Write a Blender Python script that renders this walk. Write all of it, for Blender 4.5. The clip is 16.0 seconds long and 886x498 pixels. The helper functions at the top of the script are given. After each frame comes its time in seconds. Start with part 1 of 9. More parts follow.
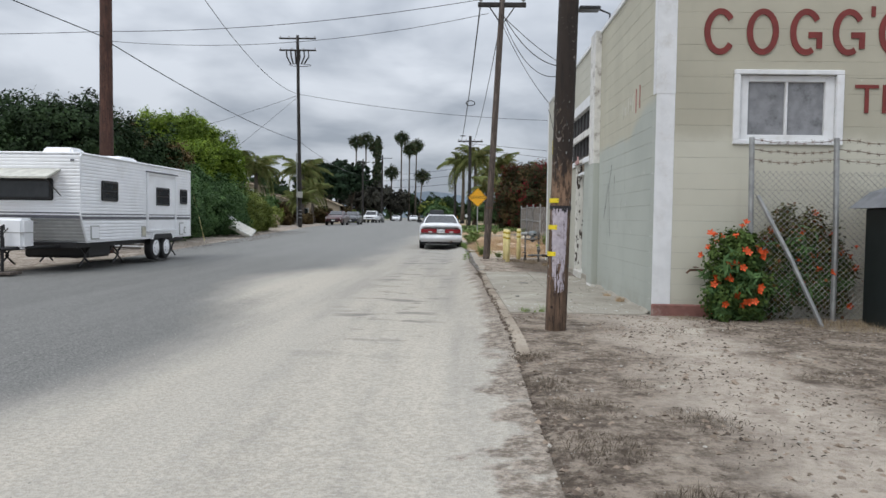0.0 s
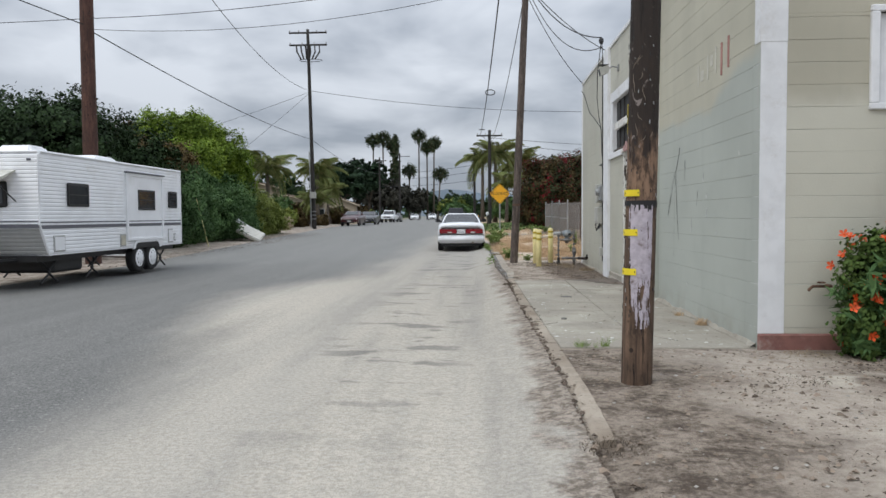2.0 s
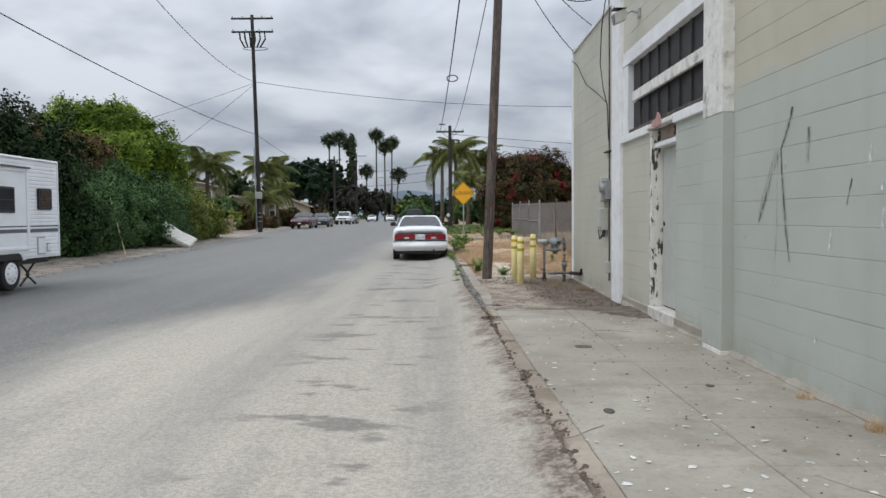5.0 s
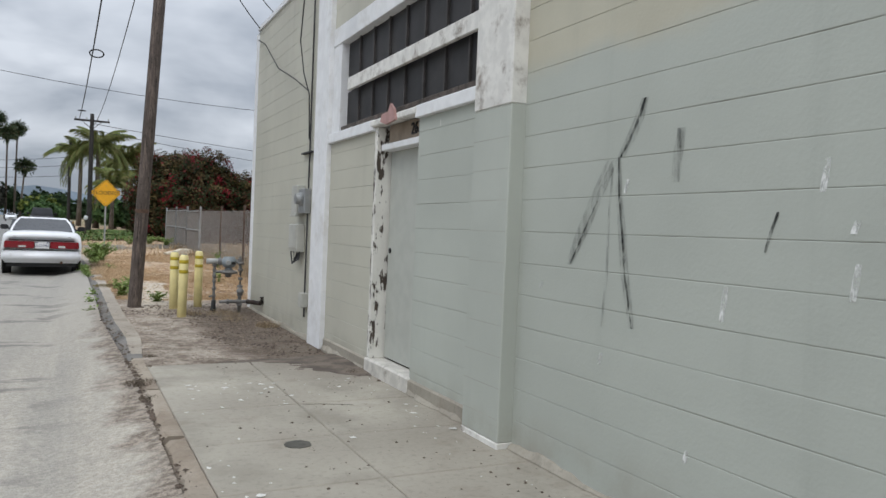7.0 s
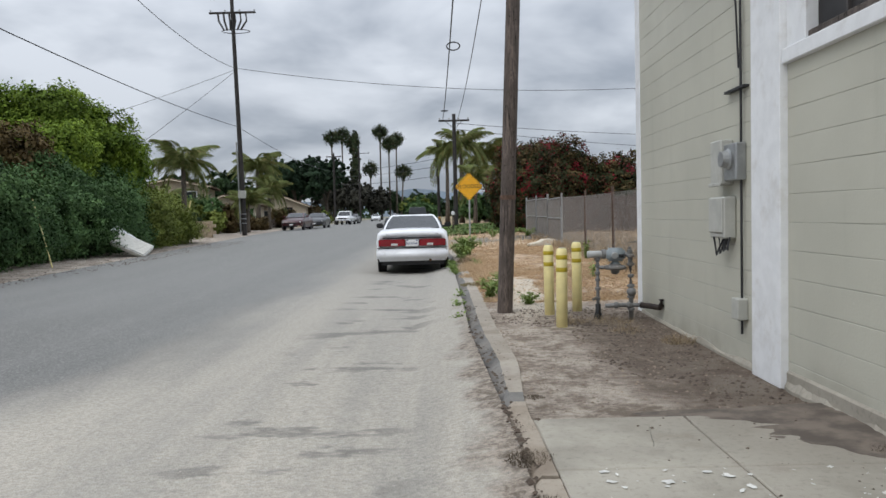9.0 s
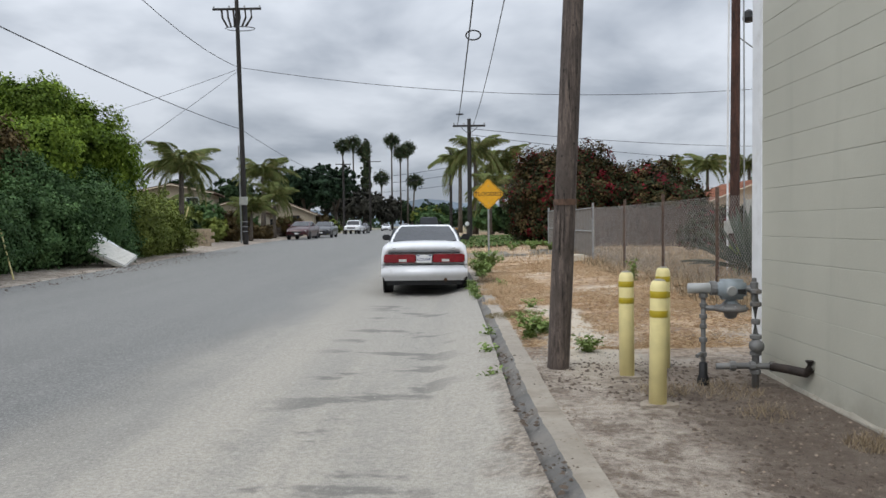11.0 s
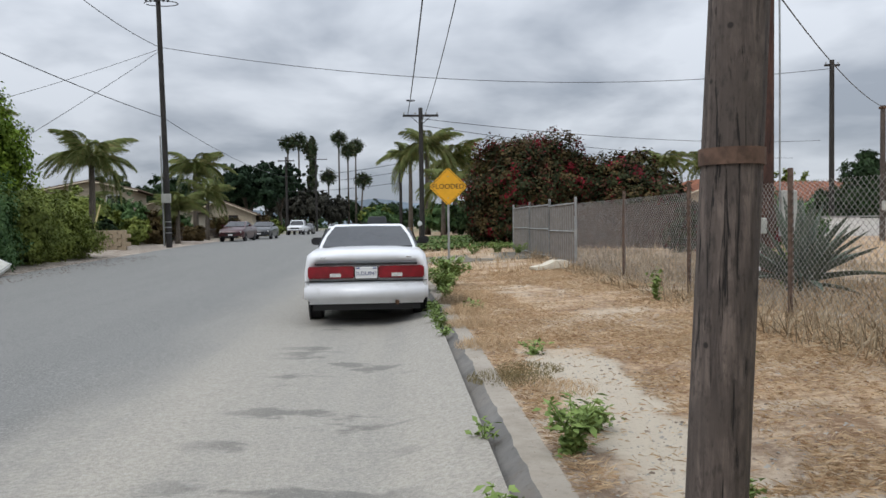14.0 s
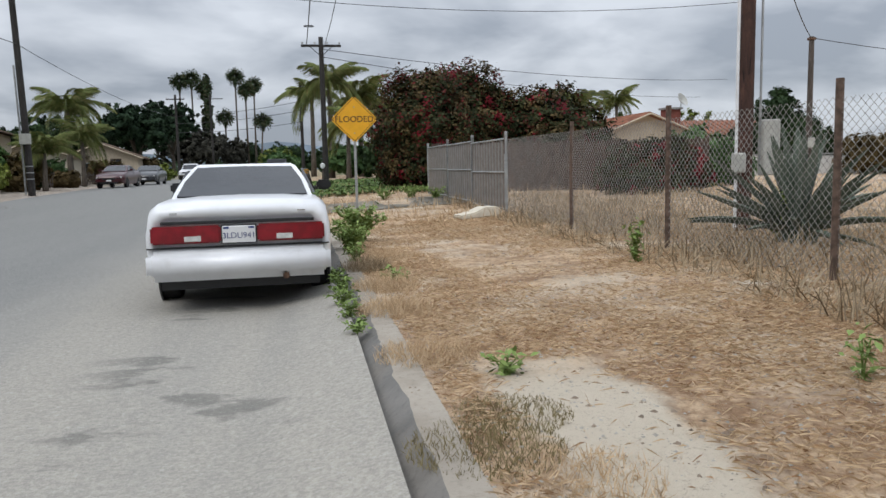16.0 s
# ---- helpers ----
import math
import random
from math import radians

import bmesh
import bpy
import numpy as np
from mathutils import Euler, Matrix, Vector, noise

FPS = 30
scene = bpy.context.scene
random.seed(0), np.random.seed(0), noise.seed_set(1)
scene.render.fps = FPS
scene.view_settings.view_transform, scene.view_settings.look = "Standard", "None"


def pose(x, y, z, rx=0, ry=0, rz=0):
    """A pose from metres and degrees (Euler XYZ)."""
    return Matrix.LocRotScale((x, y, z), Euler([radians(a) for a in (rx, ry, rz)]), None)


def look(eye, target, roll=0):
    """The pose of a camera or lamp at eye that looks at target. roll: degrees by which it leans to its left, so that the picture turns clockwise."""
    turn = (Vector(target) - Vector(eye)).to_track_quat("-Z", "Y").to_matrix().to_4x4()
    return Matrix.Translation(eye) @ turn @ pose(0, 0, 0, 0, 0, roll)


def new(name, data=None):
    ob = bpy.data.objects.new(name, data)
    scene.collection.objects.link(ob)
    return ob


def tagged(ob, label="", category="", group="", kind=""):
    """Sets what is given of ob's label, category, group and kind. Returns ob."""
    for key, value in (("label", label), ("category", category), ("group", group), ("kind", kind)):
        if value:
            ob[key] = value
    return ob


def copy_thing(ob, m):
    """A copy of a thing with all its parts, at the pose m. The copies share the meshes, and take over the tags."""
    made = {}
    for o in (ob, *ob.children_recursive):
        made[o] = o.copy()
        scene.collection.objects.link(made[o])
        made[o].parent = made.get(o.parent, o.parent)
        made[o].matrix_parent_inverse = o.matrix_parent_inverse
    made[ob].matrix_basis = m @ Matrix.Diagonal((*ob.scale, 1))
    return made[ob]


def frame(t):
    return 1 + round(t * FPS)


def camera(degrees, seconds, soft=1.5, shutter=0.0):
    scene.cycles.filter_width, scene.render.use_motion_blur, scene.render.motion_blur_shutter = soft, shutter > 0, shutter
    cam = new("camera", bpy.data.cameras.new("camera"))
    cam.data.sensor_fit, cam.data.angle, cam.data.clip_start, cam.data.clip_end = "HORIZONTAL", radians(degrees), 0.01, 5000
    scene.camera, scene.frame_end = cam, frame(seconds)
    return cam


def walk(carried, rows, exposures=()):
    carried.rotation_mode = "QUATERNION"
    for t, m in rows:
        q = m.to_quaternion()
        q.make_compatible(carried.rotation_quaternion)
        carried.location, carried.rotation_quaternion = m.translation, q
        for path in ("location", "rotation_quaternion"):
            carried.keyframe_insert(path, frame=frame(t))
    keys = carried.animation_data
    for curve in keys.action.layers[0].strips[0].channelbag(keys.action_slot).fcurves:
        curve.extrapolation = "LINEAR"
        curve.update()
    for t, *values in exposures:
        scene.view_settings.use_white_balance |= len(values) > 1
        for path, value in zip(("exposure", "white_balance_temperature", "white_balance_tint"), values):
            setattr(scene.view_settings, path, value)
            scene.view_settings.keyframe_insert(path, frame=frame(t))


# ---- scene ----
cam = camera(61.8, 16.0)
PATH = [
    (0, (1.134, 1.388, 1.331), (1.078, 3.386, 1.248), 0.8),
    (0.5, (1.144, 2.044, 1.331), (1.08, 4.041, 1.244), 0.6),
    (1, (1.131, 2.702, 1.343), (1.047, 4.698, 1.256), 0.2),
    (1.5, (1.073, 3.374, 1.368), (0.971, 5.37, 1.28), -0.2),
    (2, (1.013, 3.952, 1.381), (0.904, 5.947, 1.292), -0.4),
    (2.5, (0.972, 4.679, 1.397), (0.867, 6.674, 1.302), -0.4),
    (3, (0.933, 5.358, 1.417), (0.847, 7.353, 1.319), -0.4),
    (3.5, (0.915, 5.982, 1.418), (0.851, 7.979, 1.325), -0.4),
    (6, (0.877, 9.442, 1.465), (1.08, 11.43, 1.382), -0.8),
    (6.5, (0.923, 10.088, 1.497), (1.615, 11.963, 1.444), 1.3),
    (7, (0.995, 10.761, 1.511), (1.878, 12.555, 1.468), 2.4),
    (7.5, (1.038, 11.468, 1.485), (1.659, 13.366, 1.362), 1.8),
    (8, (1.093, 12.228, 1.443), (1.257, 14.215, 1.286), 0.1),
    (8.5, (1.11, 12.904, 1.442), (1.107, 14.901, 1.325), -1.1),
    (9, (1.104, 13.563, 1.452), (1.084, 15.561, 1.36), -1.4),
    (11.5, (0.903, 17.239, 1.458), (0.853, 19.237, 1.405), -0.5),
    (12, (0.906, 17.947, 1.453), (0.882, 19.947, 1.41), -0.5),
    (12.5, (0.867, 18.704, 1.458), (0.878, 20.703, 1.413), -0.6),
    (13, (0.855, 19.369, 1.45), (0.897, 21.368, 1.404), -0.6),
    (13.5, (0.824, 20.111, 1.452), (0.886, 22.109, 1.397), -0.8),
    (14, (0.81, 20.853, 1.449), (0.899, 22.85, 1.384), -0.8),
    (14.5, (0.787, 21.59, 1.461), (0.913, 23.584, 1.372), -1.1),
    (15, (0.808, 22.306, 1.449), (0.996, 24.293, 1.325), -1.1),
    (15.5, (0.839, 23.06, 1.445), (1.106, 25.035, 1.279), -1.4),
    (16, (0.929, 23.844, 1.404), (1.263, 25.803, 1.181), -1.3),
]
walk(cam, [(t, look(eye, target, roll)) for t, eye, target, roll in PATH])

# ==== world, sun, light ====
world = bpy.data.worlds.new("sky")
scene.world = world
world.use_nodes = True
wn, wl = world.node_tree.nodes, world.node_tree.links
wn.clear()


def wnode(kind, **kw):
    n = wn.new(kind)
    for k, v in kw.items():
        n.inputs[int(k[1:])].default_value = v
    return n


SUN_ELEV, SUN_ROT = radians(52), radians(221)
sky = wnode("ShaderNodeTexSky")
sky.sky_type, sky.sun_disc = "NISHITA", False
sky.sun_elevation, sky.sun_rotation = SUN_ELEV, SUN_ROT
bg_sky = wnode("ShaderNodeBackground", i1=0.08)
wl.new(sky.outputs[0], bg_sky.inputs[0])
tc = wnode("ShaderNodeTexCoord")
sep = wnode("ShaderNodeSeparateXYZ")
wl.new(tc.outputs["Generated"], sep.inputs[0])


def wmath(op, a, b=0.0):
    n = wn.new("ShaderNodeMath")
    n.operation = op
    for i, v in enumerate((a, b)):
        if isinstance(v, (int, float)):
            n.inputs[i].default_value = v
        else:
            wl.new(v, n.inputs[i])
    return n.outputs[0]


up = wmath("MAXIMUM", sep.outputs[2], 0.0)
den = wmath("ADD", up, 0.27)
comb = wnode("ShaderNodeCombineXYZ")
wl.new(wmath("DIVIDE", sep.outputs[0], den), comb.inputs[0])
wl.new(wmath("DIVIDE", sep.outputs[1], den), comb.inputs[1])
cn = wnode("ShaderNodeTexNoise")
cn.inputs["Scale"].default_value, cn.inputs["Detail"].default_value, cn.inputs["Roughness"].default_value = 1.75, 5.0, 0.50
cn.inputs["Distortion"].default_value = 0.2
wl.new(comb.outputs[0], cn.inputs["Vector"])
ramp = wnode("ShaderNodeValToRGB")
ramp.color_ramp.elements[0].position, ramp.color_ramp.elements[0].color = 0.36, (0.42, 0.47, 0.55, 1)
ramp.color_ramp.elements[1].position, ramp.color_ramp.elements[1].color = 0.60, (0.81, 0.865, 0.95, 1)
wl.new(cn.outputs["Fac"], ramp.inputs[0])
# overcast sky: three times as bright overhead as at the horizon
lum = wmath("ADD", wmath("MULTIPLY", wmath("POWER", up, 1.4), 1.55), 0.76)
bg_cloud = wnode("ShaderNodeBackground")
wl.new(ramp.outputs[0], bg_cloud.inputs[0])
wl.new(lum, bg_cloud.inputs[1])
mixs = wnode("ShaderNodeMixShader", i0=0.93)
wl.new(bg_sky.outputs[0], mixs.inputs[1])
wl.new(bg_cloud.outputs[0], mixs.inputs[2])
wout = wnode("ShaderNodeOutputWorld")
wl.new(mixs.outputs[0], wout.inputs[0])

sun = new("sun", bpy.data.lights.new("sun", "SUN"))
sun.data.energy, sun.data.angle, sun.data.color = 1.1, radians(30), (1.0, 0.97, 0.92)
sun.matrix_world = look((0, 0, 40), (14 * math.cos(SUN_ELEV), 16 * math.cos(SUN_ELEV), 40 - 21 * math.sin(SUN_ELEV)))

# ==== mesh helpers ====


def obj(name, bm, mat, parent=None, label="", smooth=False):
    me = bpy.data.meshes.new(name)
    bm.to_mesh(me)
    bm.free()
    for m in (mat if isinstance(mat, (list, tuple)) else [mat]):
        me.materials.append(m)
    if smooth:
        me.polygons.foreach_set("use_smooth", [True] * len(me.polygons))
    ob = new(name, me)
    if parent:
        ob.parent = parent
    if label:
        ob["label"] = label
    return ob


def part(name, bm, mat, parent, label="", smooth=False):
    return obj(name, bm, mat, parent, label, smooth)


def thing(name, m, label, category, group="", kind=""):
    e = new(name)
    e.empty_display_size = 0.1
    e.matrix_world = m
    return tagged(e, label, category, group, kind)


def data_obj(name, verts, faces, mat, parent=None, smooth=False, index=None):
    me = bpy.data.meshes.new(name)
    me.from_pydata(verts, [], faces)
    for m in (mat if isinstance(mat, (list, tuple)) else [mat]):
        me.materials.append(m)
    if index is not None:
        me.polygons.foreach_set("material_index", index)
    if smooth:
        me.polygons.foreach_set("use_smooth", [True] * len(me.polygons))
    me.update()
    ob = new(name, me)
    if parent:
        ob.parent = parent
    return ob


def BM():
    return bmesh.new()


def box(bm, x0, x1, y0, y1, z0, z1, bev=0.0, seg=1):
    r = bmesh.ops.create_cube(bm, size=1.0, matrix=Matrix.LocRotScale(((x0 + x1) / 2, (y0 + y1) / 2, (z0 + z1) / 2), None, (abs(x1 - x0), abs(y1 - y0), abs(z1 - z0))))
    if bev:
        es = list({e for v in r["verts"] for e in v.link_edges})
        bmesh.ops.bevel(bm, geom=es, offset=bev, segments=seg, affect="EDGES", clamp_overlap=True)
    return bm


def cyl(bm, p0, p1, r0, r1=None, seg=12, caps=True):
    p0, p1 = Vector(p0), Vector(p1)
    r1 = r0 if r1 is None else r1
    d = p1 - p0
    q = d.to_track_quat("Z", "Y").to_matrix().to_4x4()
    bmesh.ops.create_cone(bm, cap_ends=caps, segments=seg, radius1=r0, radius2=r1, depth=d.length, matrix=Matrix.Translation((p0 + p1) / 2) @ q)
    return bm


def tube(bm, pts, r, seg=8):
    """A bent pipe through the points; r is one radius or one for each point."""
    pts = [Vector(p) for p in pts]
    rs = r if isinstance(r, (list, tuple)) else [r] * len(pts)
    rings, n = [], len(pts)
    for i, p in enumerate(pts):
        d = (pts[min(i + 1, n - 1)] - pts[max(i - 1, 0)]).normalized()
        a = d.cross(Vector((0, 0, 1)))
        a = a.normalized() if a.length > 0.05 else Vector((1, 0, 0))
        b = d.cross(a).normalized()
        rings.append([bm.verts.new(p + rs[i] * (a * math.cos(2 * math.pi * k / seg) + b * math.sin(2 * math.pi * k / seg))) for k in range(seg)])
    for u, v in zip(rings, rings[1:]):
        for k in range(seg):
            bm.faces.new((u[k], u[(k + 1) % seg], v[(k + 1) % seg], v[k]))
    bm.faces.new(rings[0][::-1])
    bm.faces.new(rings[-1])
    return bm


def lathe(bm, profile, seg=20, m=Matrix.Identity(4)):
    """A turned shape round z from rows of radius and height."""
    rings = [[bm.verts.new(m @ Vector((r * math.cos(2 * math.pi * k / seg), r * math.sin(2 * math.pi * k / seg), z))) for k in range(seg)] for r, z in profile]
    for u, v in zip(rings, rings[1:]):
        for k in range(seg):
            bm.faces.new((u[k], u[(k + 1) % seg], v[(k + 1) % seg], v[k]))
    bm.faces.new(rings[0][::-1])
    bm.faces.new(rings[-1])
    return bm


def prism(bm, outline, a0, a1, axis="y"):
    """An outline in the plane across the axis, pulled from a0 to a1."""
    def at(u, v, a):
        return {"y": (u, a, v), "x": (a, u, v), "z": (u, v, a)}[axis]
    f = [bm.verts.new(at(u, v, a0)) for u, v in outline]
    g = [bm.verts.new(at(u, v, a1)) for u, v in outline]
    n = len(outline)
    bm.faces.new(f)
    bm.faces.new(g[::-1])
    for i in range(n):
        bm.faces.new((f[i], f[(i + 1) % n], g[(i + 1) % n], g[i]))
    bmesh.ops.recalc_face_normals(bm, faces=bm.faces[:])
    return bm


def text_bm(words, size, depth, m):
    c = bpy.data.curves.new("letters", "FONT")
    c.body, c.size, c.extrude, c.align_x, c.align_y = words, size, depth, "CENTER", "CENTER"
    o = bpy.data.objects.new("letters", c)
    me = bpy.data.meshes.new_from_object(o)
    bpy.data.objects.remove(o)
    bm = bmesh.new()
    bm.from_mesh(me)
    bpy.data.meshes.remove(me)
    bmesh.ops.transform(bm, matrix=m, verts=bm.verts[:])
    return bm


# ==== materials ====


class Nodes:
    """Short names for the nodes of a material."""

    def __init__(self, name):
        self.m = bpy.data.materials.new(name)
        self.m.use_nodes = True
        self.n, self.l = self.m.node_tree.nodes, self.m.node_tree.links
        self.b = self.n["Principled BSDF"]
        self.tc = self.n.new("ShaderNodeTexCoord")
        self.pos = self.tc.outputs["Object"]

    def put(self, v, s):
        if isinstance(v, (int, float)):
            s.default_value = v
        elif isinstance(v, (tuple, list)):
            s.default_value = (*v, 1) if len(v) == 3 and len(s.default_value) == 4 else v
        else:
            self.l.new(v, s)

    def noise(self, scale, detail=4.0, rough=0.55, stretch=None, dist=0.0):
        t = self.n.new("ShaderNodeTexNoise")
        t.inputs["Scale"].default_value, t.inputs["Detail"].default_value, t.inputs["Roughness"].default_value = scale, detail, rough
        t.inputs["Distortion"].default_value = dist
        src = self.pos
        if stretch:
            mp = self.n.new("ShaderNodeMapping")
            mp.inputs["Scale"].default_value = stretch
            self.l.new(src, mp.inputs[0])
            src = mp.outputs[0]
        self.l.new(src, t.inputs["Vector"])
        return t.outputs["Fac"]

    def voronoi(self, scale, feature="F1", out="Distance"):
        t = self.n.new("ShaderNodeTexVoronoi")
        t.feature = feature
        t.inputs["Scale"].default_value = scale
        self.l.new(self.pos, t.inputs["Vector"])
        return t.outputs[out]

    def ramp(self, fac, lo, hi):
        r = self.n.new("ShaderNodeMapRange")
        r.interpolation_type = "SMOOTHSTEP"
        self.put(fac, r.inputs[0])
        r.inputs[1].default_value, r.inputs[2].default_value = lo, hi
        return r.outputs[0]

    def mix(self, fac, a, b, mode="MIX"):
        x = self.n.new("ShaderNodeMix")
        x.data_type, x.blend_type = "RGBA", mode
        self.put(fac, x.inputs[0])
        self.put(a, x.inputs[6])
        self.put(b, x.inputs[7])
        return x.outputs[2]

    def math(self, op, a, b=0.0, c=0.0):
        x = self.n.new("ShaderNodeMath")
        x.operation = op
        for i, v in enumerate((a, b, c)):
            self.put(v, x.inputs[i])
        return x.outputs[0]

    def axis(self, i):
        s = self.n.new("ShaderNodeSeparateXYZ")
        self.l.new(self.pos, s.inputs[0])
        return s.outputs[i]

    def rand(self):
        return self.n.new("ShaderNodeObjectInfo").outputs["Random"]

    def island(self):
        return self.n.new("ShaderNodeNewGeometry").outputs["Random Per Island"]

    def bump(self, height, strength=0.3, dist=0.01):
        x = self.n.new("ShaderNodeBump")
        x.inputs["Strength"].default_value, x.inputs["Distance"].default_value = strength, dist
        self.put(height, x.inputs["Height"])
        self.l.new(x.outputs[0], self.b.inputs["Normal"])

    def done(self, color, rough=0.8, metal=0.0, spec=0.5):
        self.put(color, self.b.inputs["Base Color"])
        self.put(rough, self.b.inputs["Roughness"])
        self.b.inputs["Metallic"].default_value = metal
        self.b.inputs["Specular IOR Level"].default_value = spec
        return self.m


def plain(name, color, rough=0.6, metal=0.0, var=0.25, scale=6.0, bump=0.08, grain=60.0, dirt=0.0, dirt_color=(0.16, 0.13, 0.10)):
    """Paint, metal or plastic with faint blotches, grain and dirt."""
    n = Nodes(name)
    dark = tuple(c * (1 - var) for c in color)
    c = n.mix(n.ramp(n.noise(scale), 0.35, 0.65), dark, color)
    if dirt:
        c = n.mix(n.math("MULTIPLY", n.ramp(n.noise(scale * 0.6, 6.0, 0.7), 0.5, 0.75), dirt), c, dirt_color)
    n.bump(n.noise(grain), bump, 0.004)
    return n.done(c, rough, metal)


def weathered_wood(name, dark, light, scale=1.0, rough=0.85, tar=0.0):
    n = Nodes(name)
    fib = n.noise(6.0 * scale, 7.0, 0.7, (3.2, 3.2, 0.30), 0.5)
    crack = n.ramp(n.noise(5.0 * scale, 5.0, 0.7, (5, 5, 0.30), 0.8), 0.58, 0.64)
    blot = n.noise(2.6 * scale, 5.0, 0.65, (1.3, 1.3, 0.7), 0.6)
    fleck = n.noise(17.0 * scale, 5.0, 0.7, (1.5, 1.5, 0.55))
    c = n.mix(n.ramp(fib, 0.32, 0.70), dark, light)
    c = n.mix(n.ramp(blot, 0.38, 0.66), c, tuple(0.42 * v for v in light))
    c = n.mix(n.math("MULTIPLY", n.ramp(fleck, 0.50, 0.66), 0.55), c, tuple(0.55 * v for v in dark))
    c = n.mix(crack, c, tuple(0.3 * v for v in dark))
    knot = n.ramp(n.voronoi(5.5 * scale), 0.13, 0.07)
    c = n.mix(n.math("MULTIPLY", knot, 0.85), c, tuple(0.25 * v for v in dark))
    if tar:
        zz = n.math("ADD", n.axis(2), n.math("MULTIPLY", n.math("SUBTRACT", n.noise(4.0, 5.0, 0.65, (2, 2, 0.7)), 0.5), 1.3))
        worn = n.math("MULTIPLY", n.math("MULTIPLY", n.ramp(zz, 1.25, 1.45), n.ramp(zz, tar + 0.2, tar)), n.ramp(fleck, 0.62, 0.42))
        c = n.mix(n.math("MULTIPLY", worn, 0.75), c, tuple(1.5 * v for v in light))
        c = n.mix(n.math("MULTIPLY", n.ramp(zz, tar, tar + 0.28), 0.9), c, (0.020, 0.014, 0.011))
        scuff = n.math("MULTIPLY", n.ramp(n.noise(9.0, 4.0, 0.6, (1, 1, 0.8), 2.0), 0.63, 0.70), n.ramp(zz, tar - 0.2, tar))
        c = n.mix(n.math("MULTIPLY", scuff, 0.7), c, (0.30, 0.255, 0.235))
    n.bump(n.math("SUBTRACT", n.math("ADD", fib, n.math("MULTIPLY", fleck, 0.5)), crack), 0.8, 0.014)
    return n.done(c, rough)


def foliage(name, dark, light, warm=None, rough=0.65, spec=0.14):
    n = Nodes(name)
    r = n.island()
    dark, light = tuple(1.15 * v for v in dark), tuple(1.3 * v for v in light)
    clump = n.ramp(n.noise(1.9, 4.0, 0.6), 0.34, 0.68)
    c = n.mix(n.math("ADD", n.math("MULTIPLY", r, 0.45), n.math("MULTIPLY", clump, 0.55)), dark, light)
    c = n.mix(n.math("MULTIPLY", n.ramp(n.noise(0.55, 3.0), 0.42, 0.64), 0.7), c, tuple(0.65 * v for v in dark))
    if warm:
        c = n.mix(n.math("MULTIPLY", n.ramp(r, 0.8, 0.86), 1.0), c, warm)
    m = n.done(c, rough, 0.0, spec)
    return m


def straw(name, dark, light):
    n = Nodes(name)
    c = n.mix(n.island(), dark, light)
    c = n.mix(n.math("MULTIPLY", n.ramp(n.noise(0.9, 4.0), 0.4, 0.65), 0.35), c, tuple(0.7 * v for v in light))
    return n.done(c, 0.95, 0.0, 0.1)


def wall_paint(name, low, high=None, split=2.35, soft=0.12, stain=0.25, corner=0.0):
    n = Nodes(name)
    z = n.axis(2)
    c = n.mix(n.ramp(n.noise(0.9, 5.0), 0.3, 0.7), low, tuple(0.9 * v for v in low))
    if high:
        h = n.mix(n.ramp(n.noise(1.1, 5.0), 0.3, 0.7), high, tuple(0.88 * v for v in high))
        zz = n.math("ADD", z, n.math("MULTIPLY", n.math("SUBTRACT", n.noise(2.2, 3.0), 0.5), 0.30))
        if corner:
            zz = n.math("SUBTRACT", zz, n.math("MULTIPLY", n.ramp(n.axis(1), 12.6, 11.3), corner))
        c = n.mix(n.ramp(zz, split - soft, split + soft), c, h)
    streak = n.ramp(n.noise(2.4, 5.0, 0.6, (1.6, 1.6, 0.16)), 0.55, 0.85)
    c = n.mix(n.math("MULTIPLY", streak, stain), c, tuple(0.55 * v for v in low))
    chips = n.ramp(n.noise(7.0, 3.0, 0.55, (1, 1, 0.45)), 0.755, 0.775)
    c = n.mix(n.math("MULTIPLY", chips, 0.8), c, (0.62, 0.62, 0.58))
    low_dirt = n.math("MULTIPLY", n.ramp(n.noise(3.0, 5.0, 0.6), 0.35, 0.7), n.ramp(z, 0.5, 0.12))
    c = n.mix(n.math("MULTIPLY", low_dirt, 0.5), c, (0.27, 0.24, 0.19))
    n.bump(n.math("ADD", n.noise(55.0, 3.0), n.math("MULTIPLY", n.noise(6.0, 3.0), 1.5)), 0.22, 0.006)
    return n.done(c, 0.75, 0.0, 0.35)


GREY_GREEN, OLIVE, CREAM = (0.435, 0.46, 0.415), (0.50, 0.48, 0.385), (0.58, 0.565, 0.475)
M_WALL_A = wall_paint("paint_grey_green_and_olive", GREY_GREEN, OLIVE, 2.56, 0.09, corner=0.30)
M_WALL_B = wall_paint("paint_grey_green", GREY_GREEN)
M_WALL_C = wall_paint("paint_olive", (0.49, 0.48, 0.405), (0.525, 0.515, 0.44), 3.2)
M_WALL_F = wall_paint("paint_cream_and_olive", CREAM, (0.47, 0.445, 0.355), 2.42)
M_WHITE = plain("white_paint", (0.78, 0.79, 0.80), 0.6, var=0.08, dirt=0.35, dirt_color=(0.40, 0.36, 0.30))
M_MORTAR = plain("joint", (0.40, 0.395, 0.35), 0.9)
M_CHIPPED = plain("chipped_white_paint", (0.74, 0.73, 0.69), 0.7, var=0.15, scale=9, dirt=0.95, dirt_color=(0.16, 0.12, 0.09))


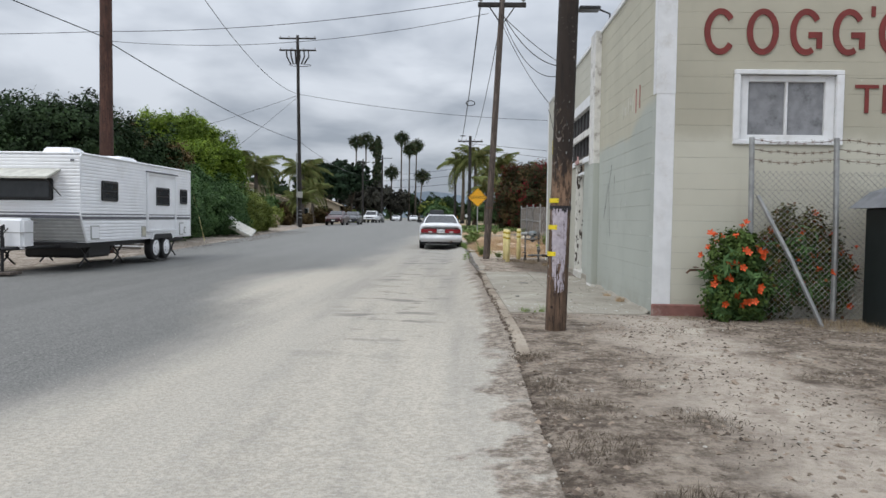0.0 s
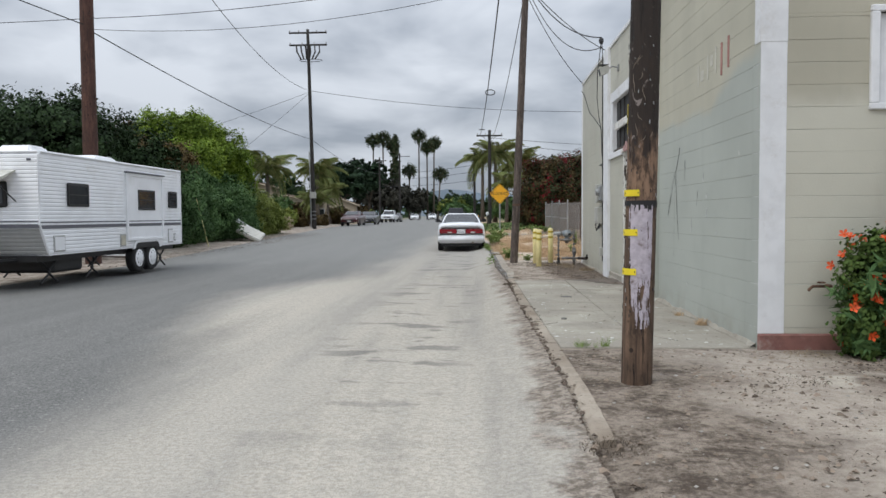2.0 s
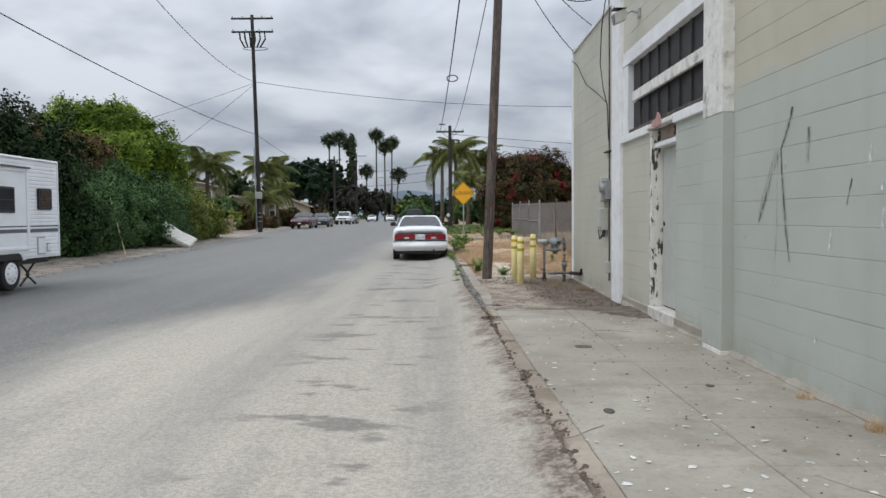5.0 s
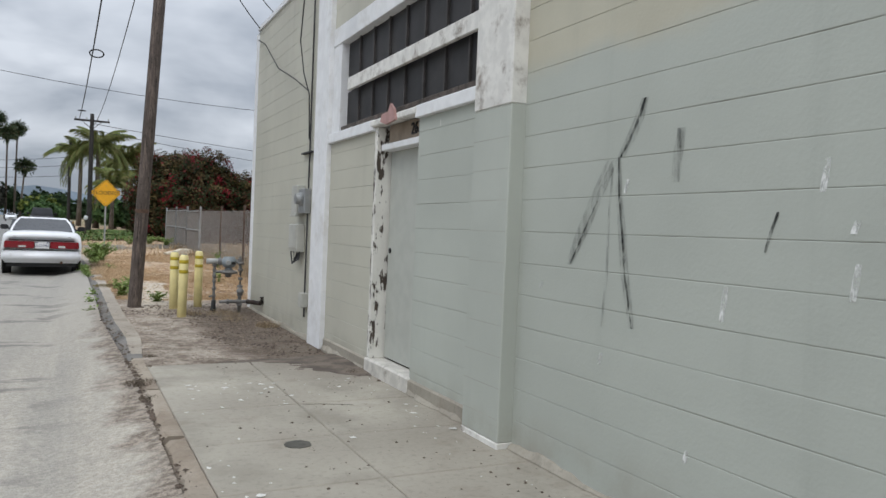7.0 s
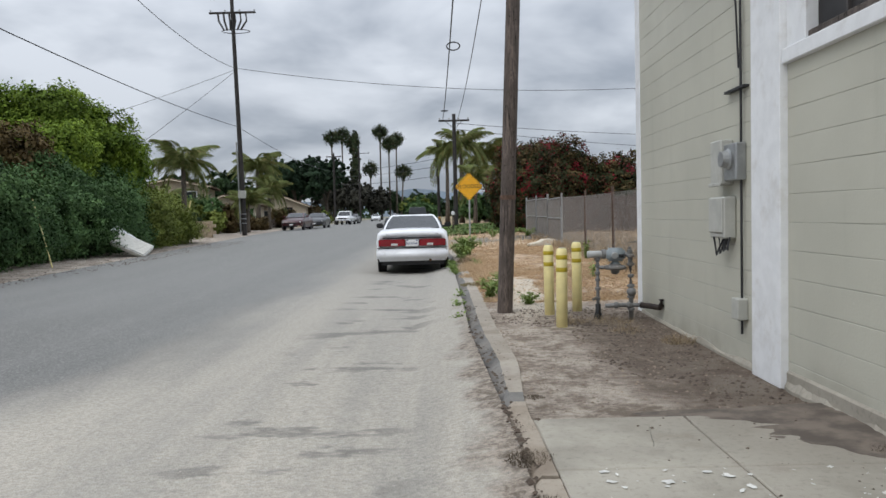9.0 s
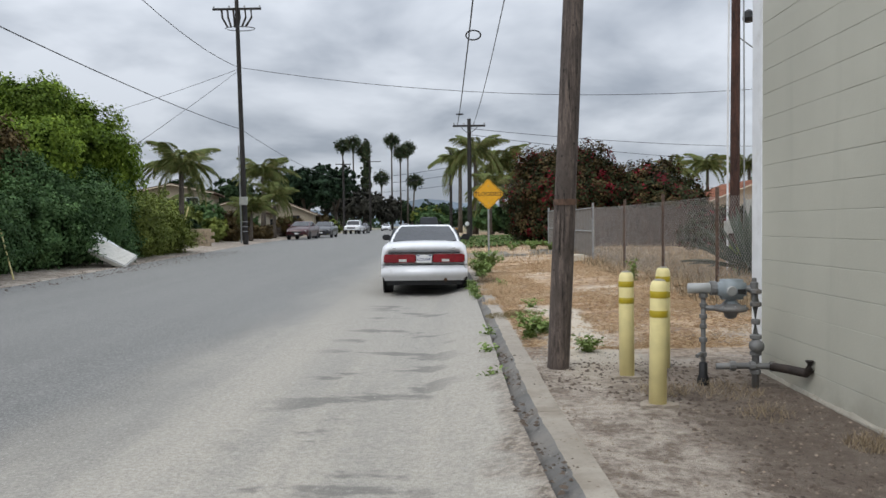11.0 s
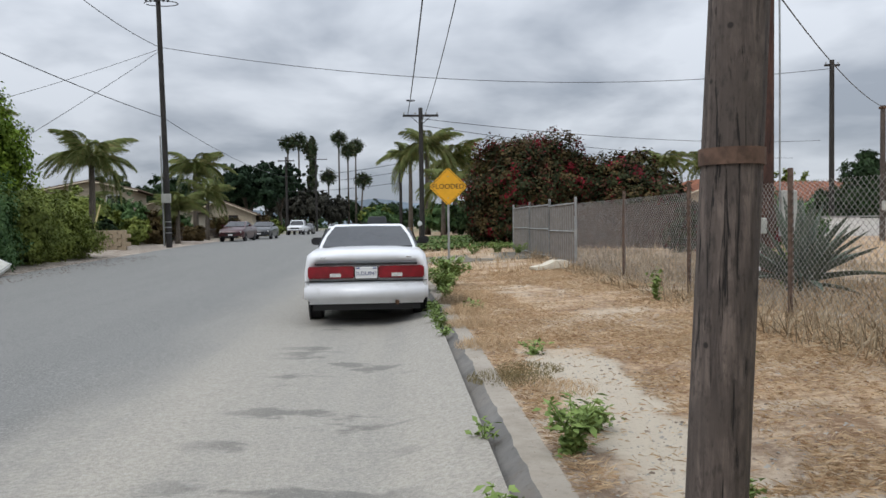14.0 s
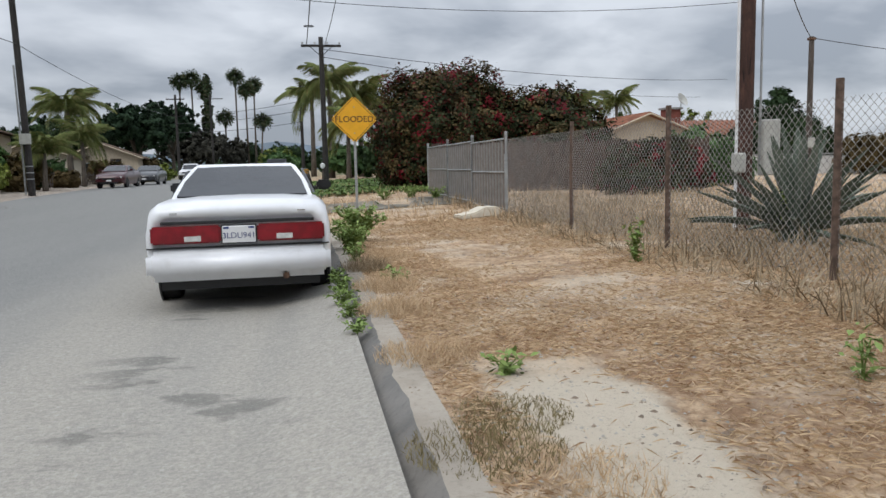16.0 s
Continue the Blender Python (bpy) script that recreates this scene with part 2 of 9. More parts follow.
def peeling_paint(name, paint_color, wood, cover):
    """White paint that flakes off along the grain."""
    n = Nodes(name)
    flake = n.math("ADD", n.math("MULTIPLY", n.noise(5.0, 5.0, 0.65, (2.2, 7.0, 0.55)), 0.7), n.math("MULTIPLY", n.noise(26.0, 4.0, 0.6, (1, 1, 0.5)), 0.3))
    bare = n.ramp(flake, cover, cover + 0.03)
    grain = n.mix(n.noise(30.0, 5.0, 0.7, (2, 2, 0.1)), tuple(0.4 * v for v in wood), wood)
    c = n.mix(bare, n.mix(n.ramp(n.noise(4.0), 0.3, 0.7), paint_color, tuple(0.85 * v for v in paint_color)), grain)
    n.bump(n.math("SUBTRACT", 1.0, bare), 0.6, 0.004)
    return n.done(c, 0.75)


M_PEEL = peeling_paint("peeling_white_paint", (0.74, 0.73, 0.68), (0.09, 0.07, 0.055), 0.53)
M_STEP = plain("chipped_step_paint", (0.60, 0.58, 0.53), 0.8, var=0.2, scale=9, dirt=0.95, dirt_color=(0.26, 0.235, 0.20))
M_REDBASE = plain("red_oxide_footing", (0.26, 0.12, 0.10), 0.8, var=0.3, dirt=0.7, dirt_color=(0.42, 0.36, 0.32))
M_DOOR = plain("door_paint", (0.43, 0.445, 0.405), 0.55, var=0.08)
M_RED = plain("red_letter_paint", (0.20, 0.028, 0.022), 0.5, var=0.2)
M_REDFADE = plain("faded_red_paint", (0.42, 0.20, 0.17), 0.7, var=0.3, scale=14)
M_BLACK = plain("black_paint", (0.012, 0.012, 0.013), 0.5)
M_RUBBER = plain("rubber", (0.018, 0.018, 0.019), 0.85)
M_CABLE = plain("cable", (0.02, 0.02, 0.022), 0.6)
M_GALV = plain("galvanised_steel", (0.42, 0.43, 0.43), 0.5, 0.7, var=0.25, dirt=0.4, dirt_color=(0.25, 0.2, 0.15))
M_GREYBOX = plain("grey_enamel", (0.46, 0.46, 0.42), 0.55, var=0.15, dirt=0.3)
M_RUST = plain("rusty_steel", (0.17, 0.095, 0.06), 0.85, 0.2, var=0.5, scale=18)
M_SCREEN = plain("dark_dusty_glass", (0.024, 0.022, 0.023), 0.6, var=0.5, scale=3, dirt=0.3, dirt_color=(0.07, 0.062, 0.055))
M_YELLOW = plain("bollard_yellow", (0.86, 0.75, 0.36), 0.55, var=0.10, dirt=0.25, dirt_color=(0.45, 0.36, 0.18))
M_OCHRE = plain("ochre_band", (0.46, 0.35, 0.015), 0.5, var=0.15)
M_SIGN = plain("sign_orange", (0.80, 0.40, 0.012), 0.45, var=0.08)
M_BAND = plain("bright_yellow_strap", (0.82, 0.64, 0.02), 0.5, var=0.1)
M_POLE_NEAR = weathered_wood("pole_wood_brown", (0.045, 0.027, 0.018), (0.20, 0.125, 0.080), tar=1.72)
M_POLE_GREY = weathered_wood("pole_wood_grey", (0.055, 0.043, 0.036), (0.15, 0.12, 0.10))
M_POLE_RED = weathered_wood("pole_wood_red", (0.05, 0.022, 0.016), (0.12, 0.055, 0.038))
M_POLE_DARK = weathered_wood("pole_wood_dark", (0.018, 0.016, 0.015), (0.055, 0.048, 0.043))
M_PAPER = plain("torn_lilac_poster", (0.50, 0.45, 0.50), 0.9, var=0.2, scale=20, dirt=0.9, dirt_color=(0.10, 0.07, 0.05))
M_GLASS = plain("window_glass", (0.04, 0.045, 0.05), 0.08, var=0.2)


def ground_mat():
    """Dry earth with straw to the right, dirt near the wall and under the hedge."""
    n = Nodes("dry_earth")
    fine, mid = n.noise(38.0, 5.0, 0.7), n.math("ADD", n.math("MULTIPLY", n.noise(2.6, 6.0, 0.7), 0.55), n.math("MULTIPLY", n.noise(13.0, 6.0, 0.7), 0.45))
    dirt = n.mix(n.ramp(mid, 0.40, 0.60), (0.20, 0.162, 0.13), (0.50, 0.435, 0.365))
    straw = n.mix(n.ramp(mid, 0.40, 0.60), (0.27, 0.168, 0.10), (0.60, 0.44, 0.29))
    y, x = n.axis(1), n.axis(0)
    mulch = n.mix(n.ramp(n.math("ADD", n.math("MULTIPLY", n.noise(3.2, 6.0, 0.75), 0.6), n.math("MULTIPLY", n.noise(17.0, 5.0, 0.75), 0.4)), 0.40, 0.60), (0.105, 0.082, 0.064), (0.37, 0.31, 0.25))
    track = n.math("ADD", n.math("ABSOLUTE", n.math("SUBTRACT", x, 3.35)), n.math("MULTIPLY", n.math("SUBTRACT", n.noise(1.3, 5.0, 0.65), 0.5), 2.6))
    trodden = n.mix(n.ramp(mid, 0.36, 0.58), (0.33, 0.275, 0.225), (0.52, 0.455, 0.38))
    verge = n.mix(n.ramp(track, 0.95, 0.25), mulch, trodden)
    here = n.math("MULTIPLY", n.math("MULTIPLY", n.ramp(n.math("ADD", y, n.math("MULTIPLY", n.noise(0.6), 1.2)), 12.0, 10.9), n.ramp(x, -3.0, 0.0)), n.ramp(x, 12.0, 7.0))
    dirt = n.mix(here, dirt, verge)
    yy = n.math("ADD", y, n.math("MULTIPLY", n.math("SUBTRACT", n.noise(0.8), 0.5), 3.0))
    isstraw = n.math("MULTIPLY", n.ramp(yy, 23.6, 25.6), n.ramp(x, -3.0, 0.0))
    straw = n.mix(n.math("MULTIPLY", n.ramp(n.noise(0.9, 5.0, 0.65), 0.46, 0.62), 0.6), straw, (0.62, 0.525, 0.41))
    c = n.mix(isstraw, dirt, straw)
    sand = n.math("MULTIPLY", n.ramp(n.noise(0.75, 4.0, 0.6), 0.60, 0.68), 0.8)
    c = n.mix(sand, c, (0.60, 0.55, 0.46))
    bare = n.math("ADD", n.math("ABSOLUTE", n.math("SUBTRACT", x, 2.22)), n.math("MULTIPLY", n.math("SUBTRACT", n.noise(1.7, 5.0, 0.65), 0.5), 0.9))
    path = n.math("MULTIPLY", n.ramp(bare, 0.48, 0.26), n.ramp(y, 28.4, 27.6))
    c = n.mix(n.math("MULTIPLY", path, n.ramp(y, 22.0, 24.0)), c, (0.60, 0.525, 0.42))
    spill = n.math("SUBTRACT", n.math("SUBTRACT", x, 2.6), n.math("MULTIPLY", n.math("SUBTRACT", 18.4, y), 0.06))
    spill = n.math("MULTIPLY", n.ramp(n.math("ADD", spill, n.math("MULTIPLY", n.math("SUBTRACT", n.noise(1.8, 5.0, 0.6), 0.5), 1.6)), -0.35, 0.35), n.math("MULTIPLY", n.ramp(y, 17.0, 18.0), n.ramp(y, 24.5, 22.0)))
    c = n.mix(n.math("MULTIPLY", n.math("MULTIPLY", spill, n.ramp(x, 5.5, 4.0)), 0.8), c, (0.12, 0.092, 0.072))
    c = n.mix(n.math("MULTIPLY", n.ramp(fine, 0.54, 0.70), 0.42), c, (0.15, 0.11, 0.078))
    far = n.ramp(y, 70.0, 120.0)
    c = n.mix(n.math("MULTIPLY", far, n.ramp(n.noise(0.12), 0.4, 0.6)), c, (0.09, 0.11, 0.05))
    n.bump(n.math("ADD", n.math("MULTIPLY", fine, 0.6), mid), 0.9, 0.05)
    return n.done(c, 0.95, 0.0, 0.15)


def road_mat():
    """Worn asphalt under pale dust that is thickest along the right-hand lane."""
    n = Nodes("dusty_asphalt")
    fine = n.voronoi(85.0)
    grit = n.noise(48.0, 5.0, 0.8)
    along = n.noise(0.8, 5.0, 0.6, (1.6, 0.12, 1))
    c = n.mix(n.ramp(grit, 0.40, 0.62), (0.112, 0.112, 0.105), (0.222, 0.217, 0.206))
    x, y = n.axis(0), n.axis(1)
    c = n.mix(n.math("MULTIPLY", n.ramp(n.math("ADD", y, n.math("MULTIPLY", n.noise(0.3, 4.0), 6.0)), 17.0, 34.0), 0.45), c, n.mix(n.ramp(grit, 0.38, 0.64), (0.235, 0.236, 0.226), (0.335, 0.332, 0.315)))
    wob = n.math("MULTIPLY", n.math("SUBTRACT", n.noise(0.45, 5.0, 0.65, (1, 0.35, 1)), 0.5), 2.2)
    xx = n.math("ADD", n.math("ADD", x, n.math("ADD", n.math("SUBTRACT", n.math("MULTIPLY", n.ramp(y, 8.0, 16.0), 1.5), n.math("MULTIPLY", n.ramp(y, 16.5, 21.5), 1.2)), n.math("MULTIPLY", n.ramp(y, 8.0, 4.0), 0.7))), wob)
    film = n.math("ADD", 0.60, n.math("MULTIPLY", n.ramp(n.math("ADD", along, n.math("MULTIPLY", n.noise(6.0, 4.0), 0.25)), 0.40, 0.72), 0.38))
    dust = n.math("MULTIPLY", n.math("MULTIPLY", n.ramp(xx, -2.3, -0.7), film), n.math("ADD", n.math("ADD", 0.45, n.math("MULTIPLY", n.ramp(y, 34.0, 20.0), 0.30)), n.math("MULTIPLY", n.ramp(y, 24.0, 14.0), 0.25)))
    c = n.mix(dust, c, n.mix(n.ramp(n.noise(30.0, 5.0, 0.8), 0.38, 0.62), (0.388, 0.353, 0.30), (0.542, 0.498, 0.423)))
    streak = n.ramp(n.noise(0.5, 4.0, 0.6, (2.6, 0.10, 1)), 0.42, 0.62)
    c = n.mix(n.math("MULTIPLY", streak, 0.18), c, (0.27, 0.265, 0.25))
    lane_stain = n.math("MULTIPLY", n.ramp(n.math("ABSOLUTE", n.math("ADD", x, -0.1)), 1.0, 0.35), n.ramp(n.noise(1.25, 4.0, 0.6, (0.75, 1.5, 1)), 0.55, 0.62))
    c = n.mix(n.math("MULTIPLY", n.math("MULTIPLY", lane_stain, n.ramp(y, 7.0, 11.0)), 0.62), c, (0.13, 0.128, 0.118))
    gap = n.math("SUBTRACT", n.math("SUBTRACT", 1.83, n.math("MULTIPLY", y, 0.0225)), x)
    edge = n.math("SUBTRACT", gap, n.math("MULTIPLY", n.math("SUBTRACT", n.noise(1.6, 5.0, 0.65), 0.42), n.math("ADD", 0.9, n.math("MULTIPLY", n.ramp(y, 11.0, 4.0), 1.6))))
    verge = n.math("MULTIPLY", n.ramp(edge, 0.20, -0.02), n.ramp(y, 26.0, 20.0))
    soil = n.mix(n.ramp(n.noise(16.0, 6.0, 0.75), 0.40, 0.62), (0.12, 0.094, 0.073), (0.36, 0.305, 0.25))
    c = n.mix(n.math("MULTIPLY", verge, 0.9), c, soil)
    speck = n.ramp(n.voronoi(32.0), 0.17, 0.10)
    c = n.mix(n.math("MULTIPLY", speck, 0.22), c, (0.52, 0.51, 0.48))
    chunk = n.ramp(n.noise(24.0, 3.0, 0.6), 0.58, 0.66)
    c = n.mix(n.math("MULTIPLY", chunk, 0.22), c, (0.46, 0.45, 0.42))
    pit = n.ramp(n.noise(36.0, 3.0, 0.6), 0.40, 0.33)
    c = n.mix(n.math("MULTIPLY", pit, 0.22), c, (0.10, 0.10, 0.095))
    n.bump(n.math("ADD", fine, n.math("MULTIPLY", grit, 0.7)), 0.55, 0.008)
    return n.done(c, 0.9, 0.0, 0.2)


def concrete_mat(name="old_concrete", a=(0.285, 0.262, 0.218), b=(0.435, 0.405, 0.342)):
    n = Nodes(name)
    c = n.mix(n.ramp(n.noise(1.6, 6.0, 0.6), 0.3, 0.7), a, b)
    c = n.mix(n.math("MULTIPLY", n.ramp(n.noise(2.6, 5.0, 0.65), 0.55, 0.75), 0.5), c, (0.22, 0.18, 0.14))
    c = n.mix(n.math("MULTIPLY", n.ramp(n.noise(0.8, 4.0, 0.6), 0.45, 0.65), 0.45), c, (0.19, 0.165, 0.135))
    c = n.mix(n.math("MULTIPLY", n.ramp(n.noise(22.0, 4.0, 0.7), 0.5, 0.7), 0.3), c, tuple(0.5 * v for v in a))
    n.bump(n.noise(45.0, 4.0, 0.7), 0.45, 0.008)
    return n.done(c, 0.9, 0.0, 0.25)


M_GROUND, M_ROAD, M_SLAB = ground_mat(), road_mat(), concrete_mat()
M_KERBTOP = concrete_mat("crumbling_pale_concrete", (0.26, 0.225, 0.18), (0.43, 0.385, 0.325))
# darker grey for the road-facing side; the kerb's shade is in this colour
M_KERBFACE = concrete_mat("shaded_kerb_face", (0.125, 0.12, 0.112), (0.225, 0.215, 0.20))
M_KERB = concrete_mat("kerb_concrete", (0.24, 0.195, 0.15), (0.43, 0.375, 0.305))

# ==== the lie of the land ====


def along(table, y):
    if y <= table[0][0]:
        return table[0][1]
    for (a, u), (b, v) in zip(table, table[1:]):
        if y <= b:
            return u + (v - u) * (y - a) / (b - a)
    (a, u), (b, v) = table[-2:]
    return v + (v - u) / (b - a) * (y - b)


def smooth(a, b, v):
    k = min(max((v - a) / (b - a), 0.0), 1.0)
    return k * k * (3 - 2 * k)


KERB = [(-60, 2.6), (4, 1.62), (9, 1.62), (14.7, 1.50), (18, 1.46), (22, 1.29), (25.4, 1.245), (29.3, 1.18), (36, 1.00), (50, 0.15), (200, -9.7)]
LEFT = [(-60, -8.0), (10, -8.6), (24, -9.2), (40, -10.5), (60, -11.8), (80, -13.1), (200, -20.9)]


def kerb_x(y):
    return along(KERB, y)


def left_x(y):
    return along(LEFT, y)


def road_z(y):
    return 0.5 * smooth(20, 76, y)


def kerb_h(y):
    return 0.03 + 0.09 * smooth(6.5, 10.0, y) + 0.03 * smooth(20, 24, y) - 0.05 * smooth(30, 36, y)


def kerb_w(y):
    return 0.15 + 0.17 * smooth(18.2, 20.5, y)


def ground_z(x, y):
    """Height of the open ground to either side of the road."""
    k, l = kerb_x(y), left_x(y)
    z = road_z(y)
    if x >= k:
        d = x - k
        z += kerb_h(y) + 0.10 * smooth(0.8, 3.5, d) * smooth(23, 27, y) + 0.03 * smooth(0.5, 3, d) * smooth(10, 6, y)
        if y > 24.0 or y < 10.5:
            z += 0.035 * noise.noise(Vector((x * 1.1, y * 1.1, 3))) * smooth(0.2, 1.0, d)
    elif x <= l:
        z += 0.10 * smooth(0.3, 4, l - x) + 0.04 * noise.noise(Vector((x * 0.8, y * 0.8, 7))) * smooth(0.2, 1.0, l - x)
    else:
        z += 0.05 * math.sin(math.pi * (x - l) / (k - l))
    return z


YS = [-100, -40, -12] + [-6 + 0.5 * i for i in range(100)] + [45 + 2.5 * i for i in range(30)] + [125, 140, 160, 190, 230, 300, 450, 800, 1600, 3000]


def strip(name, cols, mat, label):
    """A sheet from rows of x for each y."""
    verts, faces = [], []
    for y in YS:
        xs = cols(y)
        verts += [(x, y, ground_z(x, y)) for x in xs]
    w = len(cols(0))
    for j in range(len(YS) - 1):
        for i in range(w - 1):
            a = j * w + i
            faces.append((a, a + 1, a + w + 1, a + w))
    return tagged(data_obj(name, verts, faces, mat, smooth=True), label, kind="structure")


strip("ground_right", lambda y: [kerb_x(y) + (kerb_w(y) - 0.02 if y > 8.4 else -0.03) + v for v in (0, 0.3, 0.6, 1, 1.4, 1.8, 2.2, 2.6, 3, 3.4, 3.8, 4.2, 4.8, 5.4, 6, 7, 8, 10, 13, 18, 30, 60, 150, 600, 3000)], M_GROUND, "dry dusty earth with straw and pale sand")
strip("ground_left", lambda y: [left_x(y) - v for v in (3000, 600, 150, 60, 30, 18, 12, 9, 7, 6, 5, 4, 3.2, 2.4, 1.8, 1.2, 0.8, 0.4, 0)], M_GROUND, "bare brown roadside earth under a hedge")
strip("road", lambda y: [left_x(y) + (kerb_x(y) + 0.01 - left_x(y)) * i / 16 for i in range(17)], M_ROAD, "worn grey asphalt road under pale dust")

# ---- kerb stones ----
kerb = tagged(new("kerb"), "worn concrete kerb with chipped edges beside the road", "kerb", kind="structure")
y = 8.2
i = 0
while y < 120:
    ln = 1.5 if y < 40 else 5.0
    bm = BM()
    n = 16
    rings = []
    dx, dh, gap = random.uniform(-0.012, 0.012), random.uniform(-0.012, 0.008), random.uniform(0.008, 0.03)
    if y > 18.6:
        dx, dh, gap = 0.2 * dx, 0.2 * dh, 0.001
    for j in range(n + 1):
        yy = y + gap + (ln - 2 * gap) * j / n
        k, zr, h, b = kerb_x(yy), road_z(yy), kerb_h(yy), smooth(18.2, 20.5, yy)
        worn = 1.0 + 1.3 * smooth(20, 16, yy)
        e = worn * (0.026 * noise.noise(Vector((yy * 2.3, 1, 5))) + 0.020 * noise.noise(Vector((yy * 9, 2, 5)))) + dx
        f = worn * 0.016 * noise.noise(Vector((yy * 7, 4, 8))) + dh
        rings.append([bm.verts.new(v) for v in ((k - 0.005, yy, zr - 0.08), (k + 0.012 + 0.5 * e, yy, zr + h * 0.35), (k + 0.034 + 0.07 * b + 0.8 * e, yy, zr + h * 0.84 + f), (k + 0.065 + 0.085 * b + e, yy, zr + h + 0.010 + f), (k + kerb_w(yy), yy, zr + h + 0.012 + 0.4 * f), (k + kerb_w(yy), yy, zr - 0.08))])
    for u, v in zip(rings, rings[1:]):
        for a in range(5):
            bm.faces.new((u[a], v[a], v[a + 1], u[a + 1]))
    bm.faces.new(rings[0])
    bm.faces.new(rings[-1][::-1])
    # faces towards the road get the concrete with shade painted in
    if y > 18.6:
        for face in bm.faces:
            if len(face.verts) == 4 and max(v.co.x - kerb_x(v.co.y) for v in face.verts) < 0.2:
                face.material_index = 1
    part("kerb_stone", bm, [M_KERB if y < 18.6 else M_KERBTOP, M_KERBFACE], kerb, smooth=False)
    y += ln
    i += 1

# ---- pavement slabs ----
pavement = tagged(new("pavement"), "cracked pale concrete pavement speckled with droppings", "pavement", kind="structure")
WX, WY = 3.55, 10.94
for j, (ya, yb) in enumerate(((10.96, 11.80), (11.80, 12.72), (12.72, 13.65), (13.65, 14.56), (14.56, 15.47), (15.47, 16.39), (16.39, 17.30), (17.30, 18.25))):
    for xa, xb in ((None, 2.57), (2.57, WX + 0.02)):
        bm = BM()
        x0 = [kerb_x(v) + kerb_w(v) + 0.006 for v in (ya, yb)] if xa is None else (xa, xa)
        g, dz = 0.004, random.uniform(-0.0015, 0.0015)
        lo = [(x0[0] + g, ya + g), (xb - g, ya + g), (xb - g, yb - g), (x0[1] + g, yb - g)]
        top = [bm.verts.new((u, v, 0.135 + dz + random.uniform(-0.001, 0.001))) for u, v in lo]
        bot = [bm.verts.new((u, v, 0.03)) for u, v in lo]
        bm.faces.new(top)
        for a in range(4):
            bm.faces.new((bot[a], bot[(a + 1) % 4], top[(a + 1) % 4], top[a]))
        bmesh.ops.bevel(bm, geom=[e for e in bm.edges if all(v in top for v in e.verts)], offset=0.008, segments=1, affect="EDGES")
        part("slab", bm, M_SLAB, pavement)

# oil spot and cracks on the slabs
def patch(name, x, y, rx, ry, z, mat, label):
    bm = BM()
    prism(bm, [(x + rx * (1 + 0.22 * noise.noise(Vector((k * 0.9, x, y)))) * math.cos(2 * math.pi * k / 22), y + ry * (1 + 0.22 * noise.noise(Vector((k * 0.7, y, x)))) * math.sin(2 * math.pi * k / 22)) for k in range(22)], z - 0.01, z, "z")
    return tagged(obj(name, bm, mat), label, "stain", kind="structure")


M_CRACK = plain("crack_dirt", (0.24, 0.225, 0.19), 0.9, var=0.3, scale=20)
M_OIL = plain("oil_spot", (0.085, 0.08, 0.065), 0.55, var=0.5, scale=14)
patch("oil_spot", 2.275, 15.32, 0.085, 0.085, 0.1405, M_OIL, "dark oil spot on the pavement")
patch("oil_spot", 1.98, 12.9, 0.035, 0.06, 0.1405, M_OIL, "small dark oil spot on the pavement")
patch("oil_spot", 2.9, 13.6, 0.03, 0.04, 0.1405, M_OIL, "small dark oil spot on the pavement")
for k in range(1, 5):
    bm = BM()
    x, y = (1.75, 2.2, 3.0, 1.9, 2.7)[k], (16.4, 17.6, 16.2, 12.6, 11.7)[k]
    a = k * 1.3
    pts = []
    for i in range(11):
        a += 0.35 * noise.noise(Vector((i * 0.8, k, 2.2)))
        x, y = x + 0.04 * math.cos(a), y + 0.04 * math.sin(a)
        pts.append((x, y, 0.1368))
    tube(bm, pts, 0.0022, 4)
    tagged(obj("pavement_crack", bm, M_CRACK), "thin dark crack across the pavement slab", "crack", kind="structure")

# ==== the block building ====
TOP, BASE, C = 4.66, 0.10, 0.203
building = tagged(new("building"), "painted concrete block garage with white corner strips", "building", kind="structure")


def cut(spans, a, b):
    out = []
    for u, v in spans:
        if b <= u or a >= v:
            out.append((u, v))
        else:
            if a > u + 0.01:
                out.append((u, a))
            if b < v - 0.01:
                out.append((b, v))
    return out


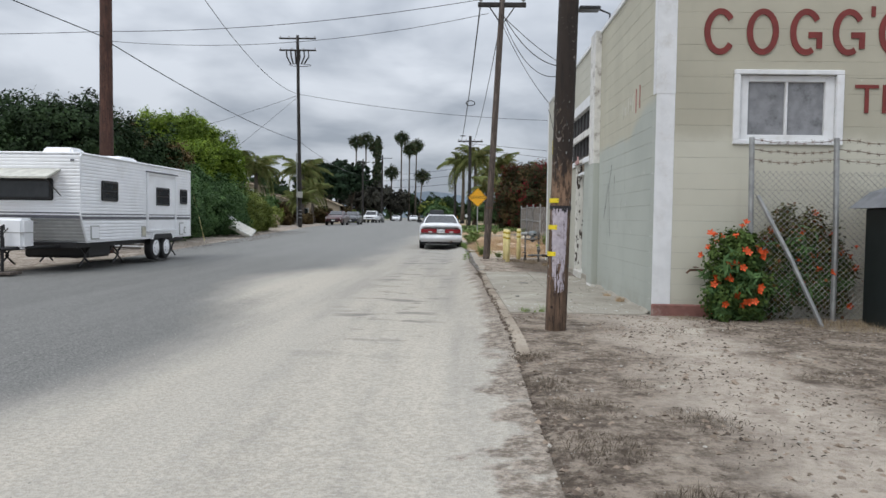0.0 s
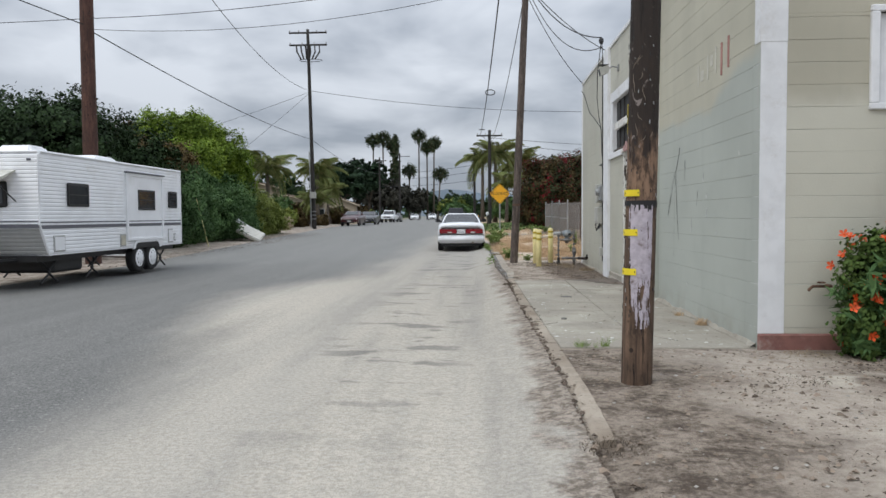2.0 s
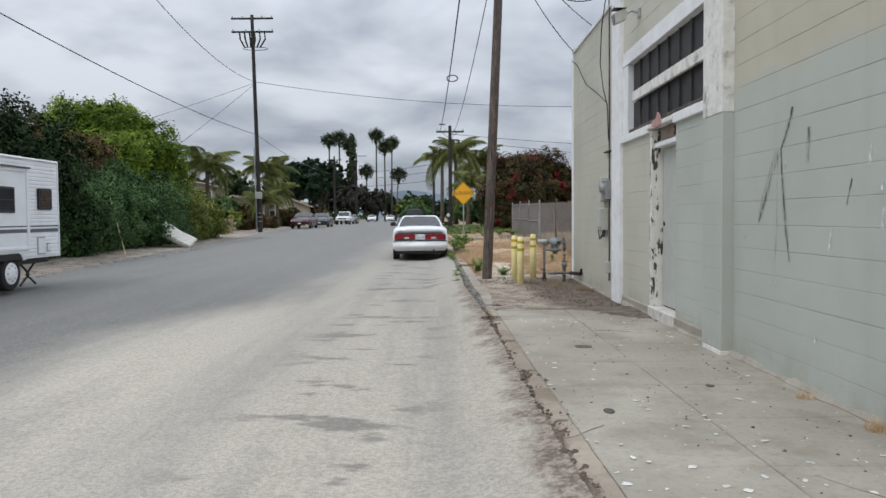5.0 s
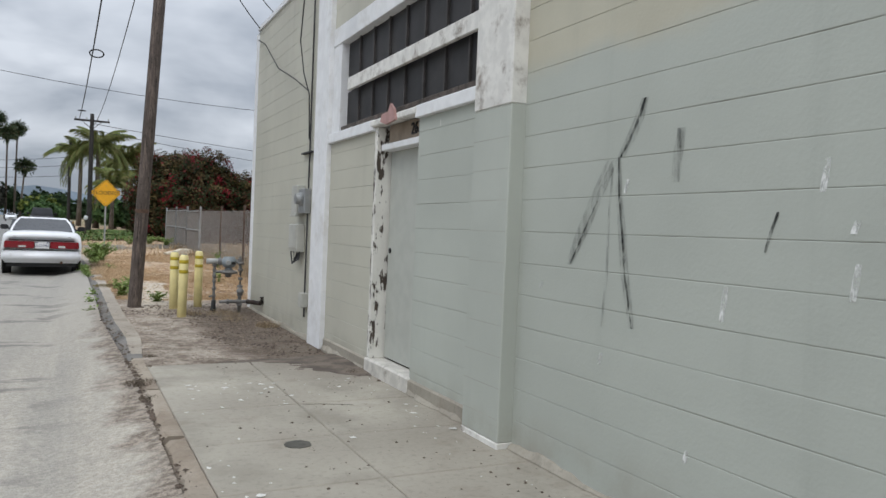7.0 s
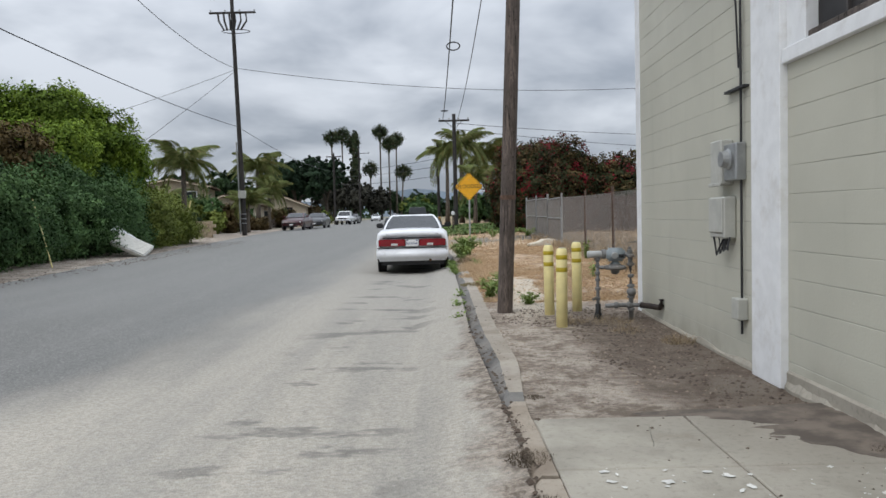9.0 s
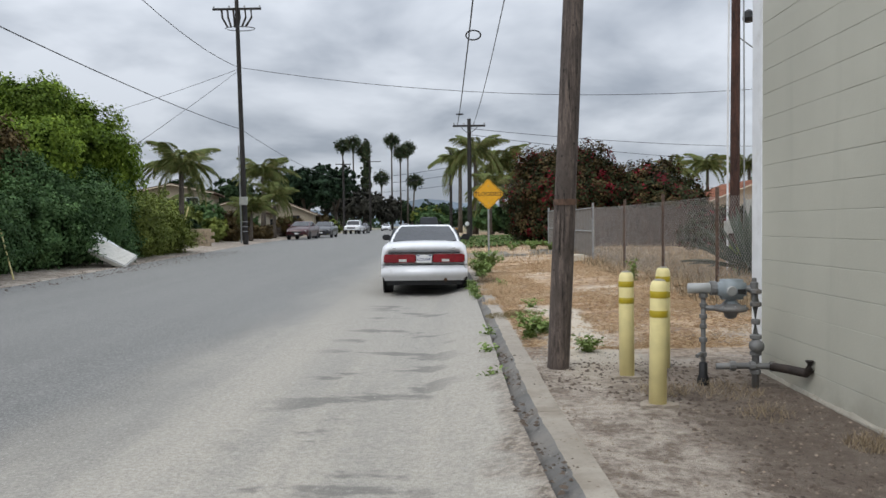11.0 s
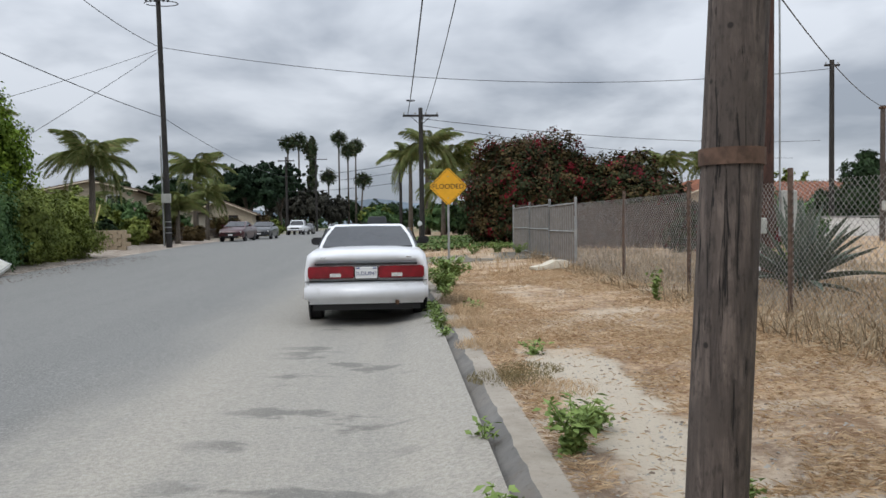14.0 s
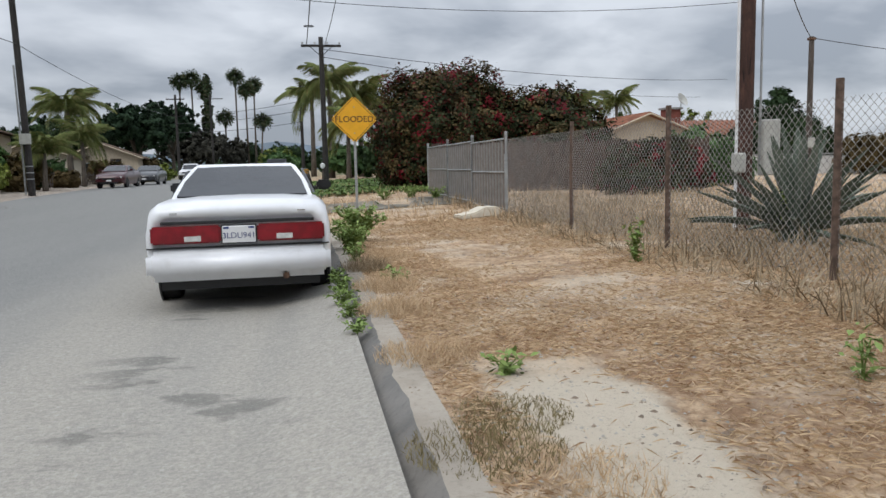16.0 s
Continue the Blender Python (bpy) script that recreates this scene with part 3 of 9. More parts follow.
def courses(name, axis, at, u0, u1, z0, z1, holes, mat, out=-1):
    """Courses of block, proud of the joints, round the openings; holes are rows of u0, u1, z0, z1."""
    wall = part(name, box(BM(), 0, 0.001, 0, 0.001, 1, 1.001), M_MORTAR, building)
    zs = sorted({z0, z1} | {z for h in holes for z in h[2:]})
    bm = BM()
    for za, zb in zip(zs, zs[1:]):
        spans = [(u0, u1)]
        for h in holes:
            if h[2] <= za + 1e-4 and h[3] >= zb - 1e-4:
                spans = cut(spans, h[0], h[1])
        for a, b in spans:
            if axis == "x":
                box(bm, at + 0.0036, at + 0.20, a, b, za, zb)
            else:
                box(bm, a, b, at + 0.0036, at + 0.20, za, zb)
    core = bpy.data.meshes.new(name)
    bm.to_mesh(core)
    bm.free()
    core.materials.append(M_MORTAR)
    wall.data = core
    k = 0
    z = BASE + 0.02
    while z < z1:
        za, zb = max(z + 0.0014, z0), min(z + C - 0.0014, z1)
        z += C
        if zb - za < 0.02:
            continue
        edges = sorted({za, zb} | {v for h in holes for v in h[2:] if za + 0.02 < v < zb - 0.02})
        for ea, eb in zip(edges, edges[1:]):
            spans = [(u0, u1)]
            for h in holes:
                if h[2] < eb - 0.01 and h[3] > ea + 0.01:
                    spans = cut(spans, h[0], h[1])
            for a, b in spans:
                bm = BM()
                m = max(2, int((b - a) / 0.16))
                rows = []
                for q in range(m + 1):
                    u = a + (b - a) * q / m
                    j = 0.0016 * noise.noise(Vector((u * 2.1, ea * 5, 3)))
                    g0 = 0.0026 * noise.noise(Vector((u * 1.6, ea * 9, 11)))
                    g1 = 0.0022 * noise.noise(Vector((u * 2.4, eb * 9, 23)))
                    prof = ((0.03, ea + g0), (j + 0.0012, ea + g0), (j, ea + g0 + 0.004), (j, eb + g1 - 0.003), (j + 0.002, eb + g1), (0.03, eb + g1))
                    rows.append([bm.verts.new((at + d, u, z2) if axis == "x" else (u, at + d, z2)) for d, z2 in prof])
                for r0, r1 in zip(rows, rows[1:]):
                    for q in range(5):
                        bm.faces.new((r0[q], r0[q + 1], r1[q + 1], r1[q]))
                bm.faces.new(rows[0])
                bm.faces.new(rows[-1][::-1])
                bmesh.ops.recalc_face_normals(bm, faces=bm.faces[:])
                part("block_course", bm, mat, wall)
    return wall


PIL = (14.83, 15.32)
WPIL = (18.94, 19.45)
FAR = 23.03
DOOR = (16.50, 17.52, 0.27, 2.50)
WIN = (15.34, 18.66, 2.58, 3.56)
courses("wall_street_near", "x", WX, WY, PIL[0], BASE, TOP, [], M_WALL_A)
courses("wall_street_bay_right", "x", WX, PIL[1], DOOR[0], BASE, 2.47, [], M_WALL_B)
courses("wall_street_bay_left", "x", WX, DOOR[1], WPIL[0], BASE, 2.47, [], M_WALL_C)
courses("wall_street_bay_top", "x", WX, PIL[1], WPIL[0], 3.76, TOP, [], M_WALL_C)
courses("wall_street_far", "x", WX, WPIL[1], FAR, BASE, TOP, [], M_WALL_C)
SW = (4.60, 5.80, 2.38, 3.20)
courses("wall_gable", "y", WY, WX + 0.24, 9.5, BASE, 5.6, [SW], M_WALL_F)

# ---- building trim ----
def trim(name, x0, x1, y0, y1, z0, z1, mat, label="", bev=0.006):
    return part(name, box(BM(), x0, x1, y0, y1, z0, z1, bev), mat, building, label)


trim("corner_strip", WX + 0.003, WX + 0.24, WY - 0.006, WY + 0.19, 0.27, 2.95, M_WHITE, "white corner strip, chipped at its foot", 0.002)
trim("corner_strip_upper", WX - 0.006, WX + 0.243, WY - 0.009, WY + 0.13, 2.95, 5.6, M_WHITE, "white corner strip lapping round the corner", 0.002)
trim("end_strip", WX - 0.004, WX + 0.24, FAR + 0.001, FAR + 0.22, 0.08, TOP, M_WHITE, "white strip at the end of the wall")
trim("corner_footing", WX + 0.002, 4.42, WY - 0.03, WY + 0.16, 0.02, 0.27, M_REDBASE, "chipped red oxide footing", 0.015)
trim("plinth", WX - 0.02, WX + 0.2, PIL[1], WPIL[0], 0.05, 0.26, M_SLAB, "rough cement plinth", 0.015)
trim("pilaster_lower", WX - 0.11, WX + 0.2, PIL[0], PIL[1], 0.17, 2.36, M_WALL_B, "grey pilaster", 0.008)
for k in range(11):
    trim("pilaster_joint", WX - 0.1106, WX - 0.09, PIL[0] + 0.01, PIL[1] - 0.01, 0.318 + k * C, 0.322 + k * C, M_MORTAR, bev=0.0)
trim("pilaster_foot", WX - 0.115, WX + 0.2, PIL[0] - 0.005, PIL[1] + 0.005, 0.08, 0.172, M_CHIPPED)
trim("pilaster_upper", WX - 0.113, WX + 0.2, PIL[0] - 0.002, PIL[1] + 0.002, 2.36, 4.72, M_CHIPPED, "white painted pilaster, flaking")
trim("pilaster_white", WX - 0.06, WX + 0.2, WPIL[0], WPIL[1], 0.12, 4.72, M_WHITE, "white pilaster")
trim("lintel", WX - 0.02, WX + 0.2, PIL[1], WPIL[0], 3.56, 3.76, M_WHITE, "white lintel")
trim("sill", WX - 0.045, WX + 0.2, PIL[1], DOOR[0], 2.47, 2.575, M_WHITE, "white sill")
trim("sill", WX - 0.045, WX + 0.2, DOOR[1], WPIL[0], 2.47, 2.575, M_WHITE, "white sill")
trim("window_jamb", WX - 0.01, WX + 0.2, 18.66, WPIL[0], 2.575, 3.56, M_WHITE)
trim("window_rail", WX - 0.012, WX + 0.03, PIL[1] + 0.02, 18.42, 3.0, 3.135, M_CHIPPED, "white weathered timber rail")
trim("sill_rot", WX + 0.01, WX + 0.06, PIL[1], 18.66, 2.575, 2.64, M_POLE_GREY, "bare rotten timber sill")
trim("parapet_cap", WX - 0.03, WX + 0.24, WY, FAR, TOP, TOP + 0.07, M_WHITE, "white parapet coping")
trim("far_corner_strip", WX - 0.006, WX + 0.24, FAR, FAR + 0.05, 0.14, TOP, M_WHITE, "white end strip")
trim("wall_north", WX + 0.24, 12.0, FAR - 0.2, FAR, 0.05, TOP, M_WALL_C)
trim("roof", WX + 0.2, 12.0, WY + 0.2, FAR - 0.1, 4.4, 4.5, M_MORTAR)
trim("wall_east", 12.0, 12.2, WY, FAR, 0.05, TOP, M_WALL_C)
trim("wall_gable_rest", 9.5, 12.0, WY, WY + 0.2, 0.05, 5.6, M_WALL_F)
M_BARDARK = plain("dark_steel_bar", (0.055, 0.05, 0.048), 0.7, var=0.4)


def lip(y0, y1, out, low, high, mat, label):
    """Ragged cement fillet along the foot of the wall."""
    bm = BM()
    n = int((y1 - y0) / 0.05)
    rows = []
    for i in range(n + 1):
        yy = y0 + (y1 - y0) * i / n
        o = out * (0.7 + 0.7 * noise.noise(Vector((yy * 2.7, 3, 1))) + 0.35 * noise.noise(Vector((yy * 11, 3, 1))))
        h = low + (high - low) * (0.55 + 0.7 * noise.noise(Vector((yy * 1.9, 7, 1))) + 0.35 * noise.noise(Vector((yy * 9, 7, 1))))
        rows.append([bm.verts.new(v) for v in ((WX - max(o, 0.012), yy, 0.06), (WX - max(o, 0.012), yy, 0.143), (WX - 0.008, yy, max(h, 0.15)), (WX + 0.05, yy, max(h, 0.15)))])
    for p, q in zip(rows, rows[1:]):
        for k in range(3):
            bm.faces.new((p[k], q[k], q[k + 1], p[k + 1]))
    return part("cement_fillet", bm, mat, building, label)


lip(WY + 0.02, PIL[0] - 0.01, 0.055, 0.14, 0.20, M_SLAB, "ragged cement fillet at the foot of the wall")
lip(PIL[1] + 0.01, DOOR[0] - 0.03, 0.06, 0.15, 0.21, M_SLAB, "ragged cement fillet at the foot of the wall")
lip(DOOR[1] + 0.04, WPIL[0] - 0.01, 0.06, 0.15, 0.24, M_SLAB, "ragged cement fillet at the foot of the wall")
lip(WPIL[1] + 0.01, FAR, 0.03, 0.14, 0.19, M_SLAB, "ragged cement fillet at the foot of the wall")
# bay window: two rows of dark panes behind mesh
window = tagged(new("window_1"), "dark steel factory window behind wire mesh", "window", kind="structure")
for r, (za, zb) in enumerate(((2.64, 3.02), (3.10, 3.56))):
    ys = [15.34 + i * (18.66 - 15.34) / 8 for i in range(9)]
    for a, b in zip(ys, ys[1:]):
        part("pane", box(BM(), WX + 0.075, WX + 0.09, a + 0.012, b - 0.012, za, zb), M_SCREEN, window)
    for a in ys[1:-1]:
        part("glazing_bar", box(BM(), WX + 0.05, WX + 0.08, a - 0.012, a + 0.012, za, zb, 0.003), M_BARDARK, window)
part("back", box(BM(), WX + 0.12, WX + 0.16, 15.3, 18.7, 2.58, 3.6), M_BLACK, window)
# street door
door = tagged(new("door_1"), "grey-green flush door in a peeling white frame", "door", kind="structure")
part("leaf", box(BM(), WX + 0.13, WX + 0.17, DOOR[0] + 0.02, DOOR[1] - 0.10, 0.29, 2.27, 0.004), M_DOOR, door)
part("jamb", box(BM(), WX - 0.012, WX + 0.16, DOOR[1] - 0.068, DOOR[1] - 0.002, 0.27, 2.50, 0.006), M_PEEL, door, "white jamb, paint peeling to dark wood")
part("jamb", box(BM(), WX + 0.03, WX + 0.16, DOOR[0] + 0.002, DOOR[0] + 0.05, 0.27, 2.50, 0.006), M_CHIPPED, door)
part("head", box(BM(), WX + 0.02, WX + 0.16, DOOR[0] + 0.05, DOOR[1] - 0.10, 2.27, 2.33, 0.006), M_WHITE, door)
part("transom", box(BM(), WX + 0.10, WX + 0.14, DOOR[0] + 0.05, DOOR[1] - 0.10, 2.33, 2.52), plain("tan_board", (0.36, 0.29, 0.22), 0.8), door, "tan transom board")
part("cap", box(BM(), WX - 0.05, WX + 0.06, DOOR[0] - 0.03, DOOR[1] + 0.05, 2.505, 2.57, 0.012), M_CHIPPED, door)
part("threshold", box(BM(), WX - 0.03, WX + 0.16, DOOR[0] - 0.02, DOOR[1] + 0.03, 0.08, 0.275, 0.018), M_STEP, door, "chipped white step")
part("number", text_bm("2670", 0.15, 0.004, pose(WX + 0.094, 16.74, 2.43, 90, 0, -90)), M_BLACK, door, "black house number")
part("handle", lathe(BM(), [(0.026, 0), (0.027, 0.006), (0.020, 0.012), (0.008, 0.014)], 12, pose(WX + 0.13, 17.36, 1.32, 0, -90, 0)), M_BLACK, door)
rag = BM()
prism(rag, [(16.88, 2.50), (17.10, 2.48), (17.24, 2.52), (17.20, 2.585), (17.05, 2.59), (17.0, 2.66), (16.92, 2.60)], WX - 0.075, WX - 0.05, "x")
tagged(obj("broken_board", rag, plain("pink_scrap", (0.45, 0.27, 0.25), 0.8)), "broken pinkish board scrap nailed over the door", "board")
# gable window
gw = tagged(new("window_2"), "boarded gable window, dusty panes in a wide white surround", "window", kind="structure")
M_DUSTPANE = plain("dusty_pane", (0.27, 0.275, 0.29), 0.35, var=0.25, scale=7, dirt=0.75, dirt_color=(0.04, 0.04, 0.04))
for a, b, c, d in ((4.52, 5.89, 3.20, 3.26), (4.52, 5.89, 2.32, 2.38), (4.52, 4.60, 2.38, 3.20), (5.80, 5.89, 2.38, 3.20)):
    part("surround", box(BM(), a, b, WY - 0.035, WY + 0.05, c, d, 0.008), M_WHITE, gw)
for a, b, c, d in ((4.60, 4.72, 2.38, 3.20), (5.68, 5.80, 2.38, 3.20), (4.72, 5.68, 3.12, 3.20), (4.72, 5.68, 2.38, 2.45), (5.185, 5.215, 2.45, 3.12)):
    part("window_frame", box(BM(), a, b, WY + 0.03, WY + 0.09, c, d, 0.006), M_WHITE, gw)
for a, b in ((4.72, 5.185), (5.215, 5.68)):
    part("pane", box(BM(), a, b, WY + 0.075, WY + 0.085, 2.45, 3.12), M_DUSTPANE, gw)
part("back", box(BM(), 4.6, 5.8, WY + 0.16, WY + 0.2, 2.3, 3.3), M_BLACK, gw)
# painted sign: open rings and rings in dark red, and a smaller word below
sign_rings = tagged(new("painted_sign"), "row of big dark red round shapes on the gable", "sign")


def ring(cx, gap0, gap1, bar=False):
    bm = BM()
    n, hw, hh, th = 26, 0.20, 0.29, 0.075
    pts = []
    for k in range(n + 1):
        a = radians(gap0 + (gap1 - gap0) * k / n)
        pts.append((math.cos(a), math.sin(a)))
    f, g = [], []
    for u, v in pts:
        f.append([bm.verts.new((cx + s * u * hw2, WY - dy, 3.735 + v * hh2)) for s, hw2, hh2, dy in ((1, hw, hh, 0.004), (1, hw, hh, 0.016), (1, hw - th, hh - th, 0.016), (1, hw - th, hh - th, 0.004))])
    for p, q in zip(f, f[1:]):
        for k in range(4):
            bm.faces.new((p[k], p[(k + 1) % 4], q[(k + 1) % 4], q[k]))
    if bar:
        box(bm, cx + 0.03, cx + 0.20, WY - 0.016, WY - 0.004, 3.66, 3.735)
        box(bm, cx + 0.13, cx + 0.20, WY - 0.015, WY - 0.004, 3.53, 3.68)
    bmesh.ops.recalc_face_normals(bm, faces=bm.faces[:])
    return part("painted_ring", bm, M_RED, sign_rings)


ring(4.33, 38, 322)
ring(4.86, 0, 360)
ring(5.40, 35, 300, True)
ring(5.93, 35, 300, True)
ring(6.50, 60, 250)
part("painted_tick", box(BM(), 6.20, 6.25, WY - 0.016, WY - 0.004, 3.93, 4.06), M_RED, sign_rings)
tagged(obj("painted_word", text_bm("TIR", 0.52, 0.004, pose(6.40, WY - 0.012, 2.885, 90, 0, 0)), M_RED), "thin dark red capital letters painted on the gable", "sign")
# faded strokes high on the street wall
for k, (yy, za, zb) in enumerate(((12.02, 2.86, 3.20), (11.80, 2.90, 3.22))):
    tagged(obj("painted_stroke", box(BM(), WX - 0.006, WX + 0.01, yy, yy + 0.05, za, zb), M_REDFADE), "faded red paint stroke on the block wall", "sign", "faded strokes")


M_GHOST = plain("painted_over_letters", (0.56, 0.545, 0.47), 0.75, var=0.12, scale=10)
for yy, za, zb, w in ((12.22, 2.92, 3.20, 0.05), (12.34, 3.02, 3.14, 0.09), (12.50, 2.90, 3.16, 0.05), (12.68, 2.92, 3.04, 0.12), (12.86, 2.88, 3.12, 0.05)):
    tagged(obj("painted_stroke", box(BM(), WX - 0.005, WX + 0.01, yy, yy + w, za, zb), M_GHOST), "pale painted-over stroke on the block wall", "sign", "faded strokes")


def spray_paint(name, color, cover):
    """Sprayed paint that lets the wall show through between its specks."""
    n = Nodes(name)
    m = n.done(color, 0.8, 0.0, 0.2)
    n.put(n.math("MULTIPLY", n.ramp(n.noise(26.0, 5.0, 0.7, (1, 1, 0.35)), 0.32, 0.68), cover), n.b.inputs["Alpha"])
    return m


M_SPRAY, M_MIST, M_DRIP = spray_paint("black_spray", (0.035, 0.037, 0.036), 0.95), spray_paint("spray_mist", (0.07, 0.075, 0.07), 0.33), spray_paint("white_drip", (0.80, 0.81, 0.79), 1.0)


def spray(pts, w, mat, label, lift=0.0035):
    bm = BM()
    rows = []
    for i, (yy, z) in enumerate(pts):
        j = 0.35 + 0.65 * math.sin(math.pi * (i + 0.6) / (len(pts) + 0.4))
        rows.append([bm.verts.new((WX - lift, yy - w * j, z)), bm.verts.new((WX - lift, yy + w * j, z))])
    for p, q in zip(rows, rows[1:]):
        bm.faces.new((p[0], p[1], q[1], q[0]))
    return tagged(obj("graffiti", bm, mat), label, "graffiti", "spray marks", "structure")


main = [(13.885, 1.95), (13.87, 1.75), (13.83, 1.55), (13.80, 1.35), (13.76, 1.2), (13.725, 1.06)]
spray(main, 0.008, M_SPRAY, "black sprayed stroke on the grey block wall")
spray(main, 0.034, M_MIST, "black sprayed stroke on the grey block wall", 0.0028)
top = [(13.70, 2.24), (13.74, 2.14), (13.80, 2.04), (13.87, 1.95)]
spray(top, 0.012, M_SPRAY, "black sprayed stroke on the grey block wall")
spray(top, 0.042, M_MIST, "black sprayed stroke on the grey block wall", 0.0028)
for k, q in enumerate((0.0, 0.03, 0.07)):
    spray([(13.90 + q, 1.94), (14.02 + q, 1.75), (14.14 + q, 1.55), (14.27 + q * 0.4, 1.36)], 0.02, M_MIST, "faint sprayed stroke on the grey block wall", 0.003 + 0.0006 * k)
spray([(14.05, 1.72), (14.16, 1.55), (14.27, 1.37)], 0.006, M_SPRAY, "thin black line on the grey block wall", 0.0052)
spray([(13.93, 1.90), (13.945, 1.6), (13.94, 1.3), (13.97, 1.04)], 0.012, M_MIST, "faint sprayed stroke on the grey block wall")
spray([(13.455, 2.06), (13.45, 2.0), (13.445, 1.96)], 0.016, M_MIST, "short black dab on the grey block wall")
spray([(13.43, 2.06), (13.45, 1.95), (13.46, 1.80)], 0.035, M_MIST, "faint wide smear on the grey block wall")
spray([(12.87, 1.655), (12.90, 1.57), (12.925, 1.485)], 0.009, M_SPRAY, "short black scratch on the grey block wall")
for yy, z, h in ((12.655, 1.86, 0.13), (13.12, 1.33, 0.16), (12.51, 1.46, 0.14), (13.80, 1.83, 0.07), (13.955, 0.90, 0.065), (12.52, 1.62, 0.05), (14.55, 1.25, 0.05), (12.15, 1.2, 0.05), (13.3, 0.55, 0.06)):
    spray([(yy, z), (yy + 0.008, z - h / 2), (yy + 0.018, z - h)], 0.017, M_DRIP, "white paint drip on the grey block wall")

# ---- electric boxes and conduit on the wall ----
eb = thing("electric_meter_box", pose(WX, 19.98, 1.84), "grey electric boxes with a meter on the block wall", "meter box")
part("cabinet", box(BM(), -0.11, 0.0, -0.02, 0.24, -0.19, 0.20, 0.012), M_GREYBOX, eb)
part("side_box", box(BM(), -0.09, 0.0, -0.30, -0.03, -0.16, 0.15, 0.01), M_GALV, eb)
part("lid_rim", box(BM(), -0.125, -0.108, -0.03, 0.25, -0.20, -0.17, 0.004), M_GREYBOX, eb)
part("meter_ring", lathe(BM(), [(0.085, 0), (0.09, 0.02), (0.07, 0.03), (0.065, 0.08)], 16, pose(-0.085, -0.16, 0.02, 0, -90, 0)), M_GALV, eb)
eb2 = thing("junction_box", pose(WX, 20.0, 1.36), "pale grey junction box with loose cables below", "junction box")
part("cabinet", box(BM(), -0.11, 0.0, -0.10, 0.24, -0.17, 0.19, 0.012), M_GREYBOX, eb2)
part("flap", box(BM(), -0.125, -0.108, -0.09, 0.23, -0.12, 0.18, 0.006), M_GREYBOX, eb2)
for k in range(4):
    part("cable", tube(BM(), [(-0.06 - 0.02 * k, -0.1 + 0.07 * k, -0.16), (-0.1, -0.14 + 0.08 * k, -0.26 - 0.02 * k), (-0.06, -0.05 + 0.07 * k, -0.27), (-0.03, 0.02 + 0.03 * k, -0.17)], 0.009, 6), M_CABLE, eb2)
cd = thing("conduit", pose(WX, 19.72, 0.4), "thin dark conduit and service cables up the wall", "conduit")
part("pipe", tube(BM(), [(-0.03, 0, 0.0), (-0.03, 0, 2.0), (-0.03, 0.02, 4.3), (-0.05, 0.02, 4.62)], 0.011, 8), M_CABLE, cd)
part("weather_head", lathe(BM(), [(0.03, 0), (0.05, 0.04), (0.05, 0.09), (0.02, 0.13)], 10, pose(-0.06, 0.02, 4.55)), M_CABLE, cd)
part("cable", tube(BM(), [(-0.06, 0.02, 4.6), (-0.1, 0.25, 4.0), (-0.08, 0.45, 3.5), (-0.06, 0.3, 3.05), (-0.05, 0.05, 2.75), (-0.04, 0.02, 2.2)], 0.009, 6), M_CABLE, cd)
part("cable", tube(BM(), [(-0.05, 3.2, 4.1), (-0.06, 2.6, 3.9), (-0.08, 1.6, 3.35), (-0.07, 0.7, 3.05), (-0.05, 0.08, 2.8)], 0.008, 6), M_CABLE, cd)
part("bracket", box(BM(), -0.05, 0.0, -0.1, 0.32, 2.03, 2.05), M_CABLE, cd)
part("low_box", box(BM(), -0.09, 0, -0.06, 0.08, 0.12, 0.30, 0.008), M_GREYBOX, cd)
fl = thing("floodlight", pose(WX, 18.05, 4.12), "small grey floodlight on a bracket above the window", "floodlight")
part("bracket", tube(BM(), [(0, 0, 0), (-0.12, 0, 0.03), (-0.2, 0, -0.02)], 0.015, 8), M_GALV, fl)
part("base", box(BM(), -0.03, 0.0, -0.05, 0.05, -0.06, 0.06, 0.006), M_GALV, fl)
part("housing", prism(BM(), [(-0.36, -0.02), (-0.34, -0.15), (-0.20, -0.09), (-0.18, -0.01), (-0.22, 0.05)], -0.07, 0.07, "y"), M_GREYBOX, fl, "grey wedge-shaped housing")
part("hood", box(BM(), -0.37, -0.20, -0.085, 0.085, 0.045, 0.055, 0.003), M_BLACK, fl)
part("lens", prism(BM(), [(-0.366, -0.03), (-0.346, -0.145), (-0.352, -0.146), (-0.372, -0.031)], -0.055, 0.055, "y"), M_GLASS, fl)
rl = thing("roof_lamp", pose(WX + 0.1, 14.7, TOP + 0.07), "black lamp head on the parapet", "lamp")
part("arm", tube(BM(), [(0, 0, 0), (0, 0, 0.25), (-0.2, 0, 0.33)], 0.018, 8), M_BLACK, rl)
part("head", box(BM(), -0.55, -0.18, -0.13, 0.13, 0.30, 0.36, 0.015), M_BLACK, rl)
vs = thing("vent_stack", pose(WX + 0.5, 18.8, 4.5), "thin black vent pipe on the roof", "pipe")
part("pipe", cyl(BM(), (0, 0, 0), (0, 0, 0.85), 0.035), M_BLACK, vs)
hc = thing("hose_tap", pose(4.12, WY, 0.72), "small brass tap sticking out of the gable", "tap")
part("spout", tube(BM(), [(0.05, 0, 0), (0.05, -0.10, 0), (-0.12, -0.11, 0.0), (-0.16, -0.11, -0.04)], 0.014, 8), M_RUST, hc)
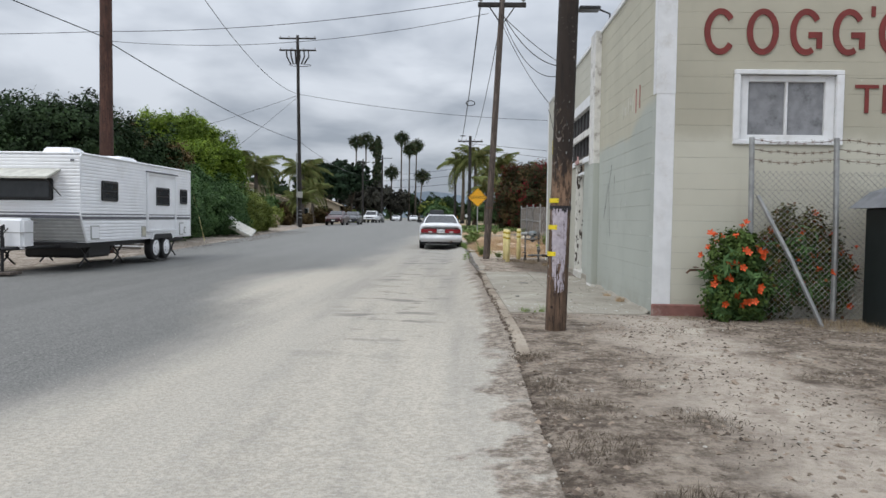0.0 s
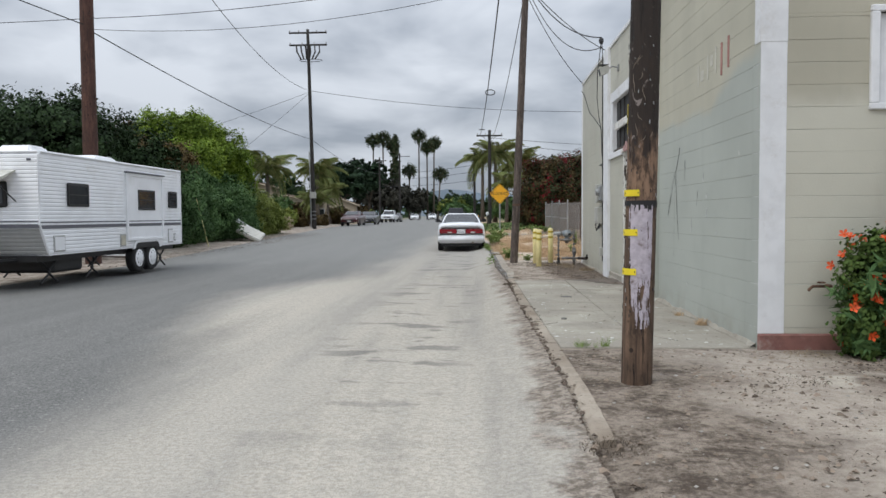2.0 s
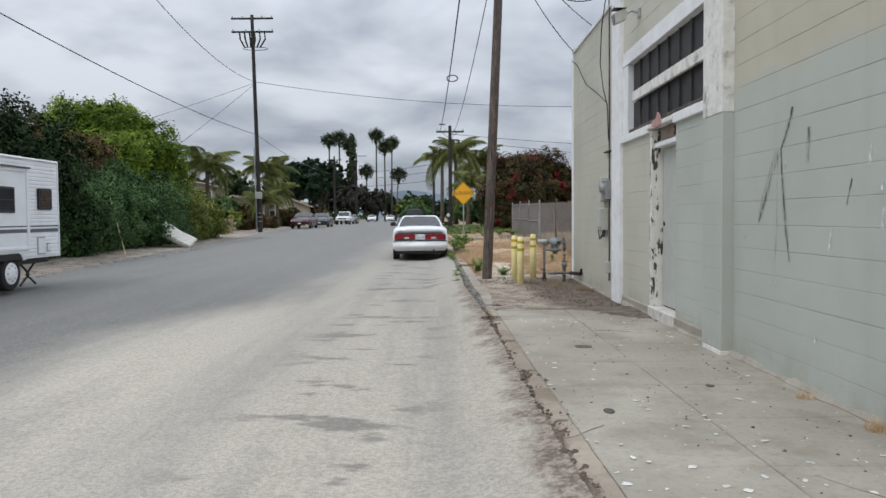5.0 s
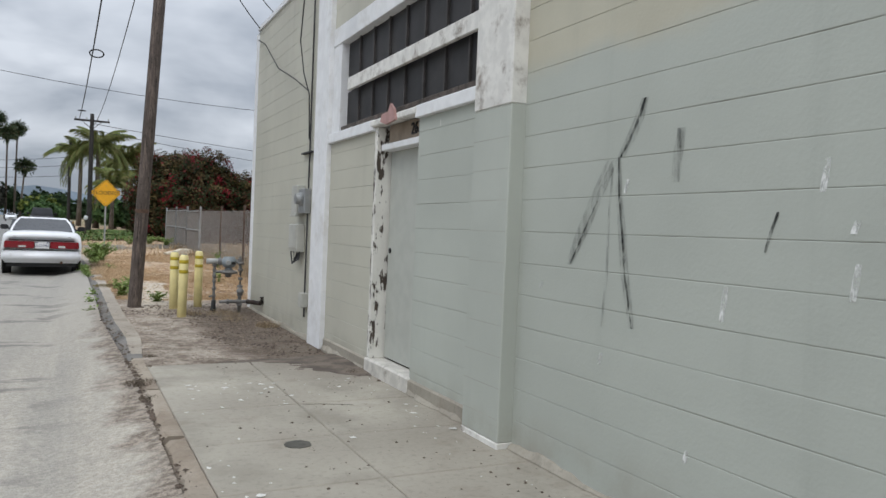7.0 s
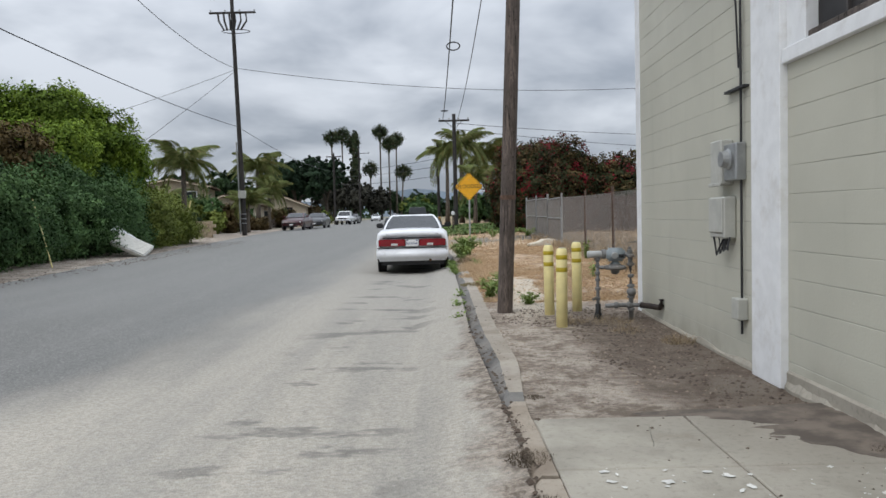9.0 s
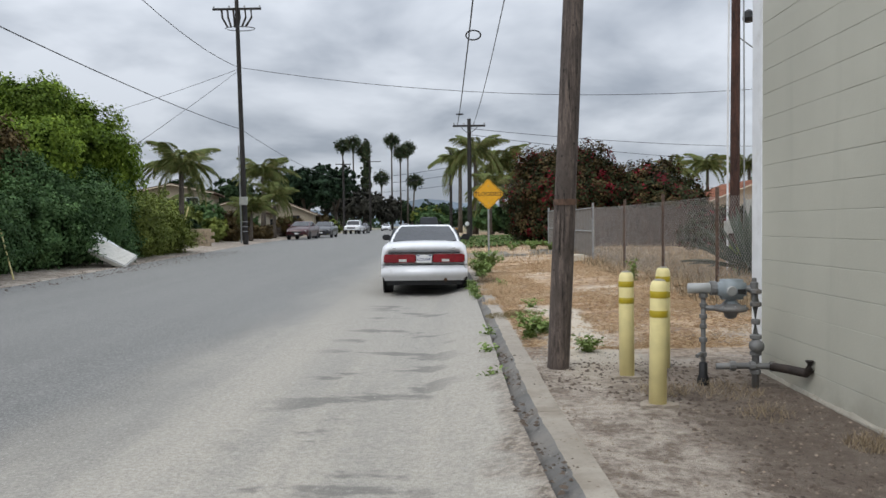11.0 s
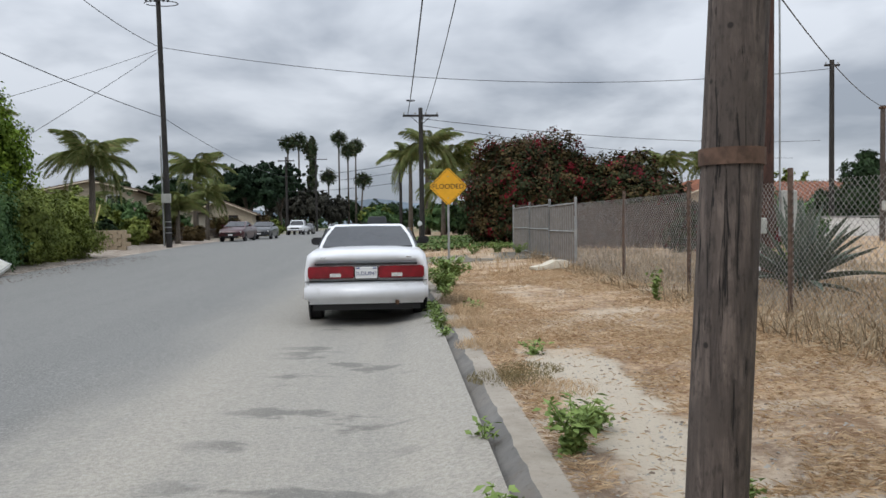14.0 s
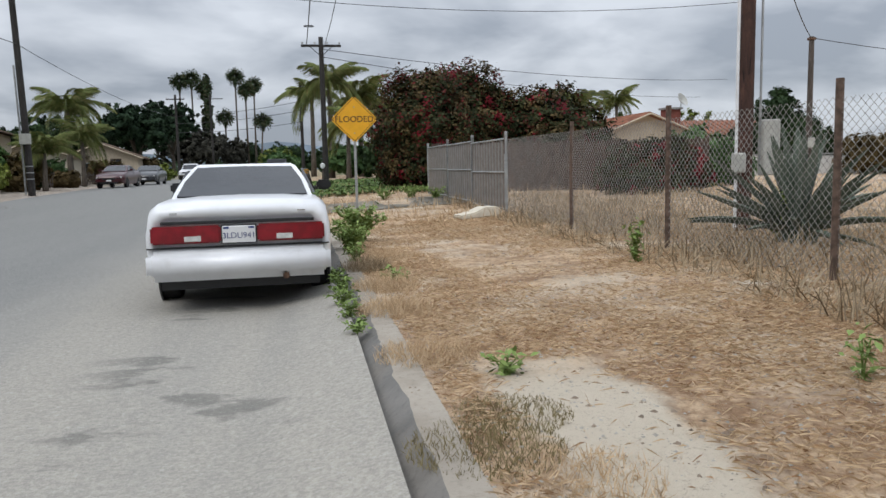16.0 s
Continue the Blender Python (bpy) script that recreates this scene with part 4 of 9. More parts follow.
part("wheel", lathe(BM(), [(0.035, 0), (0.04, 0.008), (0.02, 0.014)], 10, pose(-0.05, -0.12, 0.03, 0, 0, 0)), M_RUST, hc)


# ==== utility poles ====
def pole(name, base, lean, height, r0, r1, mat, label, sunk=0.25):
    t = thing(name, pose(*base), label, "utility pole")
    n = 14
    bm = BM()
    rows = []
    for i in range(n + 1):
        z = -sunk + (height + sunk) * i / n
        r = r0 + (r1 - r0) * i / n
        ring = []
        for k in range(18):
            a = 2 * math.pi * k / 18
            rr = r * (1 + 0.035 * noise.noise(Vector((math.cos(a) * 2, math.sin(a) * 2, z * 0.8 + base[0]))))
            ring.append(bm.verts.new((lean[0] * z + rr * math.cos(a), lean[1] * z + rr * math.sin(a), z)))
        rows.append(ring)
    for u, v in zip(rows, rows[1:]):
        for k in range(18):
            bm.faces.new((u[k], u[(k + 1) % 18], v[(k + 1) % 18], v[k]))
    bm.faces.new(rows[-1])
    part("pole_shaft", bm, mat, t, smooth=True)
    return t


def shell(bm, cx, cy, r, a0, a1, z0, z1, n=8, th=0.004):
    """A curved band round a pole, from angle a0 to a1."""
    A = [radians(a0 + (a1 - a0) * k / n) for k in range(n + 1)]
    rows = [[bm.verts.new((cx + q * math.cos(a), cy + q * math.sin(a), z)) for q, z in ((r, z0), (r + th, z0), (r + th, z1), (r, z1))] for a in A]
    for u, v in zip(rows, rows[1:]):
        for k in range(4):
            bm.faces.new((u[k], u[(k + 1) % 4], v[(k + 1) % 4], v[k]))
    bm.faces.new(rows[0])
    bm.faces.new(rows[-1][::-1])
    bmesh.ops.recalc_face_normals(bm, faces=bm.faces[:])
    return bm


NP = (2.16, 9.55, 0.10)
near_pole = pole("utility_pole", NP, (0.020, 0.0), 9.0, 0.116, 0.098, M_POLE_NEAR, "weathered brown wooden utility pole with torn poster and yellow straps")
NR = 0.1168
for z, a1 in ((1.44, 252), (1.15, 249), (0.86, 247)):
    part("strap", shell(BM(), 0.020 * z, 0, NR + 0.003, 150, a1, z - 0.024, z + 0.024, 12), M_BAND, near_pole, "bright yellow plastic strap")
    for a in (172, 190, a1 - 6):
        part("strap_hole", shell(BM(), 0.020 * z, 0, NR + 0.0072, a, a + 3, z - 0.005, z + 0.005, 1, 0.001), M_BLACK, near_pole)
bm = BM()
PK, PJ = 58, 110
grid = {}
for k in range(PK + 1):
    for j in range(PJ + 1):
        z = 0.44 + 0.0083 * j + 0.005 * noise.noise(Vector((k * 0.9, j * 0.9, 2.2)))
        a = radians(214 + 1.55 * k + 1.3 * noise.noise(Vector((k * 0.7, j * 0.5, 7.2))))
        q = NR + 0.0012 + 0.0010 * noise.noise(Vector((k * 0.4, j * 0.3, 1.0)))
        grid[k, j] = bm.verts.new((0.020 * z + q * math.cos(a), q * math.sin(a), z))
for k in range(PK):
    for j in range(PJ):
        z = 0.44 + 0.0083 * j
        w = noise.noise(Vector((k * 0.16, j * 0.042, 4.7))) + 0.6 * noise.noise(Vector((k * 0.42, j * 0.11, 9.1))) + 0.35 * noise.noise(Vector((k * 1.1, j * 0.4, 5.1)))
        low = max(0.0, (0.88 - z) / 0.44)
        side = abs(k - PK / 2 - 9 * low) / (PK / 2 - 15 * low)
        if w > 0.60 - 0.35 * min(low * 2.5, 1) or side + 0.40 * w > 0.97 or low + 0.7 * w > 0.95:
            continue
        bm.faces.new((grid[k, j], grid[k + 1, j], grid[k + 1, j + 1], grid[k, j + 1]))
bmesh.ops.delete(bm, geom=[v for v in bm.verts if not v.link_faces], context="VERTS")
part("poster", bm, M_PAPER, near_pole, "torn lilac paper remains")
part("tar_band", shell(BM(), 0.027, 0, NR - 0.001, 150, 390, 1.345, 1.385, 14, 0.003), M_BLACK, near_pole)
for k in range(13):
    a = random.uniform(160, 330)
    part("tar_drip", shell(BM(), 0.027, 0, NR - 0.001, a, a + random.uniform(4, 10), 1.345 - random.uniform(0.01, 0.05), 1.36, 2, 0.0025), M_BLACK, near_pole)
part("pole_tag", shell(BM(), 0.046, 0, 0.1145, 168, 180, 1.88, 2.10, 3, 0.004), M_BAND, near_pole, "narrow yellow number tag")
for k in range(6):
    part("tag_mark", shell(BM(), 0.046, 0, 0.119, 170, 178, 1.90 + 0.034 * k, 1.918 + 0.034 * k, 2, 0.001), M_BLACK, near_pole)
for k in range(90):
    a, z = random.uniform(165, 330), random.uniform(0.5, 2.7)
    part("staple", shell(BM(), 0.02 * z, 0, NR - 0.002, a, a + random.uniform(1.5, 4), z, z + random.uniform(0.006, 0.03), 1, 0.003), M_GALV if k % 3 == 0 else M_BLACK, near_pole)
M_SCRATCH = plain("pale_scratched_wood", (0.27, 0.215, 0.17), 0.9, var=0.4, scale=25)
for k in range(12):
    a, z = random.uniform(180, 310), random.uniform(1.55, 2.6)
    b, z2 = a + random.uniform(-26, 26), z + random.uniform(0.03, 0.14)
    r = NR - 0.0025
    part("scratch", tube(BM(), [(0.02 * (z + (z2 - z) * u) + r * math.cos(radians(a + (b - a) * u + 5 * math.sin(4 * u + k))), r * math.sin(radians(a + (b - a) * u + 5 * math.sin(4 * u + k))), z + (z2 - z) * u) for u in (0, 0.33, 0.66, 1)], [0.0008, 0.0022, 0.002, 0.0008], 5), M_SCRATCH, near_pole)
part("junction_clip", box(BM(), 0.10, 0.15, -0.05, 0.05, 3.0, 3.3, 0.01), M_BLACK, near_pole)

M_POLE_BRN = weathered_wood("pole_wood_taupe", (0.050, 0.038, 0.033), (0.20, 0.155, 0.13), 1.7)
M_DARKRUST = plain("dark_rust", (0.15, 0.088, 0.06), 0.85, 0.1, var=0.5, scale=20)
second_pole = pole("utility_pole", (1.80, 23.25, 0.11), (0.046, 0.0), 7.8, 0.102, 0.082, M_POLE_BRN, "weathered grey-brown wooden utility pole with rusty band and crossarm")
part("iron_band", shell(BM(), 0.071, 0, 0.1005, 0, 359, 1.52, 1.575, 24, 0.005), M_DARKRUST, second_pole, "rusty iron band")


def crossarm(t, z, lx, half, mat, ins=4, brace=True):
    part("crossarm", box(BM(), lx - half, lx + half, -0.06, 0.06, z - 0.06, z + 0.06, 0.008), mat, t)
    for k in range(ins):
        u = lx - half + 0.08 + (2 * half - 0.16) * k / max(ins - 1, 1)
        part("insulator", lathe(BM(), [(0.02, 0), (0.02, 0.05), (0.05, 0.06), (0.055, 0.10), (0.03, 0.14)], 8, pose(u, 0, z + 0.06)), M_GALV, t)
    if brace:
        for s in (-1, 1):
            part("brace", tube(BM(), [(lx + s * half * 0.55, -0.07, z - 0.05), (lx + s * 0.08, -0.1, z - 0.5)], 0.02, 6), mat, t)


crossarm(second_pole, 7.45, 0.34, 0.70, M_POLE_DARK, 3)
brown_pole = pole("utility_pole", (-10.55, 25.3, 0.1), (0.0, 0.0), 13.5, 0.23, 0.16, M_POLE_RED, "thick reddish-brown wooden utility pole behind the caravan")
tall_pole = pole("utility_pole", (-12.35, 62.0, 0.5), (-0.020, 0.0), 15.55, 0.165, 0.115, M_POLE_DARK, "tall dark utility pole with double crossarm and cutouts")
crossarm(tall_pole, 15.3, -0.31, 1.5, M_POLE_DARK, 5, False)
crossarm(tall_pole, 14.35, -0.29, 1.5, M_POLE_DARK, 4, False)
for k in range(6):
    u = -1.2 + 0.36 * k
    part("cutout", tube(BM(), [(u, -0.1, 14.3), (u + 0.05, -0.12, 13.8), (u * 0.6 - 0.1, -0.15, 13.2)], 0.06, 6), M_POLE_DARK, tall_pole)
part("hoop", tube(BM(), [(-1.0 + 0.9 * (1 - math.cos(a)), -0.5 * math.sin(a), 13.15) for a in [0.35 * i for i in range(18)]], 0.025, 5), M_CABLE, tall_pole)
part("box", box(BM(), -0.27, 0.22, -0.32, -0.16, 2.35, 2.85, 0.02), M_GREYBOX, tall_pole, "pale box")
part("conduit", tube(BM(), [(-0.22, -0.14, 0), (-0.24, -0.14, 2.4), (-0.3, -0.14, 6.0)], 0.045, 6), M_GALV, tall_pole)
for z in (0.7, 1.0, 1.3):
    part("reflector_band", shell(BM(), -0.02 * z, 0, 0.168, 0, 359, z, z + 0.05, 16, 0.005), M_GALV, tall_pole)
far_right = pole("utility_pole", (1.55, 64.5, 0.42), (0.0, 0.0), 7.9, 0.16, 0.12, M_POLE_DARK, "dark utility pole with single crossarm beside the palms")
crossarm(far_right, 7.45, 0, 1.05, M_POLE_DARK, 4)
far_left = pole("utility_pole", (-17.1, 165.0, 0.5), (0.0, 0.0), 14.6, 0.22, 0.16, M_POLE_DARK, "distant dark utility pole with one crossarm")
crossarm(far_left, 13.9, 0, 2.2, M_POLE_DARK, 4, False)
agave_pole = pole("utility_pole", (7.48, 34.4, 0.25), (0.004, 0.0), 8.0, 0.118, 0.095, M_POLE_RED, "reddish wooden service pole with white conduit and meter box")
part("conduit", tube(BM(), [(-0.20, -0.1, 0.1), (-0.20, -0.1, 3.0), (-0.17, -0.1, 7.2)], 0.024, 8), M_WHITE, agave_pole, "white plastic conduit")
part("conduit", tube(BM(), [(0.19, -0.1, 0.9), (0.19, -0.1, 4.0), (0.17, -0.1, 6.8)], 0.018, 8), M_GALV, agave_pole)
part("meter_box", box(BM(), 0.2, 0.48, -0.2, -0.02, 0.9, 1.75, 0.02), M_GREYBOX, agave_pole)
part("meter_box", box(BM(), -0.30, -0.12, -0.26, -0.12, 0.95, 1.25, 0.02), M_GREYBOX, agave_pole)
part("lamp", lathe(BM(), [(0.1, 0), (0.14, 0.08), (0.12, 0.22), (0.05, 0.28)], 10, pose(0.3, -0.05, 5.95)), M_BLACK, agave_pole)
small_pole = pole("utility_pole", (20.53, 50.92, 0.3), (0.0, 0.0), 5.85, 0.12, 0.10, M_POLE_GREY, "short grey-brown wooden service pole with grey box")
part("cap", box(BM(), -0.12, 0.12, -0.12, 0.12, 5.72, 5.82, 0.01), M_RUST, small_pole)
part("meter_box", box(BM(), -0.12, 0.12, -0.25, -0.1, 1.5, 1.9, 0.02), M_GREYBOX, small_pole)
back_pole = pole("utility_pole", (25.72, 63.56, 0.3), (0.0, 0.0), 10.5, 0.16, 0.13, M_POLE_DARK, "dark utility pole behind the white garden wall")
crossarm(back_pole, 10.2, 0, 0.45, M_POLE_DARK, 2, False)
for bx, by, hh in ((-9.6, 112.0, 9.5), (0.0, 92.0, 8.5)):
    p = pole("utility_pole", (bx - 4.5 if bx < 0 else bx, by, 0.5), (0, 0), hh, 0.16, 0.12, M_POLE_DARK, "distant dark utility pole beside the road")
    crossarm(p, hh - 0.5, 0, 1.0, M_POLE_DARK, 3, False)


def wire(a, b, sag, r=0.012, label="thin black overhead wire between poles", n=16, mat=None):
    a, b = Vector(a), Vector(b)
    pts = [a.lerp(b, i / n) - Vector((0, 0, 4 * sag * (i / n) * (1 - i / n))) for i in range(n + 1)]
    return tagged(obj("overhead_wire", tube(BM(), pts, r, 5), mat or M_CABLE), label, "wire", "overhead wires")


P2 = (2.15, 23.25, 7.7)
wire((P2[0] - 0.62, 23.2, 7.72), (0.8, 64.5, 7.95), 0.55, 0.022)
wire((P2[0], 23.2, 7.35), (1.55, 64.5, 7.45), 0.9, 0.013)
wire((P2[0], 23.2, 7.3), (WX - 0.06, 19.74, 5.08), 0.35, 0.013)
wire((P2[0], 23.2, 7.2), (WX - 0.03, 19.8, 4.9), 0.6, 0.010)
wire((P2[0], 23.2, 7.0), (WX + 0.05, 22.9, 4.6), 0.2, 0.009)
wire((P2[0] - 0.5, 23.2, 7.72), (-10.5, 25.2, 7.2), 0.25, 0.010)
wire((P2[0] - 0.4, 23.2, 7.3), (-10.5, 25.2, 6.9), 0.45, 0.008)
wire((-10.5, 25.2, 7.2), (-30, 20, 6.6), 0.4, 0.010)
wire((-10.5, 25.3, 6.9), (-12.5, 62, 7.5), 0.35, 0.018)
wire((-10.5, 25.3, 7.0), (-22, -10, 11.6), 0.5, 0.016)
wire((-12.5, 62, 7.5), (-14.1, 112, 7.6), 0.6, 0.016)
wire((-10.5, 25.3, 13.2), (-12.6, 62, 11.3), 1.55, 0.017)
wire((-12.6, 62, 11.3), (25.7, 63.5, 10.3), 1.3, 0.017)
wire((-12.6, 62, 11.2), (-28, 60, 6.3), 0.3, 0.013)
wire((-12.6, 62, 11.1), (-17.5, 52.5, 3.9), 0.1, 0.013)
wire((7.45, 34.4, 5.95), (20.5, 50.9, 6.1), 0.35, 0.014)
wire((7.4, 34.4, 7.6), (2.1, 23.2, 7.3), 0.5, 0.012)
wire((20.5, 50.9, 6.1), (48, 60, 6.6), 0.45, 0.016)
wire((1.55, 64.5, 7.7), (40, 90, 9.0), 0.6, 0.018)
wire((1.55, 64.5, 7.3), (40, 95, 7.8), 0.6, 0.018)
for z in (6.4, 7.4, 8.2):
    wire((-14.1, 112, z - 0.6), (0, 92, z - 0.8), 0.25, 0.022, "distant wire crossing the road")
wr = tagged(obj("wire_ring", tube(BM(), [(1.36 + 0.22 * math.cos(a), 38.7 + 0.20 * math.sin(a), 7.10 - 0.09 * math.sin(a)) for a in [0.35 * i for i in range(19)]], 0.022, 6), M_CABLE), "coil of spare cable hung on the wire", "cable")
wr2 = tagged(obj("wire_ring", tube(BM(), [(0.95 + 0.20 * math.cos(a), 57 + 0.16 * math.sin(a), 7.5) for a in [0.35 * i for i in range(19)]], 0.022, 6), M_CABLE), "coil of spare cable hung on the wire", "cable")

# ==== bollards, gas meter, road sign ====
def bollard(m, label):
    t = thing("bollard", m, label, "bollard", "bollards round the gas meter")
    part("post", lathe(BM(), [(0.063, -0.1), (0.063, 0.60), (0.063, 0.87), (0.057, 0.905), (0.040, 0.928), (0.012, 0.936)], 24), M_YELLOW, t, smooth=True)
    for z in (0.66, 0.80):
        part("stripe", lathe(BM(), [(0.0635, z), (0.0650, z + 0.002), (0.0650, z + 0.048), (0.0635, z + 0.05)], 24), M_OCHRE, t, "ochre stripe", smooth=True)
    part("cap_scuff", lathe(BM(), [(0.044, 0.9255), (0.040, 0.930), (0.013, 0.938)], 16), M_SLAB, t, "bare grey top")
    return t


b1 = bollard(pose(2.335, 22.85, 0.12, 0, -0.3, 0), "yellow steel bollard with ochre stripes in a concrete collar")
b2 = copy_thing(b1, pose(2.345, 21.9, 0.12, 0.5, 0.4, 40))
b3 = copy_thing(b1, pose(2.75, 23.25, 0.13, 0, 0.3, 80))
for b, (x, y) in ((b1, (2.335, 22.85)), (b2, (2.345, 21.9))):
    bm = BM()
    prism(bm, [(x + (0.13 + 0.035 * math.sin(3 * a + y) + 0.02 * math.sin(7 * a)) * math.cos(a), y + (0.12 + 0.03 * math.cos(2 * a) + 0.02 * math.cos(5 * a)) * math.sin(a)) for a in [2 * math.pi * k / 18 for k in range(18)]], 0.06, ground_z(x, y) + 0.018, "z")
    tagged(obj("concrete_collar", bm, M_KERB), "rough round concrete collar in the dirt", "concrete")

gm = thing("gas_meter", pose(3.15, 22.45, 0.13), "grey gas meter on rusty pipes beside the wall", "gas meter")
M_DARKPIPE = plain("dark_iron_pipe", (0.05, 0.038, 0.032), 0.8, 0.2, var=0.4, scale=14)
M_PIPEPALE = plain("pale_grey_pipe", (0.52, 0.53, 0.52), 0.5, 0.2, var=0.25, dirt=0.5, dirt_color=(0.3, 0.25, 0.2))
M_METER = plain("meter_grey", (0.27, 0.31, 0.33), 0.5, var=0.2, dirt=0.4)
M_PIPE = plain("grey_pipe", (0.225, 0.225, 0.22), 0.6, 0.3, var=0.35, dirt=0.7, dirt_color=(0.2, 0.14, 0.09))
part("riser", tube(BM(), [(-0.265, 0.1, -0.1), (-0.265, 0.1, 0.32), (-0.265, 0.1, 0.76)], 0.020, 10), M_PIPE, gm, "grey riser pipe", True)
part("riser_sleeve", lathe(BM(), [(0.05, -0.1), (0.05, 0.06), (0.034, 0.10), (0.034, 0.19), (0.02, 0.20)], 14, pose(-0.265, 0.1, 0)), M_BLACK, gm, smooth=True)
for z, r in ((0.24, 0.03), (0.36, 0.034), (0.47, 0.03), (0.55, 0.032), (0.64, 0.03), (0.72, 0.036)):
    part("union", lathe(BM(), [(0.02, 0), (r, 0.006), (r, 0.036), (0.02, 0.042)], 8, pose(-0.265, 0.1, z)), M_PIPE, gm)
part("regulator", lathe(BM(), [(0.02, -0.07), (0.045, -0.055), (0.055, -0.02), (0.120, -0.008), (0.132, 0.004), (0.132, 0.018), (0.120, 0.030), (0.075, 0.045), (0.045, 0.075), (0.03, 0.08)], 22, pose(-0.06, 0.06, 0.625)), M_PIPE, gm, "round grey regulator", True)
for k in range(8):
    part("bolt", lathe(BM(), [(0.009, 0), (0.009, 0.012), (0.004, 0.014)], 6, pose(-0.06 + 0.117 * math.cos(0.785 * k), 0.06 + 0.117 * math.sin(0.785 * k), 0.652)), M_GALV, gm)
part("regulator_arm", tube(BM(), [(-0.25, 0.09, 0.64), (-0.17, 0.07, 0.64), (-0.12, 0.06, 0.635)], 0.022, 8), M_PIPE, gm)
part("top_pipe", tube(BM(), [(-0.385, 0.1, 0.80), (-0.28, 0.1, 0.80), (-0.16, 0.09, 0.80)], [0.042, 0.042, 0.046], 14), M_PIPEPALE, gm, "pale grey horizontal pipe", True)
part("coupling", lathe(BM(), [(0.042, 0), (0.058, 0.008), (0.058, 0.05), (0.042, 0.058)], 12, pose(-0.22, 0.095, 0.80, 0, 90, 0)), M_PIPE, gm)
part("meter_body", box(BM(), -0.165, 0.045, -0.03, 0.12, 0.715, 0.875, 0.028, 3), M_METER, gm, smooth=True)
part("meter_neck", lathe(BM(), [(0.05, 0), (0.056, 0.01), (0.05, 0.03), (0.03, 0.045)], 12, pose(-0.06, 0.05, 0.67)), M_METER, gm, smooth=True)
part("dial", lathe(BM(), [(0.038, 0), (0.042, 0.008), (0.034, 0.014)], 14, pose(-0.085, -0.03, 0.785, 90, 0, 0)), M_GALV, gm)
part("badge", box(BM(), -0.035, 0.025, -0.034, -0.028, 0.76, 0.80, 0.001), M_BLACK, gm)
part("outlet", tube(BM(), [(0.03, 0.03, 0.80), (0.07, 0.01, 0.80), (0.10, -0.01, 0.775), (0.105, -0.02, 0.70), (0.105, -0.03, 0.4), (0.105, -0.03, 0.0)], 0.028, 12), M_PIPE, gm, smooth=True)
part("outlet_cap", lathe(BM(), [(0.032, 0), (0.034, 0.05), (0.02, 0.058), (0.02, 0.085), (0.004, 0.09)], 8, pose(0.10, -0.01, 0.80)), M_PIPE, gm)
for z, r in ((0.12, 0.042), (0.27, 0.046), (0.40, 0.046), (0.52, 0.036), (0.66, 0.044), (0.76, 0.044)):
    part("flange", lathe(BM(), [(0.028, 0), (r, 0.008), (r, 0.034), (0.028, 0.042)], 10, pose(0.105, -0.03, z)), M_PIPE, gm)
part("valve", lathe(BM(), [(0.02, -0.075), (0.03, -0.06), (0.052, -0.03), (0.055, 0.0), (0.052, 0.03), (0.02, 0.05)], 12, pose(0.105, -0.05, 0.35, 90, 0, 0)), M_PIPE, gm, smooth=True)
part("low_pipe", tube(BM(), [(-0.20, -0.02, 0.185), (0.0, -0.03, 0.19), (0.17, -0.05, 0.19), (0.24, -0.08, 0.19)], 0.026, 10), M_PIPE, gm, "grey low pipe to the wall", True)
part("wall_pipe", tube(BM(), [(0.22, -0.07, 0.19), (0.30, -0.2, 0.19), (0.36, -0.34, 0.19), (0.37, -0.37, 0.22), (0.37, -0.37, 0.29)], 0.034, 10), M_DARKPIPE, gm, "black pipe with an upturned end at the wall", True)
for x, y in ((-0.10, -0.025), (0.05, -0.035), (0.20, -0.06)):
    part("tee", lathe(BM(), [(0.026, 0), (0.04, 0.008), (0.04, 0.045), (0.026, 0.053)], 10, pose(x, y, 0.19, 0, 90, -8)), M_PIPE, gm)
part("stub", tube(BM(), [(-0.34, 0.02, 0.26), (-0.30, 0.06, 0.27), (-0.265, 0.1, 0.27)], 0.016, 8), M_PIPE, gm)

rs = thing("road_sign", pose(1.82, 40.05, 0.30), "orange-yellow diamond road sign reading FLOODED on a steel post", "road sign")
H = 0.505
bm = BM()
prism(bm, [(0, 2.14 - H), (H, 2.14), (0, 2.14 + H), (-H, 2.14)], 0.0, -0.004, "y")
bmesh.ops.bevel(bm, geom=[e for e in bm.edges if abs(e.verts[0].co.y - e.verts[1].co.y) > 0.003], offset=0.04, segments=3, affect="EDGES")
part("plate", bm, M_SIGN, rs)
bm = BM()
for k in range(4):
    a = [(0, -1), (1, 0), (0, 1), (-1, 0)]
    p, q = a[k], a[(k + 1) % 4]
    o, i = H - 0.035, H - 0.050
    vs4 = [bm.verts.new((u * s, -0.0062, 2.14 + v * s)) for (u, v), s in ((p, o), (q, o), (q, i), (p, i))]
    bm.faces.new(vs4)
part("border", bm, M_BLACK, rs)
part("lettering", text_bm("FLOODED", 0.18, 0.001, pose(0, -0.0075, 2.14, 90, 0, 0)), M_BLACK, rs, "black capitals")
part("post", box(BM(), -0.028, 0.028, 0.002, 0.035, -0.3, 2.5, 0.004), M_GALV, rs, "galvanised post")
for z in (1.85, 2.4):
    part("bolt", lathe(BM(), [(0.014, 0), (0.012, 0.008)], 8, pose(0, -0.004, z, 90, 0, 0)), M_GALV, rs)


